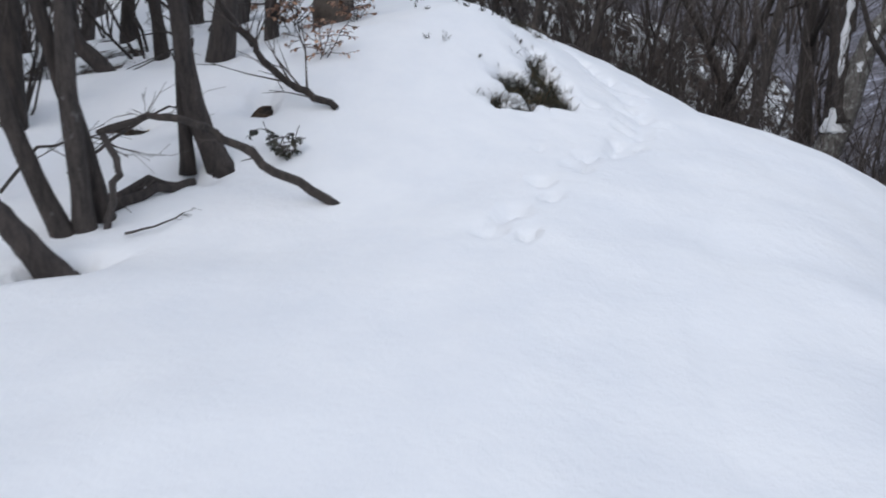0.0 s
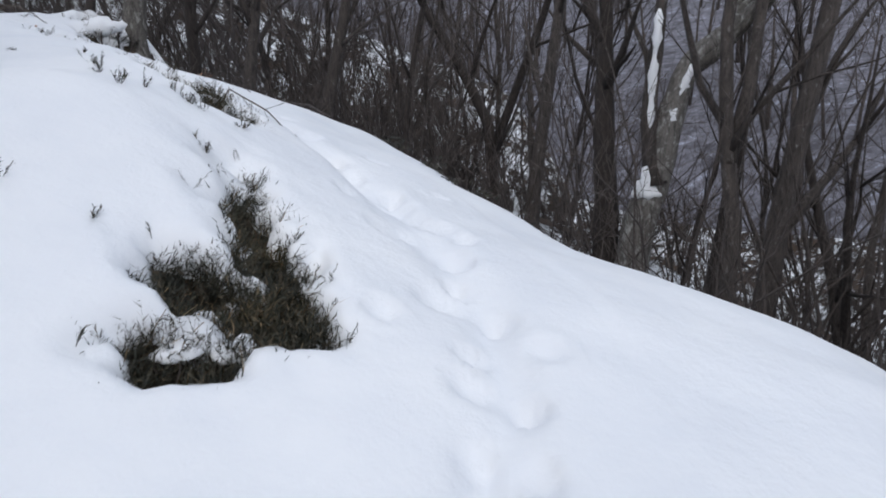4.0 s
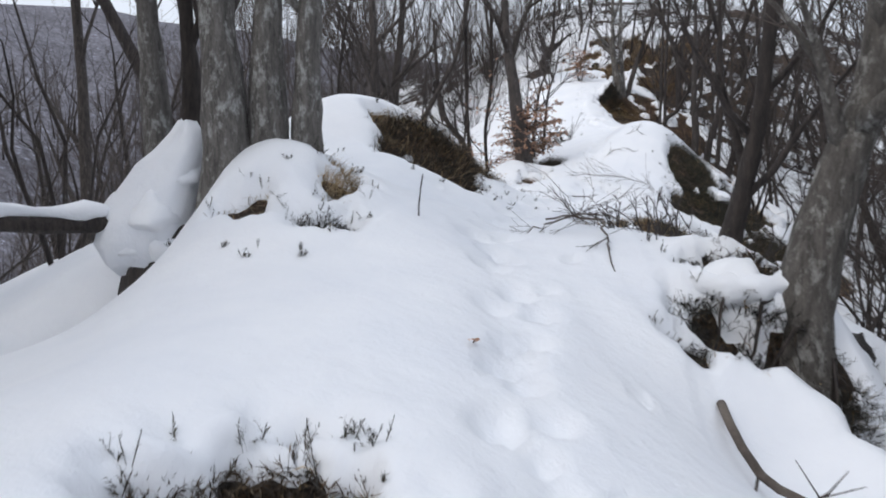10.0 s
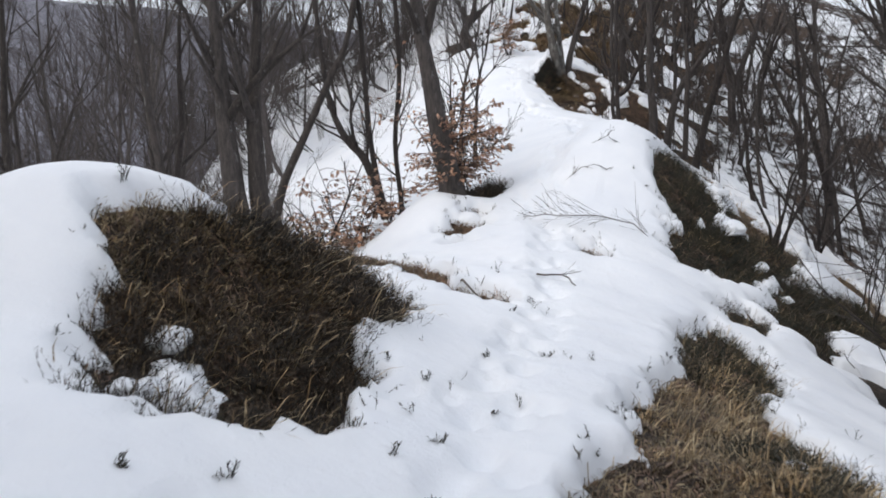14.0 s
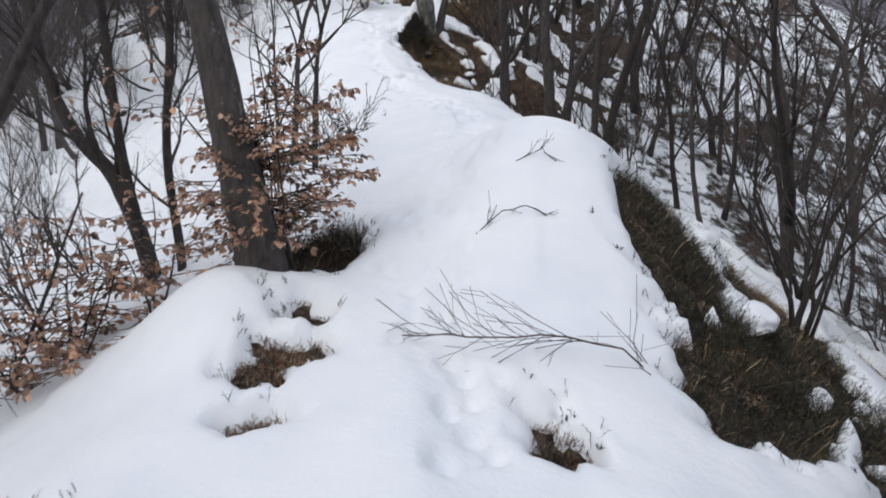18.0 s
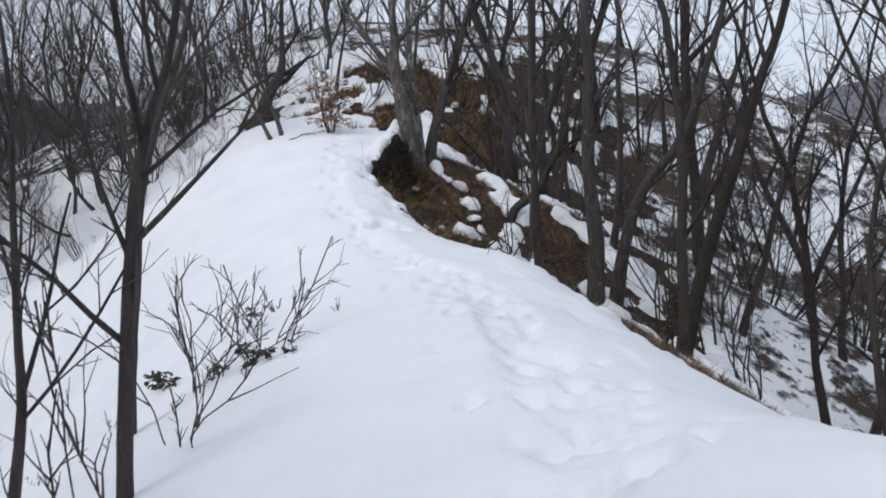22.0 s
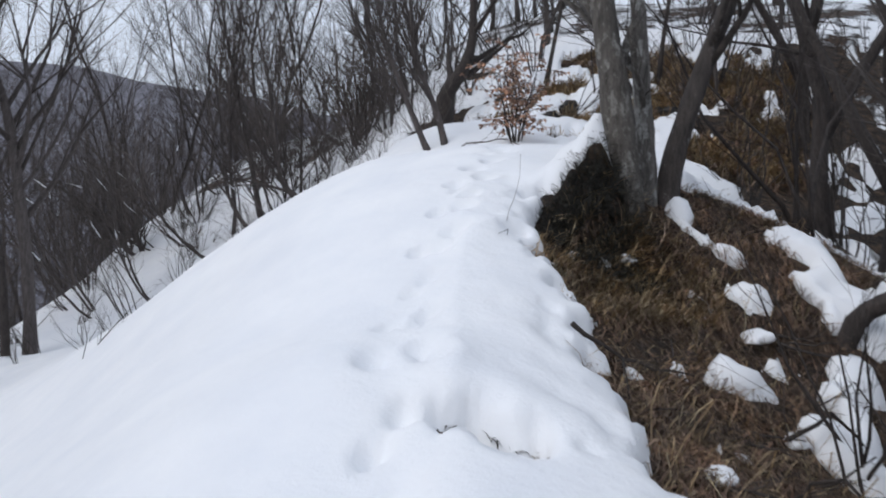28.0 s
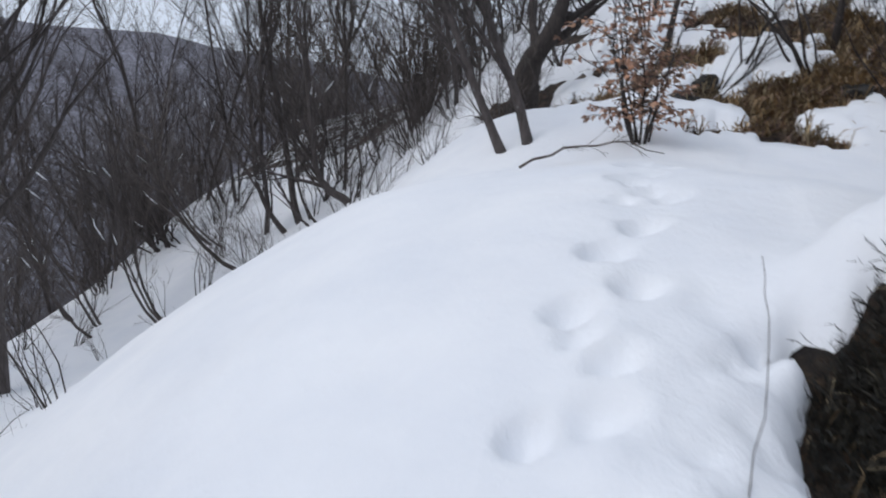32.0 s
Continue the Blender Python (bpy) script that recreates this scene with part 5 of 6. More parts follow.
shaped_tree(108, [(-7.0, 24.3, 0.95), (-6.95, 24.32, 1.5), (-7.02, 24.35, 2.4), (-6.92, 24.4, 3.4), (-6.95, 24.4, 4.8)], 0.04, "thin dark stem among leafy shrubs", DARK_BARK, 8, 0.3, 1.1)
shaped_tree(109, [(-7.05, 22.85, 0.55), (-7.15, 22.93, 0.58), (-7.32, 22.95, 0.68), (-7.4, 22.95, 0.92), (-7.24, 22.95, 1.22), (-6.98, 22.95, 1.66), (-6.82, 22.95, 1.95), (-6.62, 22.95, 2.3)], 0.028, "thin curling beech stem hooked at its foot", DARK_BARK, 6, 0.3, 0.7, 4, 0.006, name="sapling", sides=7)
fallen("fallen_log", 337, [(-6.05, 23.2, 1.52), (-5.82, 23.02, 1.66), (-5.58, 22.85, 1.7)], 0.05, "short dark log reaching out of the snow bank", DARK_BARK, 2, 0.15, tip=0.035)
shaped_tree(111, [(-6.88, 26.62, 1.7), (-6.86, 26.63, 2.23), (-6.84, 26.65, 2.66), (-6.8, 26.67, 3.15), (-6.74, 26.71, 3.46), (-6.66, 26.76, 3.77), (-6.5, 26.8, 4.8), (-6.4, 26.9, 6)], 0.036,
            "slender dark sapling rising from the snow", DARK_BARK, 9, 0.2, 1.1, 4, 0.008, name="sapling", sides=7)
shaped_tree(112, [(-7.31, 26.43, 1.5), (-7.25, 26.47, 2.01), (-7.22, 26.5, 2.35), (-7.22, 26.5, 2.64), (-7.21, 26.5, 3.09), (-7.21, 26.51, 3.65), (-7.3, 26.45, 4.6)], 0.028,
            "thin crooked sapling in the snow", DARK_BARK, 8, 0.2, 0.9, 4, 0.006, name="sapling", sides=7)
shaped_tree(113, [(-7.68, 27.66, 1.6), (-7.65, 27.7, 2.3), (-7.62, 27.72, 2.62), (-7.58, 27.75, 3.15), (-7.5, 27.82, 3.56), (-7.43, 27.89, 3.82), (-7.31, 27.98, 4.43), (-7.1, 28.1, 6)], 0.045,
            "slim grey leaning sapling by the ridge path", BARK, 9, 0.3, 1.3, 5, 0.01, name="sapling", sides=8)
shaped_tree(121, [(-8.66, 35.74, 2.9), (-8.68, 35.73, 3.55), (-8.72, 35.72, 3.99), (-8.79, 35.7, 4.52), (-8.89, 35.68, 5.06), (-8.88, 35.68, 5.53), (-8.92, 35.66, 6.3), (-8.95, 35.6, 10)], 0.18,
            "big lichened grey tree on the brink of the ridge", LICHEN_BARK, limbs=8, first=0.35, reach=2.6)
shaped_tree(122, [(-8.6, 36.1, 2.9), (-8.64, 36.08, 3.7), (-8.68, 36.06, 4.31), (-8.74, 36.04, 5.05), (-8.77, 36.02, 5.62), (-8.8, 36, 9)], 0.11, "second grey trunk close behind the big one", LICHEN_BARK, limbs=6, first=0.35)
shaped_tree(123, [(-8.55, 36.2, 2.9), (-8.5, 36.2, 3.75), (-8.43, 36.21, 4.13), (-8.29, 36.26, 4.64), (-8.14, 36.29, 5.1), (-8.0, 36.32, 5.55), (-7.8, 36.35, 6.4), (-7.5, 36.4, 9)], 0.11, "dark slanting stem beside the big tree", BARK, 7, 0.35)
shaped_tree(131, [(-5.79, 34.44, 1.2), (-5.78, 34.44, 2.47), (-5.87, 34.43, 3.45), (-5.87, 34.43, 4.73), (-5.93, 34.43, 6), (-6, 34.4, 9)], 0.125, "stout grey tree on the bare brown flank", limbs=8, first=0.35)
shaped_tree(132, [(-6.3, 33.46, 1.8), (-6.36, 33.46, 2.3), (-6.39, 33.46, 2.95), (-6.42, 33.45, 4.02), (-6.4, 33.46, 5.19), (-6.4, 33.5, 8)], 0.06, "thin dark straight tree on the brown flank", DARK_BARK, 8, 0.35, 1.8)
shaped_tree(133, [(-4.77, 33.97, 0.8), (-4.47, 33.96, 2.25), (-4.13, 33.93, 3.45), (-3.9, 33.91, 4.3), (-3.6, 33.87, 5.3), (-3.2, 33.8, 8)], 0.1, "dark tree slanting out from the flank", DARK_BARK, 8, 0.35)
shaped_tree(134, [(-5.6, 35.0, 1.4), (-5.45, 34.97, 2.4), (-5.21, 34.97, 3.12), (-4.72, 34.97, 3.79), (-4.5, 34.96, 4.44), (-4.2, 34.95, 5.6), (-4, 35, 8)], 0.095, "crooked grey tree on the flank", limbs=8, first=0.3)
shaped_tree(135, [(-6.2, 32.78, 1.75), (-6.22, 32.76, 2.25), (-6.3, 32.76, 2.64), (-6.29, 32.76, 3.14), (-6.29, 32.76, 3.51), (-6.31, 32.76, 4.2), (-6.3, 32.8, 7)], 0.05, "slim grey stem at the edge of the snow", BARK, 7, 0.4, 1.6)
shaped_tree(136, [(-7.2, 35.75, 2.3), (-7.1, 35.79, 2.85), (-6.79, 35.83, 3.1), (-6.55, 35.85, 3.55), (-6.42, 35.86, 3.9), (-6.1, 35.9, 5.5)], 0.08, "dark stem bowed out from the brown flank", DARK_BARK, 6, 0.35, 1.6)
shaped_tree(141, [(-14.31, 41.66, 4.75), (-14.31, 41.7, 5.26), (-14.28, 41.76, 5.55), (-14.12, 41.93, 5.92), (-14.02, 42.07, 6.43), (-14.06, 42.17, 7.44), (-14.0, 42.3, 9.5)], 0.21, "knobbly dark old tree on the crest ahead", DARK_BARK, 8, 0.3, fan=(0.5, 1.1))
for k, (path, r) in enumerate([
    ([(-12.75, 39.1, 4.15), (-12.92, 39.0, 4.58), (-13.08, 38.93, 4.96), (-13.24, 38.85, 5.42), (-13.38, 38.79, 5.83), (-13.52, 38.76, 6.45), (-13.8, 38.7, 8)], 0.05),
    ([(-12.6, 39.25, 4.2), (-12.72, 39.2, 4.72), (-12.91, 39.11, 5.23), (-13.05, 39.05, 5.69), (-13.14, 39.05, 6.21), (-13.3, 39.0, 7.8)], 0.055),
    ([(-18.0, 42.55, 3.3), (-18.25, 42.4, 3.58), (-18.5, 42.25, 3.75), (-18.67, 42.12, 4.07), (-18.81, 42.1, 4.82), (-18.98, 42.09, 5.85), (-19.22, 42.03, 6.88), (-19.49, 41.98, 8.28)], 0.085),
    ([(-20.1, 43.2, 2.7), (-20.32, 43.1, 3.3), (-20.47, 43.07, 4.05), (-20.71, 43.01, 5.11), (-20.98, 42.93, 6.28), (-21.26, 42.86, 7.45), (-21.51, 42.83, 8.83)], 0.085),
    ([(-20.2, 43.1, 2.6), (-20.57, 42.87, 3.02), (-20.82, 42.72, 3.49), (-20.99, 42.65, 4.02), (-21.13, 42.67, 5.09), (-21.39, 42.64, 6.58)], 0.065),
    ([(-24.72, 43.75, 0.8), (-24.95, 43.52, 1.62), (-25.46, 43.05, 2.33), (-26.13, 42.41, 3.32), (-26.91, 41.7, 4.01)], 0.09),
    ([(-24.78, 43.7, 0.8), (-25.01, 43.46, 1.91), (-25.36, 43.1, 3.21), (-25.81, 42.63, 4.65), (-26.05, 42.35, 6.4)], 0.09),
    ([(-24.85, 43.65, 0.8), (-24.9, 43.56, 1.77), (-25.13, 43.34, 2.35), (-25.57, 42.92, 2.91), (-26.13, 42.42, 3.17)], 0.07)]):
    shaped_tree(142 + k, path, r, "thin leaning winter tree bent up from the snowy slope", HAZED_SAPLING_BARK, 14, 0.25, 1.9, 7, 0.015, name="sapling", sides=8, second=2, group="bowed saplings of the slope", fan=(0.3, 0.75))
shaped_tree(1361, [(-20.62, 37.88, 0.1), (-20.6, 37.83, 1.93), (-20.69, 37.67, 3.86), (-20.82, 37.5, 5.2), (-21.16, 37.14, 6.63), (-21.46, 36.81, 8.06), (-21.55, 36.67, 9.5)], 0.13, "slim grey tree standing on the lower snow slope", HAZED_SAPLING_BARK, 26, 0.25, 4.4, 13, second=3, fan=(0.4, 0.9))
shaped_tree(1362, [(-20.94, 37.61, -0.2), (-20.93, 37.54, 1.91), (-21.06, 37.35, 3.84), (-21.11, 37.25, 5.18), (-21.3, 37.01, 6.62), (-21.39, 36.87, 8.06)], 0.09, "slim dark tree close beside another on the lower slope", HAZED_SAPLING_BARK, 22, 0.3, 4.0, 13, second=3, fan=(0.4, 0.9))
shaped_tree(1363, [(-18.1, 35.9, 0.4), (-18.44, 35.59, 1.23), (-18.53, 35.46, 2.27), (-18.58, 35.34, 4.05), (-18.7, 35.2, 6.5)], 0.075, "bowed slim tree low on the snow slope", HAZED_SAPLING_BARK, 14, 0.3, 2.4, 8, second=2, fan=(0.3, 0.75))
for k in range(7):
    ob = clump_mould(180 + k, 9, 3.4, 0.024, 7, "coppice_shrub", "bundle of thin grey coppice stems on the snowy crest", 0.5)
    a = random.Random(180 + k)
    ob.matrix_world = turned(on_ground(-18.3 + a.uniform(-0.9, 0.9), 44.8 + a.uniform(-0.8, 0.8), 0.05), a.uniform(0, 6), a.uniform(0.8, 1.2), (0.0, -0.25))

# ---- heather, grass and bare banks ----
tuft_cover("juniper_bush", 201, [(0.84, 7.2, 0.14, 0.45, 0), (0.9, 6.85, 0.14, 0.25, -10), (0.66, 6.8, 0.24, 0.2, 0), (0.55, 6.5, 0.18, 0.15, 0)], 4200, HEATHER, "dark green juniper and heather bush in a hollow of the snow", "bush", 0.14, 0.6, 0.004, 0.04)
tuft_cover("heather_clump", 232, [(0.55, 6.5, 0.19, 0.16, 0)], 1300, HEATHER, "dense dark green heather at the edge of the hollow", "heather", 0.15, 0.6, 0.004, 0.12)
tuft_cover("grass_tuft", 233, [(-0.34, 11.86, 0.26, 0.24, 30)], 1100, EARTH_HEATH, "olive-brown grass tuft at the end of the bank", "grass", 0.12, 0.8, 0.004, 0.12)
tuft_cover("heather_clump", 202, [(0.85, 8.85, 0.22, 0.22, 0)], 1500, HEATHER, "dark heather clump under a lip of snow", "heather", 0.15, 0.45, 0.004, 0.02)
tuft_cover("heather_clump", 230, [(0.62, 9.5, 0.2, 0.38, 12)], 1900, HEATHER, "dark heather clump hanging from the bank", "heather", 0.14, 0.5, 0.004, 0.03)
tuft_cover("heather_bank", 203, [(0.64, 10.05, 0.22, 0.57, 28), (0.25, 10.75, 0.2, 0.75, 30), (-0.14, 11.42, 0.19, 0.65, 30)], 6000, EARTH_HEATH, "brown heath bank bared where the snow broke away", "heather", 0.1, 1.1, 0.005, 0.15, matted=True)
tuft_cover("heather_mound", 204, [(-3.35, 17.0, 0.46, 0.8, 12), (-3.75, 18.1, 0.45, 0.8, 15), (-4.3, 18.3, 0.42, 0.52, 20)], 11000, DARK_HEATH, "brown-black heather mound with snow on its back", "heather", 0.19, 0.75, 0.005, 0.1)
tuft_cover("grass_tuft", 205, [(-3.75, 17.2, 0.42, 0.32, 35)], 1600, STRAW, "straw-coloured grass on top of the heather mound", "grass", 0.1, 0.9, 0.004, 0.8)
tuft_cover("grass_tuft", 206, [(-2.4, 13.72, 0.13, 0.13, 30)], 420, STRAW, "yellow dry grass tuft in the snow", "grass", 0.09, 1.0, 0.004, 0.9)
tuft_cover("grass_tuft", 207, [(-2.5, 14.68, 0.12, 0.12, 10)], 420, STRAW, "yellow dry grass tuft by the trunks", "grass", 0.12, 0.9, 0.004, 0.9)
tuft_cover("grass_tuft", 234, [(-2.42, 14.5, 0.12, 0.16, 20), (-2.2, 14.28, 0.12, 0.17, 30)], 900, STRAW, "straw-yellow matted grass on the shoulder of snow", "grass", 0.11, 1.0, 0.004, 0.9)
tuft_cover("heather_clump", 208, [(-1.2, 18.0, 0.3, 0.6, 12)], 2200, HEATHER, "dark heather in the middle of a brown heath patch", "heather", 0.13, 0.6, 0.004, 0.12)
tuft_cover("heath_patch", 209, [(-1.6, 18.3, 0.54, 1.15, 12), (-1.1, 17.6, 0.42, 0.75, 12), (-1.7, 17.2, 0.32, 0.57, 10), (-1.85, 19.3, 0.34, 0.77, 8)], 11000, EARTH_HEATH, "brown heath and dry grass melted free of snow", "heather", 0.11, 1.1, 0.005, 0.35, matted=True)
tuft_cover("heath_patch", 235, [(-0.75, 16.85, 0.24, 0.24, 0), (-0.5, 17.3, 0.27, 0.32, 0), (-0.6, 18.3, 0.27, 0.52, 10)], 1800, BROWN_HEATH, "pale brown heath and straw among snow at the brink", "heather", 0.12, 1.1, 0.005, 0.4, matted=True)
tuft_cover("heath_patch", 210, [(-2.0, 20.6, 0.37, 0.82, 5), (-2.1, 22.3, 0.24, 0.42, 0)], 2600, HEATHER, "dark heather patch on the brink with straw in it", "heather", 0.13, 0.5, 0.004, 0.25)
tuft_cover("heather_bank", 211, [(-2.6, 23.9, 0.46, 0.9, -15), (-1.55, 24.2, 0.36, 1.05, -20), (-3.2, 25.2, 0.44, 1.15, 8), (-2.25, 24.6, 0.38, 0.95, -15), (-1.7, 23.3, 0.34, 0.54, -20), (-1.2, 24.9, 0.3, 0.95, -12)], 11500, HEATHER, "olive-dark heather bank on the steep side of the ridge", "heather", 0.16, 0.5, 0.0045, 0.06)
tuft_cover("heather_bank", 231, [(-2.3, 26.0, 0.48, 1.05, -12), (-0.9, 25.4, 0.44, 1.35, -10), (-2.9, 27.4, 0.48, 0.85, 5), (-1.3, 27.2, 0.44, 0.85, 0)], 5000, BROWN_HEATH, "brown and olive heath with snow between on the steep side", "heather", 0.15, 0.8, 0.005, 0.2, matted=True)
tuft_cover("grass_patch", 212, [(-4.75, 20.45, 0.62, 0.32, -10), (-4.95, 20.1, 0.4, 0.22, -10), (-4.95, 20.8, 0.5, 0.2, -10), (-3.85, 20.1, 0.5, 0.18, -25), (-4.3, 19.45, 0.22, 0.16, 0)], 3200, BROWN_HEATH, "brown grass and heather strip in the snow", "grass", 0.09, 0.6, 0.004, 0.4)
tuft_cover("heather_clump", 213, [(-5.58, 23.8, 0.38, 0.52, 0)], 5600, DARK_HEATH, "brown-black heather clump round the foot of a tree", "heather", 0.27, 0.7, 0.005, 0.04)
for k, (x, y, r) in enumerate([(-5.14, 22.9, 0.17), (-5.05, 22.58, 0.16), (-5.12, 22.33, 0.15), (-4.9, 21.9, 0.14), (-3.55, 22.3, 0.17)]):
    tuft_cover("grass_tuft", 220 + k, [(x, y, r, r, 0)], 520, BROWN_HEATH, "small brown tuft melting through the snow", "grass", 0.08, 0.6, 0.004, 0.3)
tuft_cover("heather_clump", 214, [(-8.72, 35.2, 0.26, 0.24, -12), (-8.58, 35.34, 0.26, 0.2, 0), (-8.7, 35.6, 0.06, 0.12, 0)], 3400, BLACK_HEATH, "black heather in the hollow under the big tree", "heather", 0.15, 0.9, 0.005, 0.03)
tuft_cover("heath_patch", 215, [(-8.5, 34.85, 0.33, 0.5, -12), (-8.25, 35.25, 0.3, 0.4, 0)], 5200, BROWN_HEATH, "matted brown heath and straw below the big tree", "heather", 0.15, 1.0, 0.006, 0.5, matted=True)
tuft_cover("brown_flank", 215, [(-7.1, 34.6, 1.4, 2.2, 25), (-6.6, 32.6, 0.9, 2.0, 35), (-5.0, 31.2, 1.0, 1.8, 20), (-7.3, 37.4, 1.5, 1.6, 20)], 38000, BROWN_HEATH, "russet dead heath and grass on the bare flank", "heather", 0.13, 1.5, 0.006, 0.12, matted=True)

tuft_cover("flank_grass", 236, [(-8.15, 35.2, 0.4, 0.6, 10), (-7.6, 34.2, 0.8, 1.0, 25), (-7.0, 33.4, 0.8, 1.2, 30), (-6.3, 31.6, 0.7, 1.2, 30)], 500, STRAW, "long dry grass strands combed down the bare flank", "grass", 0.3, 0.9, 0.006, 0.3, matted=True)
for k in range(22):
    a = random.Random(1300 + k)
    x, y = -7.6 + a.uniform(-0.9, 1.3), 34.2 + a.uniform(-1.4, 1.6)
    fallen("stick", 1300 + k, [on_snow(x, y, 0.06), on_snow(x + 0.25, y + a.uniform(-0.2, 0.2), a.uniform(0.06, 0.2)), on_snow(x + 0.5, y + a.uniform(-0.4, 0.4), a.uniform(0.05, 0.3))], a.uniform(0.006, 0.016), "dead dark stick on the bare brown flank", DARK_BARK, 4, 0.25)


def heather_tips(seed, count):
    """Tips of buried heather round the bare places, too many to count."""
    rng, geo = random.Random(seed), Geo()
    xs, ys = [], []
    for _ in range(count * 24):
        y = rng.uniform(6.2, 26)
        xs.append(float(glide(y, SPINE, 1)) + rng.uniform(-2.2, 2.6))
        ys.append(y)
    xs, ys = np.array(xs), np.array(ys)
    m, zs = bareness(xs, ys)[0], snow_height(xs, ys)
    for x, y, q, z in zip(xs, ys, m, zs):
        if not (0.0 < q < 0.1 or (0.1 < q < 0.5 and rng.random() < 0.012)):
            continue
        for _ in range(rng.randint(2, 4)):
            way = Vector((rng.gauss(0, 0.5), rng.gauss(0, 0.5), 1)).normalized()
            own, root = rng.uniform(0.03, 0.1), Vector((x + rng.gauss(0, 0.015), y + rng.gauss(0, 0.015), z - 0.01))
            geo.blade(root, root + way * own, 0.0018)
            for j in range(7):
                at = root + way * own * (0.3 + 0.1 * j)
                out = spread(rng, way, 0.9)
                geo.needle(at, at + out * rng.uniform(0.012, 0.026), out.cross(way) * 0.003)
    ob = new("heather_tips", geo.mesh("heather_tips", HEATHER))
    tagged(ob, "dark heather tips poking out along the melting snow edges", "heather", kind="stuff")
    return ob


heather_tips(88, 300)

# ---- branches and sticks ----
fallen("dead_branch", 301, [(-0.6, 4.68, 0.16), (-0.88, 4.64, 0.34), (-1.12, 4.59, 0.53), (-1.29, 4.54, 0.65), (-1.46, 4.49, 0.73), (-1.63, 4.43, 0.76), (-1.87, 4.33, 0.68)], 0.03,
       "long crooked dead branch propped out of the snow", BARK, 3, 0.25, tip=0.018)
fallen("dead_branch", 302, [(-1.86, 4.37, 0.67), (-1.8, 4.4, 0.53), (-1.82, 4.39, 0.39), (-1.9, 4.36, 0.1)], 0.02, "hooked dead branch end", BARK, 3, 0.2, tip=0.022)
fallen("dead_branch", 303, [(-0.8, 6.05, 0.6), (-1.02, 6.01, 0.74), (-1.14, 5.99, 0.79), (-1.29, 5.96, 0.97), (-1.43, 5.93, 1.14), (-1.57, 5.9, 1.32), (-1.65, 5.88, 1.6)], 0.03,
       "slanting dead branch with fine twigs over the snow", DARK_BARK, 14, 0.6, tip=0.02)
fallen("fallen_limb", 304, [on_snow(0.13, 14.1, 0.02), on_snow(0.36, 13.72, 0.05), on_snow(0.66, 13.55, 0.07), on_snow(0.95, 13.3, 0.07), on_snow(1.18, 12.95, 0.06), on_snow(1.42, 12.6, 0.05), on_snow(1.6, 12.25, 0.04)], 0.022,
       "long fallen limb with side twigs lying down the slope", DEADWOOD, 18, 0.45)
fallen("fallen_limb", 305, [on_snow(0.62, 13.6, 0.05), on_snow(0.9, 13.2, 0.1), on_snow(1.2, 12.75, 0.08), on_snow(1.5, 12.2, 0.03)], 0.012, "thin fallen branch along the slope", DEADWOOD, 16, 0.4)
fallen("fallen_limb", 306, [on_snow(1.5, 12.45, 0.03), on_snow(1.66, 12.0, 0.05), on_snow(1.8, 11.6, 0.05), on_snow(1.98, 11.3, 0.02)], 0.016, "dark rotten limb half sunk in the snow", DARK_BARK, 6, 0.25, tip=0.012)
fallen("fallen_limb", 319, [on_snow(2.05, 13.3, 0.02), on_snow(2.2, 13.05, 0.06), on_snow(2.4, 12.8, 0.02)], 0.03, "short dark limb lying below the others", DARK_BARK, 4, 0.2, tip=0.02)
fallen("fallen_log", 332, [on_snow(-1.95, 4.6, 0.03), on_snow(-1.75, 4.8, 0.04), on_snow(-1.58, 5.02, 0.03)], 0.035, "short dark log lying in the snow", DARK_BARK, 2, 0.15, tip=0.025)
fallen("fallen_log", 338, [on_snow(-2.02, 4.74, 0.0), on_snow(-1.85, 4.92, 0.05), on_snow(-1.65, 5.14, 0.02)], 0.035, "dark wet log lying between the trunks", DARK_BARK, 3, 0.2, tip=0.02)
fallen("fallen_branch", 339, [on_snow(-2.4, 5.05, 0.0), on_snow(-2.2, 5.3, 0.15), on_snow(-1.92, 5.61, 0.25), on_snow(-1.7, 5.8, 0.1)], 0.014, "dead forked branch among the trunks", DARK_BARK, 7, 0.4)
fallen("fallen_branch", 340, [on_snow(-2.6, 4.6, 0.05), on_snow(-2.4, 4.7, 0.3), on_snow(-2.15, 4.85, 0.35), on_snow(-1.95, 5.0, 0.2)], 0.012, "dead twiggy branch leaning among the trunks", DARK_BARK, 8, 0.45)
fallen("fallen_log", 333, [on_snow(-1.75, 4.25, 0.02), on_snow(-1.62, 4.28, 0.05), on_snow(-1.5, 4.5, 0.03)], 0.008, "thin crooked stick on the snow", TWIG, 3, 0.12)
fallen("old_stump", 334, [on_ground(-1.2, 8.9, 0.1), on_ground(-1.18, 8.92, -0.25), on_ground(-1.15, 8.95, -0.4), on_ground(-1.1, 9.0, -0.55)], 0.22, "rotten reddish stump among snow and leaves", DEADWOOD, 0, 0.2, "stump", tip=0.2)
fallen("old_stump", 335, [on_ground(-2.6, 10.3, 0.1), on_ground(-2.58, 10.32, -0.3), on_ground(-2.5, 10.35, -0.6)], 0.22, "dark mossy stump at the foot of the trees", DARK_BARK, 0, 0.2, "stump", tip=0.17)
fallen("stick", 329, [on_snow(1.16, 11.35, 0.12), on_snow(1.22, 11.28, 0.06), on_snow(1.28, 11.2, -0.03)], 0.004, "short dark stick poking out of the snow", DARK_BARK, 0, crook=0.3)
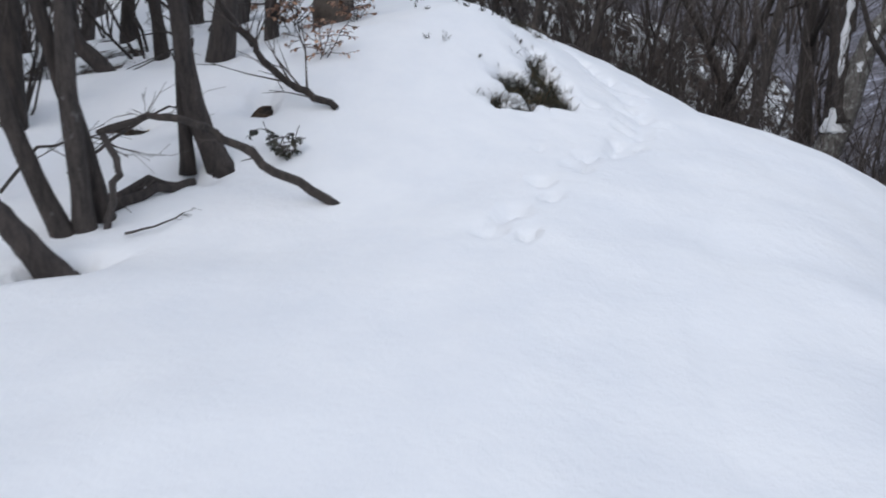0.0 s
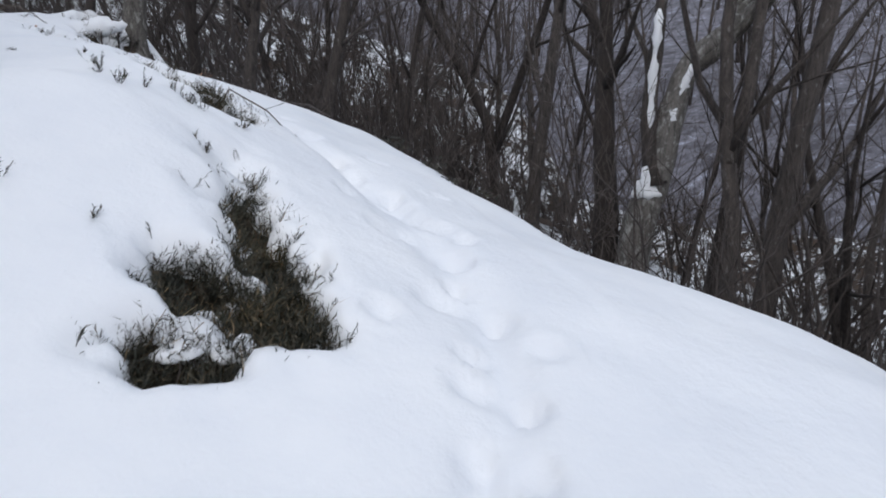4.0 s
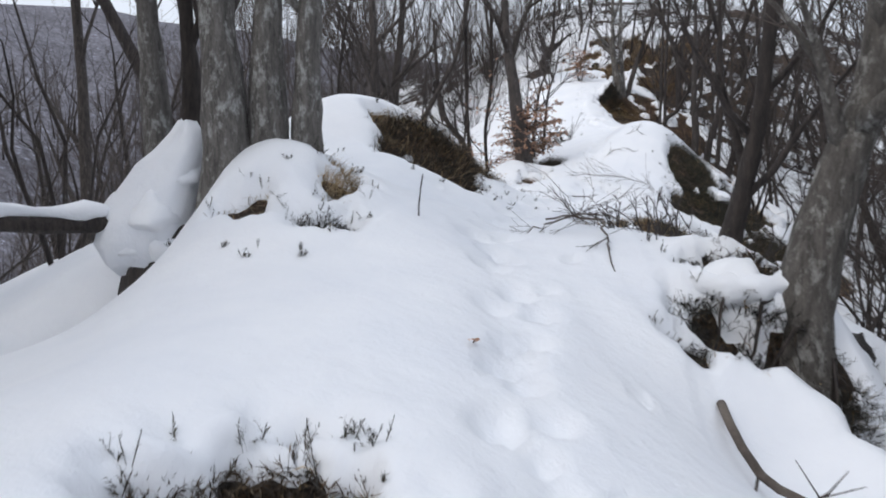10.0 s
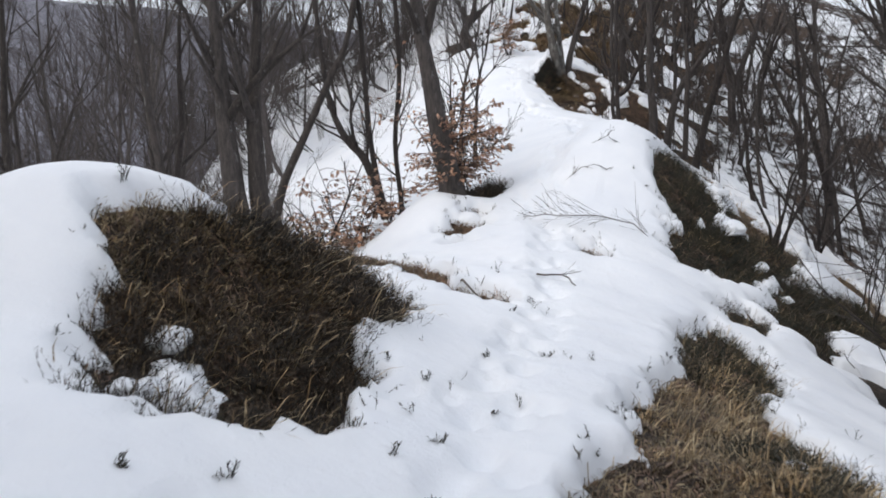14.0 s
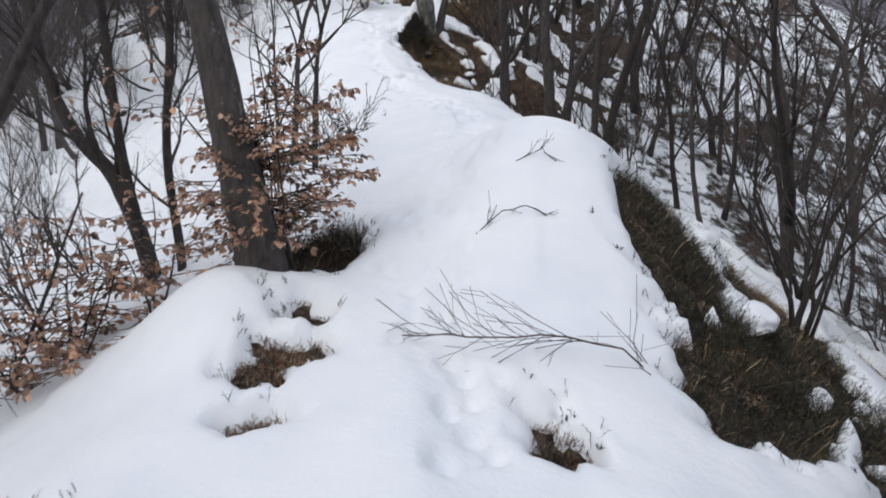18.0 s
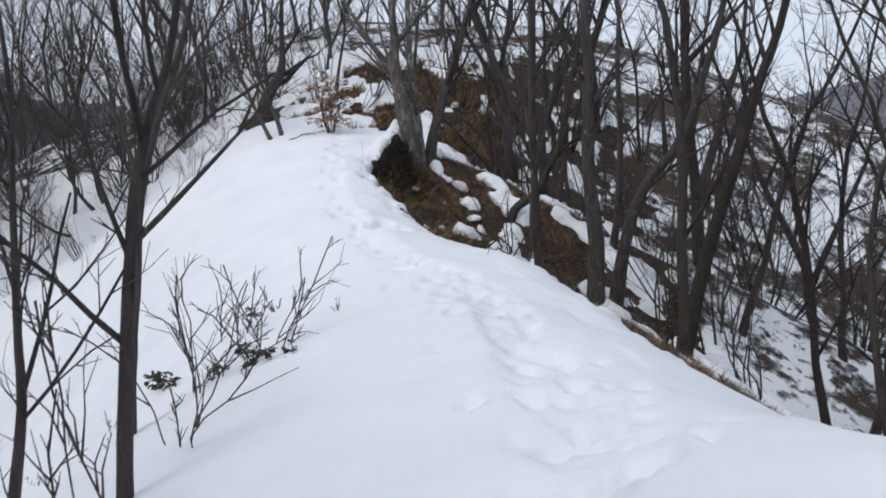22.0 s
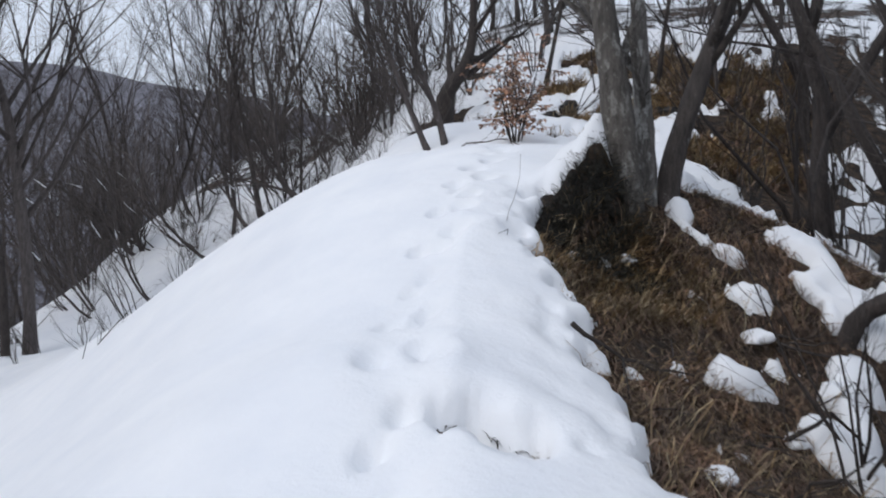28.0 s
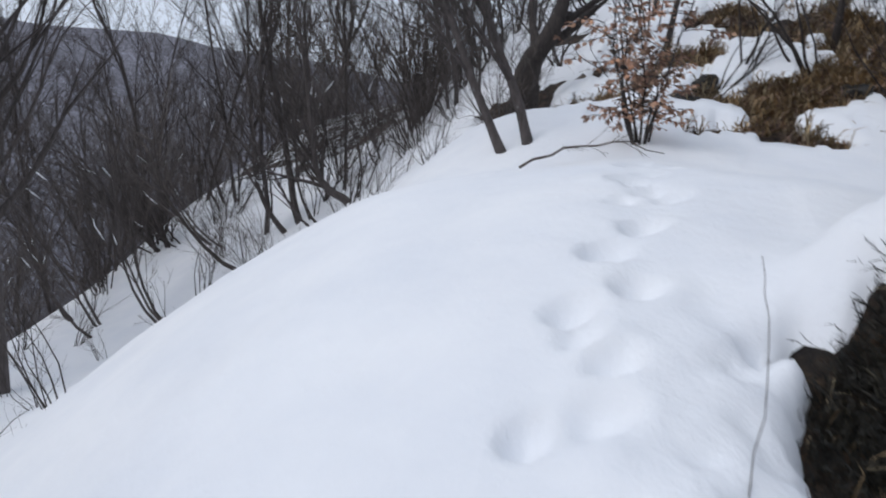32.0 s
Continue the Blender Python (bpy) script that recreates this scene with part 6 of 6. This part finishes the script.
fallen("stick", 307, [on_snow(0.58, 9.82, 0.2), on_snow(0.7, 9.8, 0.17), on_snow(0.84, 9.76, 0.1), on_snow(0.93, 9.73, 0.02)], 0.005, "dry curved stick over the bare bank", DEADWOOD, 3, 0.15)
fallen("stick", 308, [on_snow(0.72, 9.3, 0.06), on_snow(0.95, 9.15, 0.06), on_snow(1.15, 9.05, 0.04), on_snow(1.3, 8.98, 0.0)], 0.005, "forked twig lying over the snow from the heather", DEADWOOD, 5, 0.2)
fallen("rod", 309, [on_snow(-1.71, 14.4, -0.05), on_snow(-1.71, 14.42, 0.12), on_snow(-1.7, 14.44, 0.25)], 0.005, "thin dark rod standing in the snow", DARK_BARK, 0, crook=0.1)
fallen("snag", 310, [on_snow(-1.0, 15.5, 0.08), on_snow(-0.9, 15.27, 0.05), on_snow(-0.78, 15.05, 0.03), on_snow(-0.63, 14.76, 0.0)], 0.008, "forked snag lying on the snow crest", DEADWOOD, 6, 0.2)
fallen("snag", 311, [on_snow(-1.0, 15.5, 0.08), on_snow(-1.2, 15.44, 0.1), on_snow(-1.36, 15.39, 0.06), on_snow(-1.47, 15.33, 0.0)], 0.009, "dead twiggy branch on the snow crest", DEADWOOD, 16, 0.3)
fallen("twiggy_branch", 312, [on_snow(-1.75, 16.2, 0.02), on_snow(-1.45, 16.05, 0.06), on_snow(-1.2, 15.9, 0.08), on_snow(-0.95, 15.85, 0.05)], 0.008, "twiggy dead branch at the brink", DEADWOOD, 22, 0.4)
fallen("fallen_branch", 313, [on_snow(-2.95, 23.35, 0.03), on_snow(-3.35, 23.12, 0.1), on_snow(-3.75, 22.88, 0.12), on_snow(-4.1, 22.72, 0.1), on_snow(-4.45, 22.7, 0.03)], 0.006, "flat fallen branch with fine side twigs on the snow", DEADWOOD, 30, 0.45)
fallen("twig", 314, [on_snow(-4.4, 24.0, 0.0), on_snow(-4.25, 24.15, 0.06), on_snow(-4.1, 24.25, 0.05), on_snow(-3.95, 24.3, -0.02)], 0.0035, "dry twig on the snow mound", TWIG, 8, 0.2)
fallen("twig", 315, [on_snow(-4.3, 24.75, 0.0), on_snow(-4.12, 24.85, 0.06), on_snow(-3.98, 24.85, -0.02)], 0.003, "small dry twig on the snow mound", TWIG, 7, 0.16)
fallen("stick", 316, [on_snow(-4.35, 20.55, 0.03), on_snow(-4.0, 20.3, 0.04), on_snow(-3.6, 20.05, 0.02)], 0.014, "flat weathered stick by the grass strip", DEADWOOD, 3, 0.2)
fallen("stick", 317, [on_snow(-3.55, 20.75, 0.01), on_snow(-3.35, 20.8, 0.05), on_snow(-3.2, 20.72, 0.0)], 0.009, "bent dark stick in the snow", DEADWOOD, 2, 0.2)
fallen("fallen_branch", 336, [on_snow(-12.1, 38.3, 0.02), on_snow(-11.8, 38.5, 0.12), on_snow(-11.45, 38.6, 0.14), on_snow(-11.1, 38.75, 0.04)], 0.012, "bent dead branch lying over the snow crest", DEADWOOD, 9, 0.25)
fallen("twig", 320, [on_snow(-9.06, 34.59, -0.03), on_snow(-9.08, 34.75, 0.12), on_snow(-9.14, 34.95, 0.25), on_snow(-9.2, 35.05, 0.33)], 0.0018, "thin dry stalk rising from the snow", TWIG, 0, crook=0.3, tip=0.001)
fallen("stick", 321, [on_snow(-8.7, 34.66, 0.02), on_snow(-8.8, 34.58, 0.05), on_snow(-8.92, 34.45, 0.03), on_snow(-8.98, 34.38, -0.01)], 0.0045, "dark stick reaching over the lip of the snow", DARK_BARK, 2, 0.1, tip=0.002)
fallen("stick", 318, [on_snow(-7.75, 34.25, 0.0), on_snow(-7.95, 34.2, 0.04), on_snow(-8.15, 34.15, 0.02)], 0.006, "thin stick reaching out over the snow", TWIG, 2, 0.1)

# ---- shrubs that keep their leaves ----
beech = leafy_shrub("beech_sapling", 401, (-5.45, 23.45, 1.6), 8, 1.5, "young beech with withered russet leaves beside a leaning tree", 16, 5, 0.044, 290, bias=(0.08, 0.05), limit=-5.12, low=0.35)
for k, (path, count) in enumerate([
    ([(-5.7, 23.4, 2.2), (-5.5, 23.47, 2.24), (-5.37, 23.53, 2.28), (-5.25, 23.59, 2.35), (-5.13, 23.64, 2.37), (-5.0, 23.69, 2.37)], 34),
    ([(-5.75, 23.42, 2.42), (-5.52, 23.51, 2.51), (-5.37, 23.57, 2.54), (-5.24, 23.63, 2.57), (-5.15, 23.66, 2.58)], 60),
    ([(-5.76, 23.45, 2.68), (-5.59, 23.52, 2.74), (-5.45, 23.58, 2.76), (-5.32, 23.64, 2.81), (-5.2, 23.69, 2.88), (-5.11, 23.73, 2.9)], 26),
    ([(-5.7, 23.44, 2.5), (-5.63, 23.52, 2.88), (-5.61, 23.56, 3.07), (-5.47, 23.63, 3.13), (-5.39, 23.67, 3.19)], 34),
    ([(-5.69, 23.38, 2.16), (-5.54, 23.44, 2.15), (-5.46, 23.46, 2.09), (-5.48, 23.43, 1.94)], 26),
    ([(-5.9, 23.4, 2.35), (-5.8, 23.36, 2.45), (-5.68, 23.38, 2.45), (-5.5, 23.42, 2.42)], 40),
    ([(-5.85, 23.3, 2.1), (-5.75, 23.3, 1.98), (-5.62, 23.3, 1.9)], 22)]):
    leafy_bough(beech, 440 + k, path, count, 0.046)
leafy_shrub("beech_sapling", 402, (-7.1, 22.95, 0.75), 6, 1.35, "young beech with curled brown leaves below the path", 13, 5, 0.055, 60, bias=(-0.05, 0.0), limit=-6.2)
leafy_shrub("beech_sapling", 403, (-6.75, 23.6, 1.15), 4, 1.2, "low beech shrub with russet leaves in the snow", 6, 3, 0.06, 40)
leafy_shrub("beech_sapling", 404, (-7.32, 23.26, 0.75), 4, 1.6, "thin beech shrub with sparse russet leaves", 6, 3, 0.06)
leafy_shrub("beech_sapling", 405, (-6.1, 24.3, 1.55), 4, 1.9, "young beech with hanging brown leaves near the tree", 6, 2, 0.06, limit=-5.5)
leafy_shrub("beech_sapling", 406, (-11.5, 39.2, 4.45), 9, 1.15, "small russet-leaved shrub on the crest", 10, 4, 0.05, 120)
leafy_shrub("leafy_twig", 407, on_snow(1.02, 12.75, 0.0), 3, 0.35, "twig with a few dark red withered leaves in the snow", 3, 2, 0.04, mat=BEECH_LEAF, r=0.004)
leafy_shrub("evergreen_sprig", 408, on_snow(-1.1, 5.5, 0.0), 4, 0.32, "small dark-leaved evergreen sprig in the snow", 4, 3, 0.04, mat=DARK_LEAF, r=0.004)
leafy_shrub("leafy_twig", 409, on_snow(-0.62, 13.15, 0.0), 1, 0.1, "red-leaved twig tip lying on the snow", 2, 1, 0.035, r=0.003)
leafy_shrub("leafy_twig", 410, on_snow(-6.55, 31.33, 0.0), 1, 0.16, "lone twig with one russet leaf in the snow", 1, 1, 0.05, r=0.003)


def sprig(seed, x, y, tall=0.09):
    """A heather tip poking through the snow."""
    rng = random.Random(seed)
    ob = thing("heather_sprig", on_snow(x, y, -0.02), "dark heather tip poking through the snow", "heather", "heather tips in the snow")
    geo = Geo()
    for _ in range(rng.randint(3, 6)):
        way = Vector((rng.gauss(0, 0.6), rng.gauss(0, 0.6), 1)).normalized()
        own = tall * rng.uniform(0.5, 1.1)
        geo.blade((0, 0, 0), way * own, 0.002)
        for k in range(9):
            q = way * own * (0.3 + 0.07 * k)
            geo.blade(q, q + spread(rng, way, 0.8) * 0.02, 0.0022)
    tagged(part("sprig", geo, HEATHER, ob))


rng = random.Random(77)
for k in range(26):
    sprig(500 + k, rng.uniform(-0.4, 1.0), rng.uniform(6.9, 9.6), rng.uniform(0.06, 0.13))
for k in range(10):
    sprig(540 + k, rng.uniform(-2.9, -1.6), rng.uniform(13.2, 15.0), 0.07)
for k in range(16):
    sprig(560 + k, -2.6 + rng.gauss(0, 0.3), 17.5 + rng.gauss(0, 1.0), 0.07)
for k in range(12):
    sprig(580 + k, rng.uniform(-4.2, -3.2), rng.uniform(23.6, 25.8), 0.06)
for k in range(10):
    sprig(600 + k, -7.6 + rng.gauss(0, 0.4), 28.6 + rng.gauss(0, 0.8), 0.12)

# ---- snow lodged on wood, rocks at the brink ----
snow_strip("snow_on_limb", [(6.02, 12.43, 0.25), (6.03, 12.44, 0.9), (6.05, 12.42, 1.65)], 0.055, 0.0, "snow plastered along an upright stem", 1)
snow_strip("snow_on_limb", [(6.17, 12.38, -0.1), (6.28, 12.31, 0.5), (6.42, 12.2, 1.02)], 0.065, 0.13, "snow lying along a leaning trunk", 2)
snow_lump("snow_clot", (6.04, 12.42, -0.5), (0.17, 0.12, 0.27), "snow clot lodged in a tree fork", 3)
fallen("fallen_log", 331, [(-3.5, 13.85, 1.72), (-3.72, 13.3, 1.74), (-3.9, 12.8, 1.78), (-4.1, 12.2, 1.75)], 0.06, "snow-topped fallen log at the drop", DARK_BARK, 2, 0.3, tip=0.04)
snow_strip("snow_on_log", [(-3.56, 13.7, 1.78), (-3.73, 13.3, 1.8), (-3.9, 12.8, 1.84), (-4.08, 12.25, 1.8)], 0.055, 0.03, "snow lying along a fallen log", 6)
for k, (x, y, sx, sy, sz) in enumerate([(0.95, 14.6, 0.08, 0.1, 0.07), (1.75, 13.62, 0.1, 0.12, 0.08)]):
    rock("rock", on_ground(x, y, 0.02), (sx, sy, sz), 700 + k)
for k in range(4):
    a = random.Random(1700 + k)
    x = -0.05 + 0.17 * k
    fallen("root", 1700 + k, [on_snow(x + 0.06, 15.02, -0.08), on_ground(x + a.uniform(-0.04, 0.04), 14.9, -0.08), on_ground(x + a.uniform(-0.25, 0.2), 14.76, 0.2), on_ground(x + a.uniform(-0.4, 0.3), 14.7, 0.3)],
           a.uniform(0.012, 0.026), "dark crooked root hanging under the snow ledge", DARK_BARK, 3, 0.12)
for k, (x, y) in enumerate([(3.1, 9.6), (2.85, 10.0), (2.8, 10.4), (2.65, 10.7), (2.5, 11.0), (2.45, 11.4), (2.3, 11.8), (2.25, 12.3), (2.6, 11.9), (2.85, 11.2), (1.75, 13.3), (1.6, 13.9)]):
    leafy_shrub("evergreen_sprig", 720 + k, on_snow(x, y, 0.0), 5, 0.2, "low dark-leaved sprig at the brink of the slope", 4, 2, 0.026, mat=DARK_LEAF, r=0.004)
for k, (x, y, tall) in enumerate([(-0.85, 15.75, 0.7), (-0.6, 15.5, 0.6), (-0.75, 16.2, 0.8), (-0.4, 16.5, 0.9), (-1.15, 16.1, 0.5)]):
    ob = clump_mould(740 + k, 6, tall * 0.75, 0.0045, 3, "twiggy_shrub", "low leafless twiggy shrub at the brink", 0.9)
    ob.location = on_snow(x, y, 0.0)
for k, (x, y, tall) in enumerate([(-6.75, 26.3, 1.0), (-7.5, 28.2, 0.8), (-7.3, 28.6, 0.9), (-7.0, 27.3, 0.8), (-7.9, 29.2, 0.7), (-7.75, 29.7, 0.35)]):
    ob = clump_mould(760 + k, 5, tall, 0.005, 5, "leafless_shrub", "thin leafless shrub rising from the snow", 0.7)
    ob.location = on_snow(x, y, 0.0)
for k in range(4):
    a = random.Random(800 + k)
    rock("rock", on_ground(-11.2 + a.uniform(-1.2, 2.2), 41.2 + a.uniform(-1.5, 3.0), 0.0), (a.uniform(0.15, 0.3), a.uniform(0.15, 0.3), a.uniform(0.1, 0.2)), 810 + k, "mossy dark rock among snow on the crest", a.uniform(0, 3))

leafy_shrub("leafy_twig", 411, on_snow(-1.05, 6.75, 0.0), 5, 0.45, "low twigs with withered brown leaves in the snow", 5, 2, 0.032, r=0.005)
leafy_shrub("leafy_twig", 412, on_snow(-0.85, 8.3, 0.0), 5, 0.6, "twiggy shrub with a few withered leaves by a stump", 6, 2, 0.045, r=0.005)
leafy_shrub("leafy_twig", 413, on_snow(-1.5, 8.6, 0.0), 5, 0.7, "dry leafy shrub among the trunks", 6, 3, 0.05, r=0.006)
for k in range(12):
    a = random.Random(860 + k)
    x, y = a.uniform(-3.4, -1.6), a.uniform(6.4, 12.0)
    fallen("stick", 860 + k, [on_snow(x, y, 0.02), on_snow(x + a.uniform(-0.3, 0.3), y + a.uniform(-0.2, 0.2), a.uniform(0.04, 0.3)), on_snow(x + a.uniform(-0.6, 0.6), y + a.uniform(-0.4, 0.4), a.uniform(0.02, 0.5))], a.uniform(0.008, 0.02), "dead stick lying among the trunks in snow", DARK_BARK, 5, 0.25)
# deeper hollows get darker litter: their darkness is put into its colour
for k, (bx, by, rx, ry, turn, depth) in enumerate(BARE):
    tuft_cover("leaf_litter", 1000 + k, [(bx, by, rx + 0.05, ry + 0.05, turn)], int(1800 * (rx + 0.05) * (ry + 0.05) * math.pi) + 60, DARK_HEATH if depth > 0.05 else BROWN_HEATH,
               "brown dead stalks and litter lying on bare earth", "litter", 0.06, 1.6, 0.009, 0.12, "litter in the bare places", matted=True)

for k, (x, y) in enumerate([(-8.13, 28.59), (-7.95, 28.5), (-7.62, 28.35), (-7.18, 28.31), (-7.04, 28.3), (-7.9, 29.6)]):
    leafy_shrub("evergreen_sprig", 1500 + k, on_snow(x, y, 0.0), 4, 0.2, "low dark-leaved sprig poking out of the snow slope", 4, 3, 0.03, mat=DARK_LEAF, r=0.003)

# ---- lumps of snow in the bare places ----
def snow_bits(seed, spots, label="small lump of snow remaining among the heather"):
    for k, (x, y, size) in enumerate(spots):
        a = random.Random(seed + k)
        at = Vector((x, y, float(earth_height(np.array([x]), np.array([y]))[0]) + size * 0.1))
        snow_lump("snow_clump", at, (size * a.uniform(0.8, 1.2), size * a.uniform(0.8, 1.3), size * a.uniform(0.55, 0.8)), label, seed + k)


snow_bits(900, [(0.6, 6.78, 0.1), (0.7, 6.62, 0.085), (0.52, 6.6, 0.06), (0.72, 6.9, 0.05), (0.8, 7.2, 0.04), (0.86, 6.62, 0.05), (0.6, 6.42, 0.07)])
snow_bits(910, [(0.6, 9.4, 0.13), (0.5, 9.6, 0.06), (0.55, 10.15, 0.05), (0.0, 11.2, 0.06)])
snow_strip("snow_ledge", [(-0.32, 14.98, 1.5), (-0.08, 14.93, 1.46), (0.1, 14.98, 1.47), (0.26, 15.12, 1.5), (0.34, 15.32, 1.54)], 0.1, 0.0, "overhanging lip of snow above a dark hollow", 9)
snow_bits(930, [(-3.2, 16.5, 0.12), (-3.35, 16.62, 0.1), (-3.1, 16.45, 0.08), (-3.5, 16.75, 0.1), (-3.0, 16.4, 0.07), (-3.3, 16.4, 0.09), (-1.2, 18.9, 0.12), (-1.35, 17.9, 0.06), (-1.0, 18.2, 0.08)])
snow_bits(940, [(-2.62, 24.75, 0.2), (-2.2, 24.3, 0.1), (-1.9, 23.9, 0.08), (-3.0, 26.1, 0.2), (-1.7, 25.1, 0.12), (-2.0, 26.6, 0.2)])
snow_bits(950, [(-7.6, 35.3, 0.1), (-7.9, 33.9, 0.05), (-7.2, 34.4, 0.08), (-8.75, 34.7, 0.05), (-8.62, 35.2, 0.07), (-8.5, 35.35, 0.06), (-8.8, 35.1, 0.06), (-7.3, 33.3, 0.07), (-6.7, 33.9, 0.1), (-6.2, 32.3, 0.08), (-6.0, 31.6, 0.07)])
for k in range(16):
    a = random.Random(1400 + k)
    x, y = float(glide(11 + 0.36 * k, SPINE, 1)) + a.uniform(2.3, 3.4), 11 + 0.36 * k
    ob = clump_mould(1400 + k, 6, a.uniform(0.5, 1.3), 0.007, 4, "twiggy_shrub", "leafless twiggy shrub at the steep brink", 1.0)
    ob.location = on_snow(x, y, 0.0)
for k in range(14):
    a = random.Random(1430 + k)
    x, y = float(glide(11.5 + 0.38 * k, SPINE, 1)) + a.uniform(2.2, 3.3), 11.5 + 0.38 * k
    rock("rock", on_ground(x, y, -0.02), (a.uniform(0.1, 0.24), a.uniform(0.1, 0.24), a.uniform(0.08, 0.18)), 1430 + k, "dark rough rock sticking out of the snowy brink", a.uniform(0, 3))
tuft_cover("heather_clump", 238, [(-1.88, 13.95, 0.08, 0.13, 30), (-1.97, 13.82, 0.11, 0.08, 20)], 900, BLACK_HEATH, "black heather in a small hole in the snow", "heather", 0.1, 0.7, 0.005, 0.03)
tuft_cover("heath_patch", 239, [(-0.2, 15.24, 0.16, 0.12, 20), (0.04, 15.3, 0.22, 0.16, 10), (-0.3, 15.75, 0.14, 0.12, 0)], 1500, DARK_HEATH, "dark brown heath about the foot of a crooked tree", "heather", 0.1, 0.9, 0.005, 0.2)
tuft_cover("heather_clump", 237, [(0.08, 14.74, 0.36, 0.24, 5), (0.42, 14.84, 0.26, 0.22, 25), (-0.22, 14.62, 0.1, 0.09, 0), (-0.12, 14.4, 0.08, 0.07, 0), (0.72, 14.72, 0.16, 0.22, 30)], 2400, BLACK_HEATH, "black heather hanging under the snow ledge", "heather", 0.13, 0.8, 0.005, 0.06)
# the stump under its tall hood of snow
stump = thing("old_stump", (-3.42, 13.93, 1.05), "broken dark stump under a tall hood of snow", "stump")
geo = Geo()
geo.tube([(0, 0, -0.1), (0.01, 0, 0.2), (0.03, 0.02, 0.45), (0.05, 0.03, 0.75), (0.1, 0.05, 1.0)], [0.32, 0.27, 0.22, 0.16, 0.09], 13, 0.2, random.Random(961))
part("trunk", geo, DARK_BARK, stump)
hood, rng = Geo(), random.Random(962)
for k, (cx, cy, z, r) in enumerate([(-3.47, 13.86, 1.4, 0.17), (-3.46, 13.87, 1.47, 0.23), (-3.47, 13.89, 1.6, 0.28), (-3.46, 13.92, 1.8, 0.29), (-3.41, 13.97, 1.97, 0.23), (-3.37, 14.01, 2.1, 0.19), (-3.34, 14.04, 2.19, 0.14), (-3.32, 14.08, 2.29, 0.1), (-3.32, 14.09, 2.36, 0.06)]):
    for j in range(22):
        a = 2 * math.pi * j / 22
        q = r * (1 + 0.45 * noise.noise(Vector((math.cos(a) * 1.4, math.sin(a) * 1.4, z * 4))) + 0.2 * noise.noise(Vector((math.cos(a) * 3, math.sin(a) * 3, z * 11))) + rng.uniform(-0.025, 0.025))
        hood.points.append(Vector((cx + math.cos(a) * q, cy + math.sin(a) * q, z + 0.05 * noise.noise(Vector((math.cos(a) * 2, math.sin(a) * 2, 7))))) - stump.location)
        if k:
            b = (k - 1) * 22
            hood.faces.append((b + j, b + (j + 1) % 22, b + 22 + (j + 1) % 22, b + 22 + j))
hood.faces += [tuple(range(21, -1, -1)), tuple(range(176, 198))]
part("snow_hood", hood, SNOW, stump, "tall sloping hood of snow")
for k, (x, y, z, q) in enumerate([(-3.62, 13.84, 1.74, 0.15), (-3.3, 13.78, 1.74, 0.15), (-3.48, 13.74, 1.56, 0.14), (-3.3, 13.86, 1.52, 0.14), (-3.5, 13.92, 1.98, 0.12), (-3.27, 13.98, 1.98, 0.12)]):
    snow_lump("snow_clot", (x, y, z), (q, q, q * 1.1), "lump of packed snow", 964 + k, stump, 0.7)
for k in range(64):
    a = random.Random(970 + k)
    x, y = -11.3 + a.uniform(-1.8, 2.6), 40.6 + a.uniform(0, 4.5)
    if k % 9:
        tuft_cover("grass_tuft", 970 + k, [(x, y, 0.4, 0.3, a.uniform(0, 90))], 520, BROWN_HEATH, "brown heath tuft among snow on the crest", "grass", 0.2, 0.7, 0.016, 0.35, "tufts on the crest", matted=True)
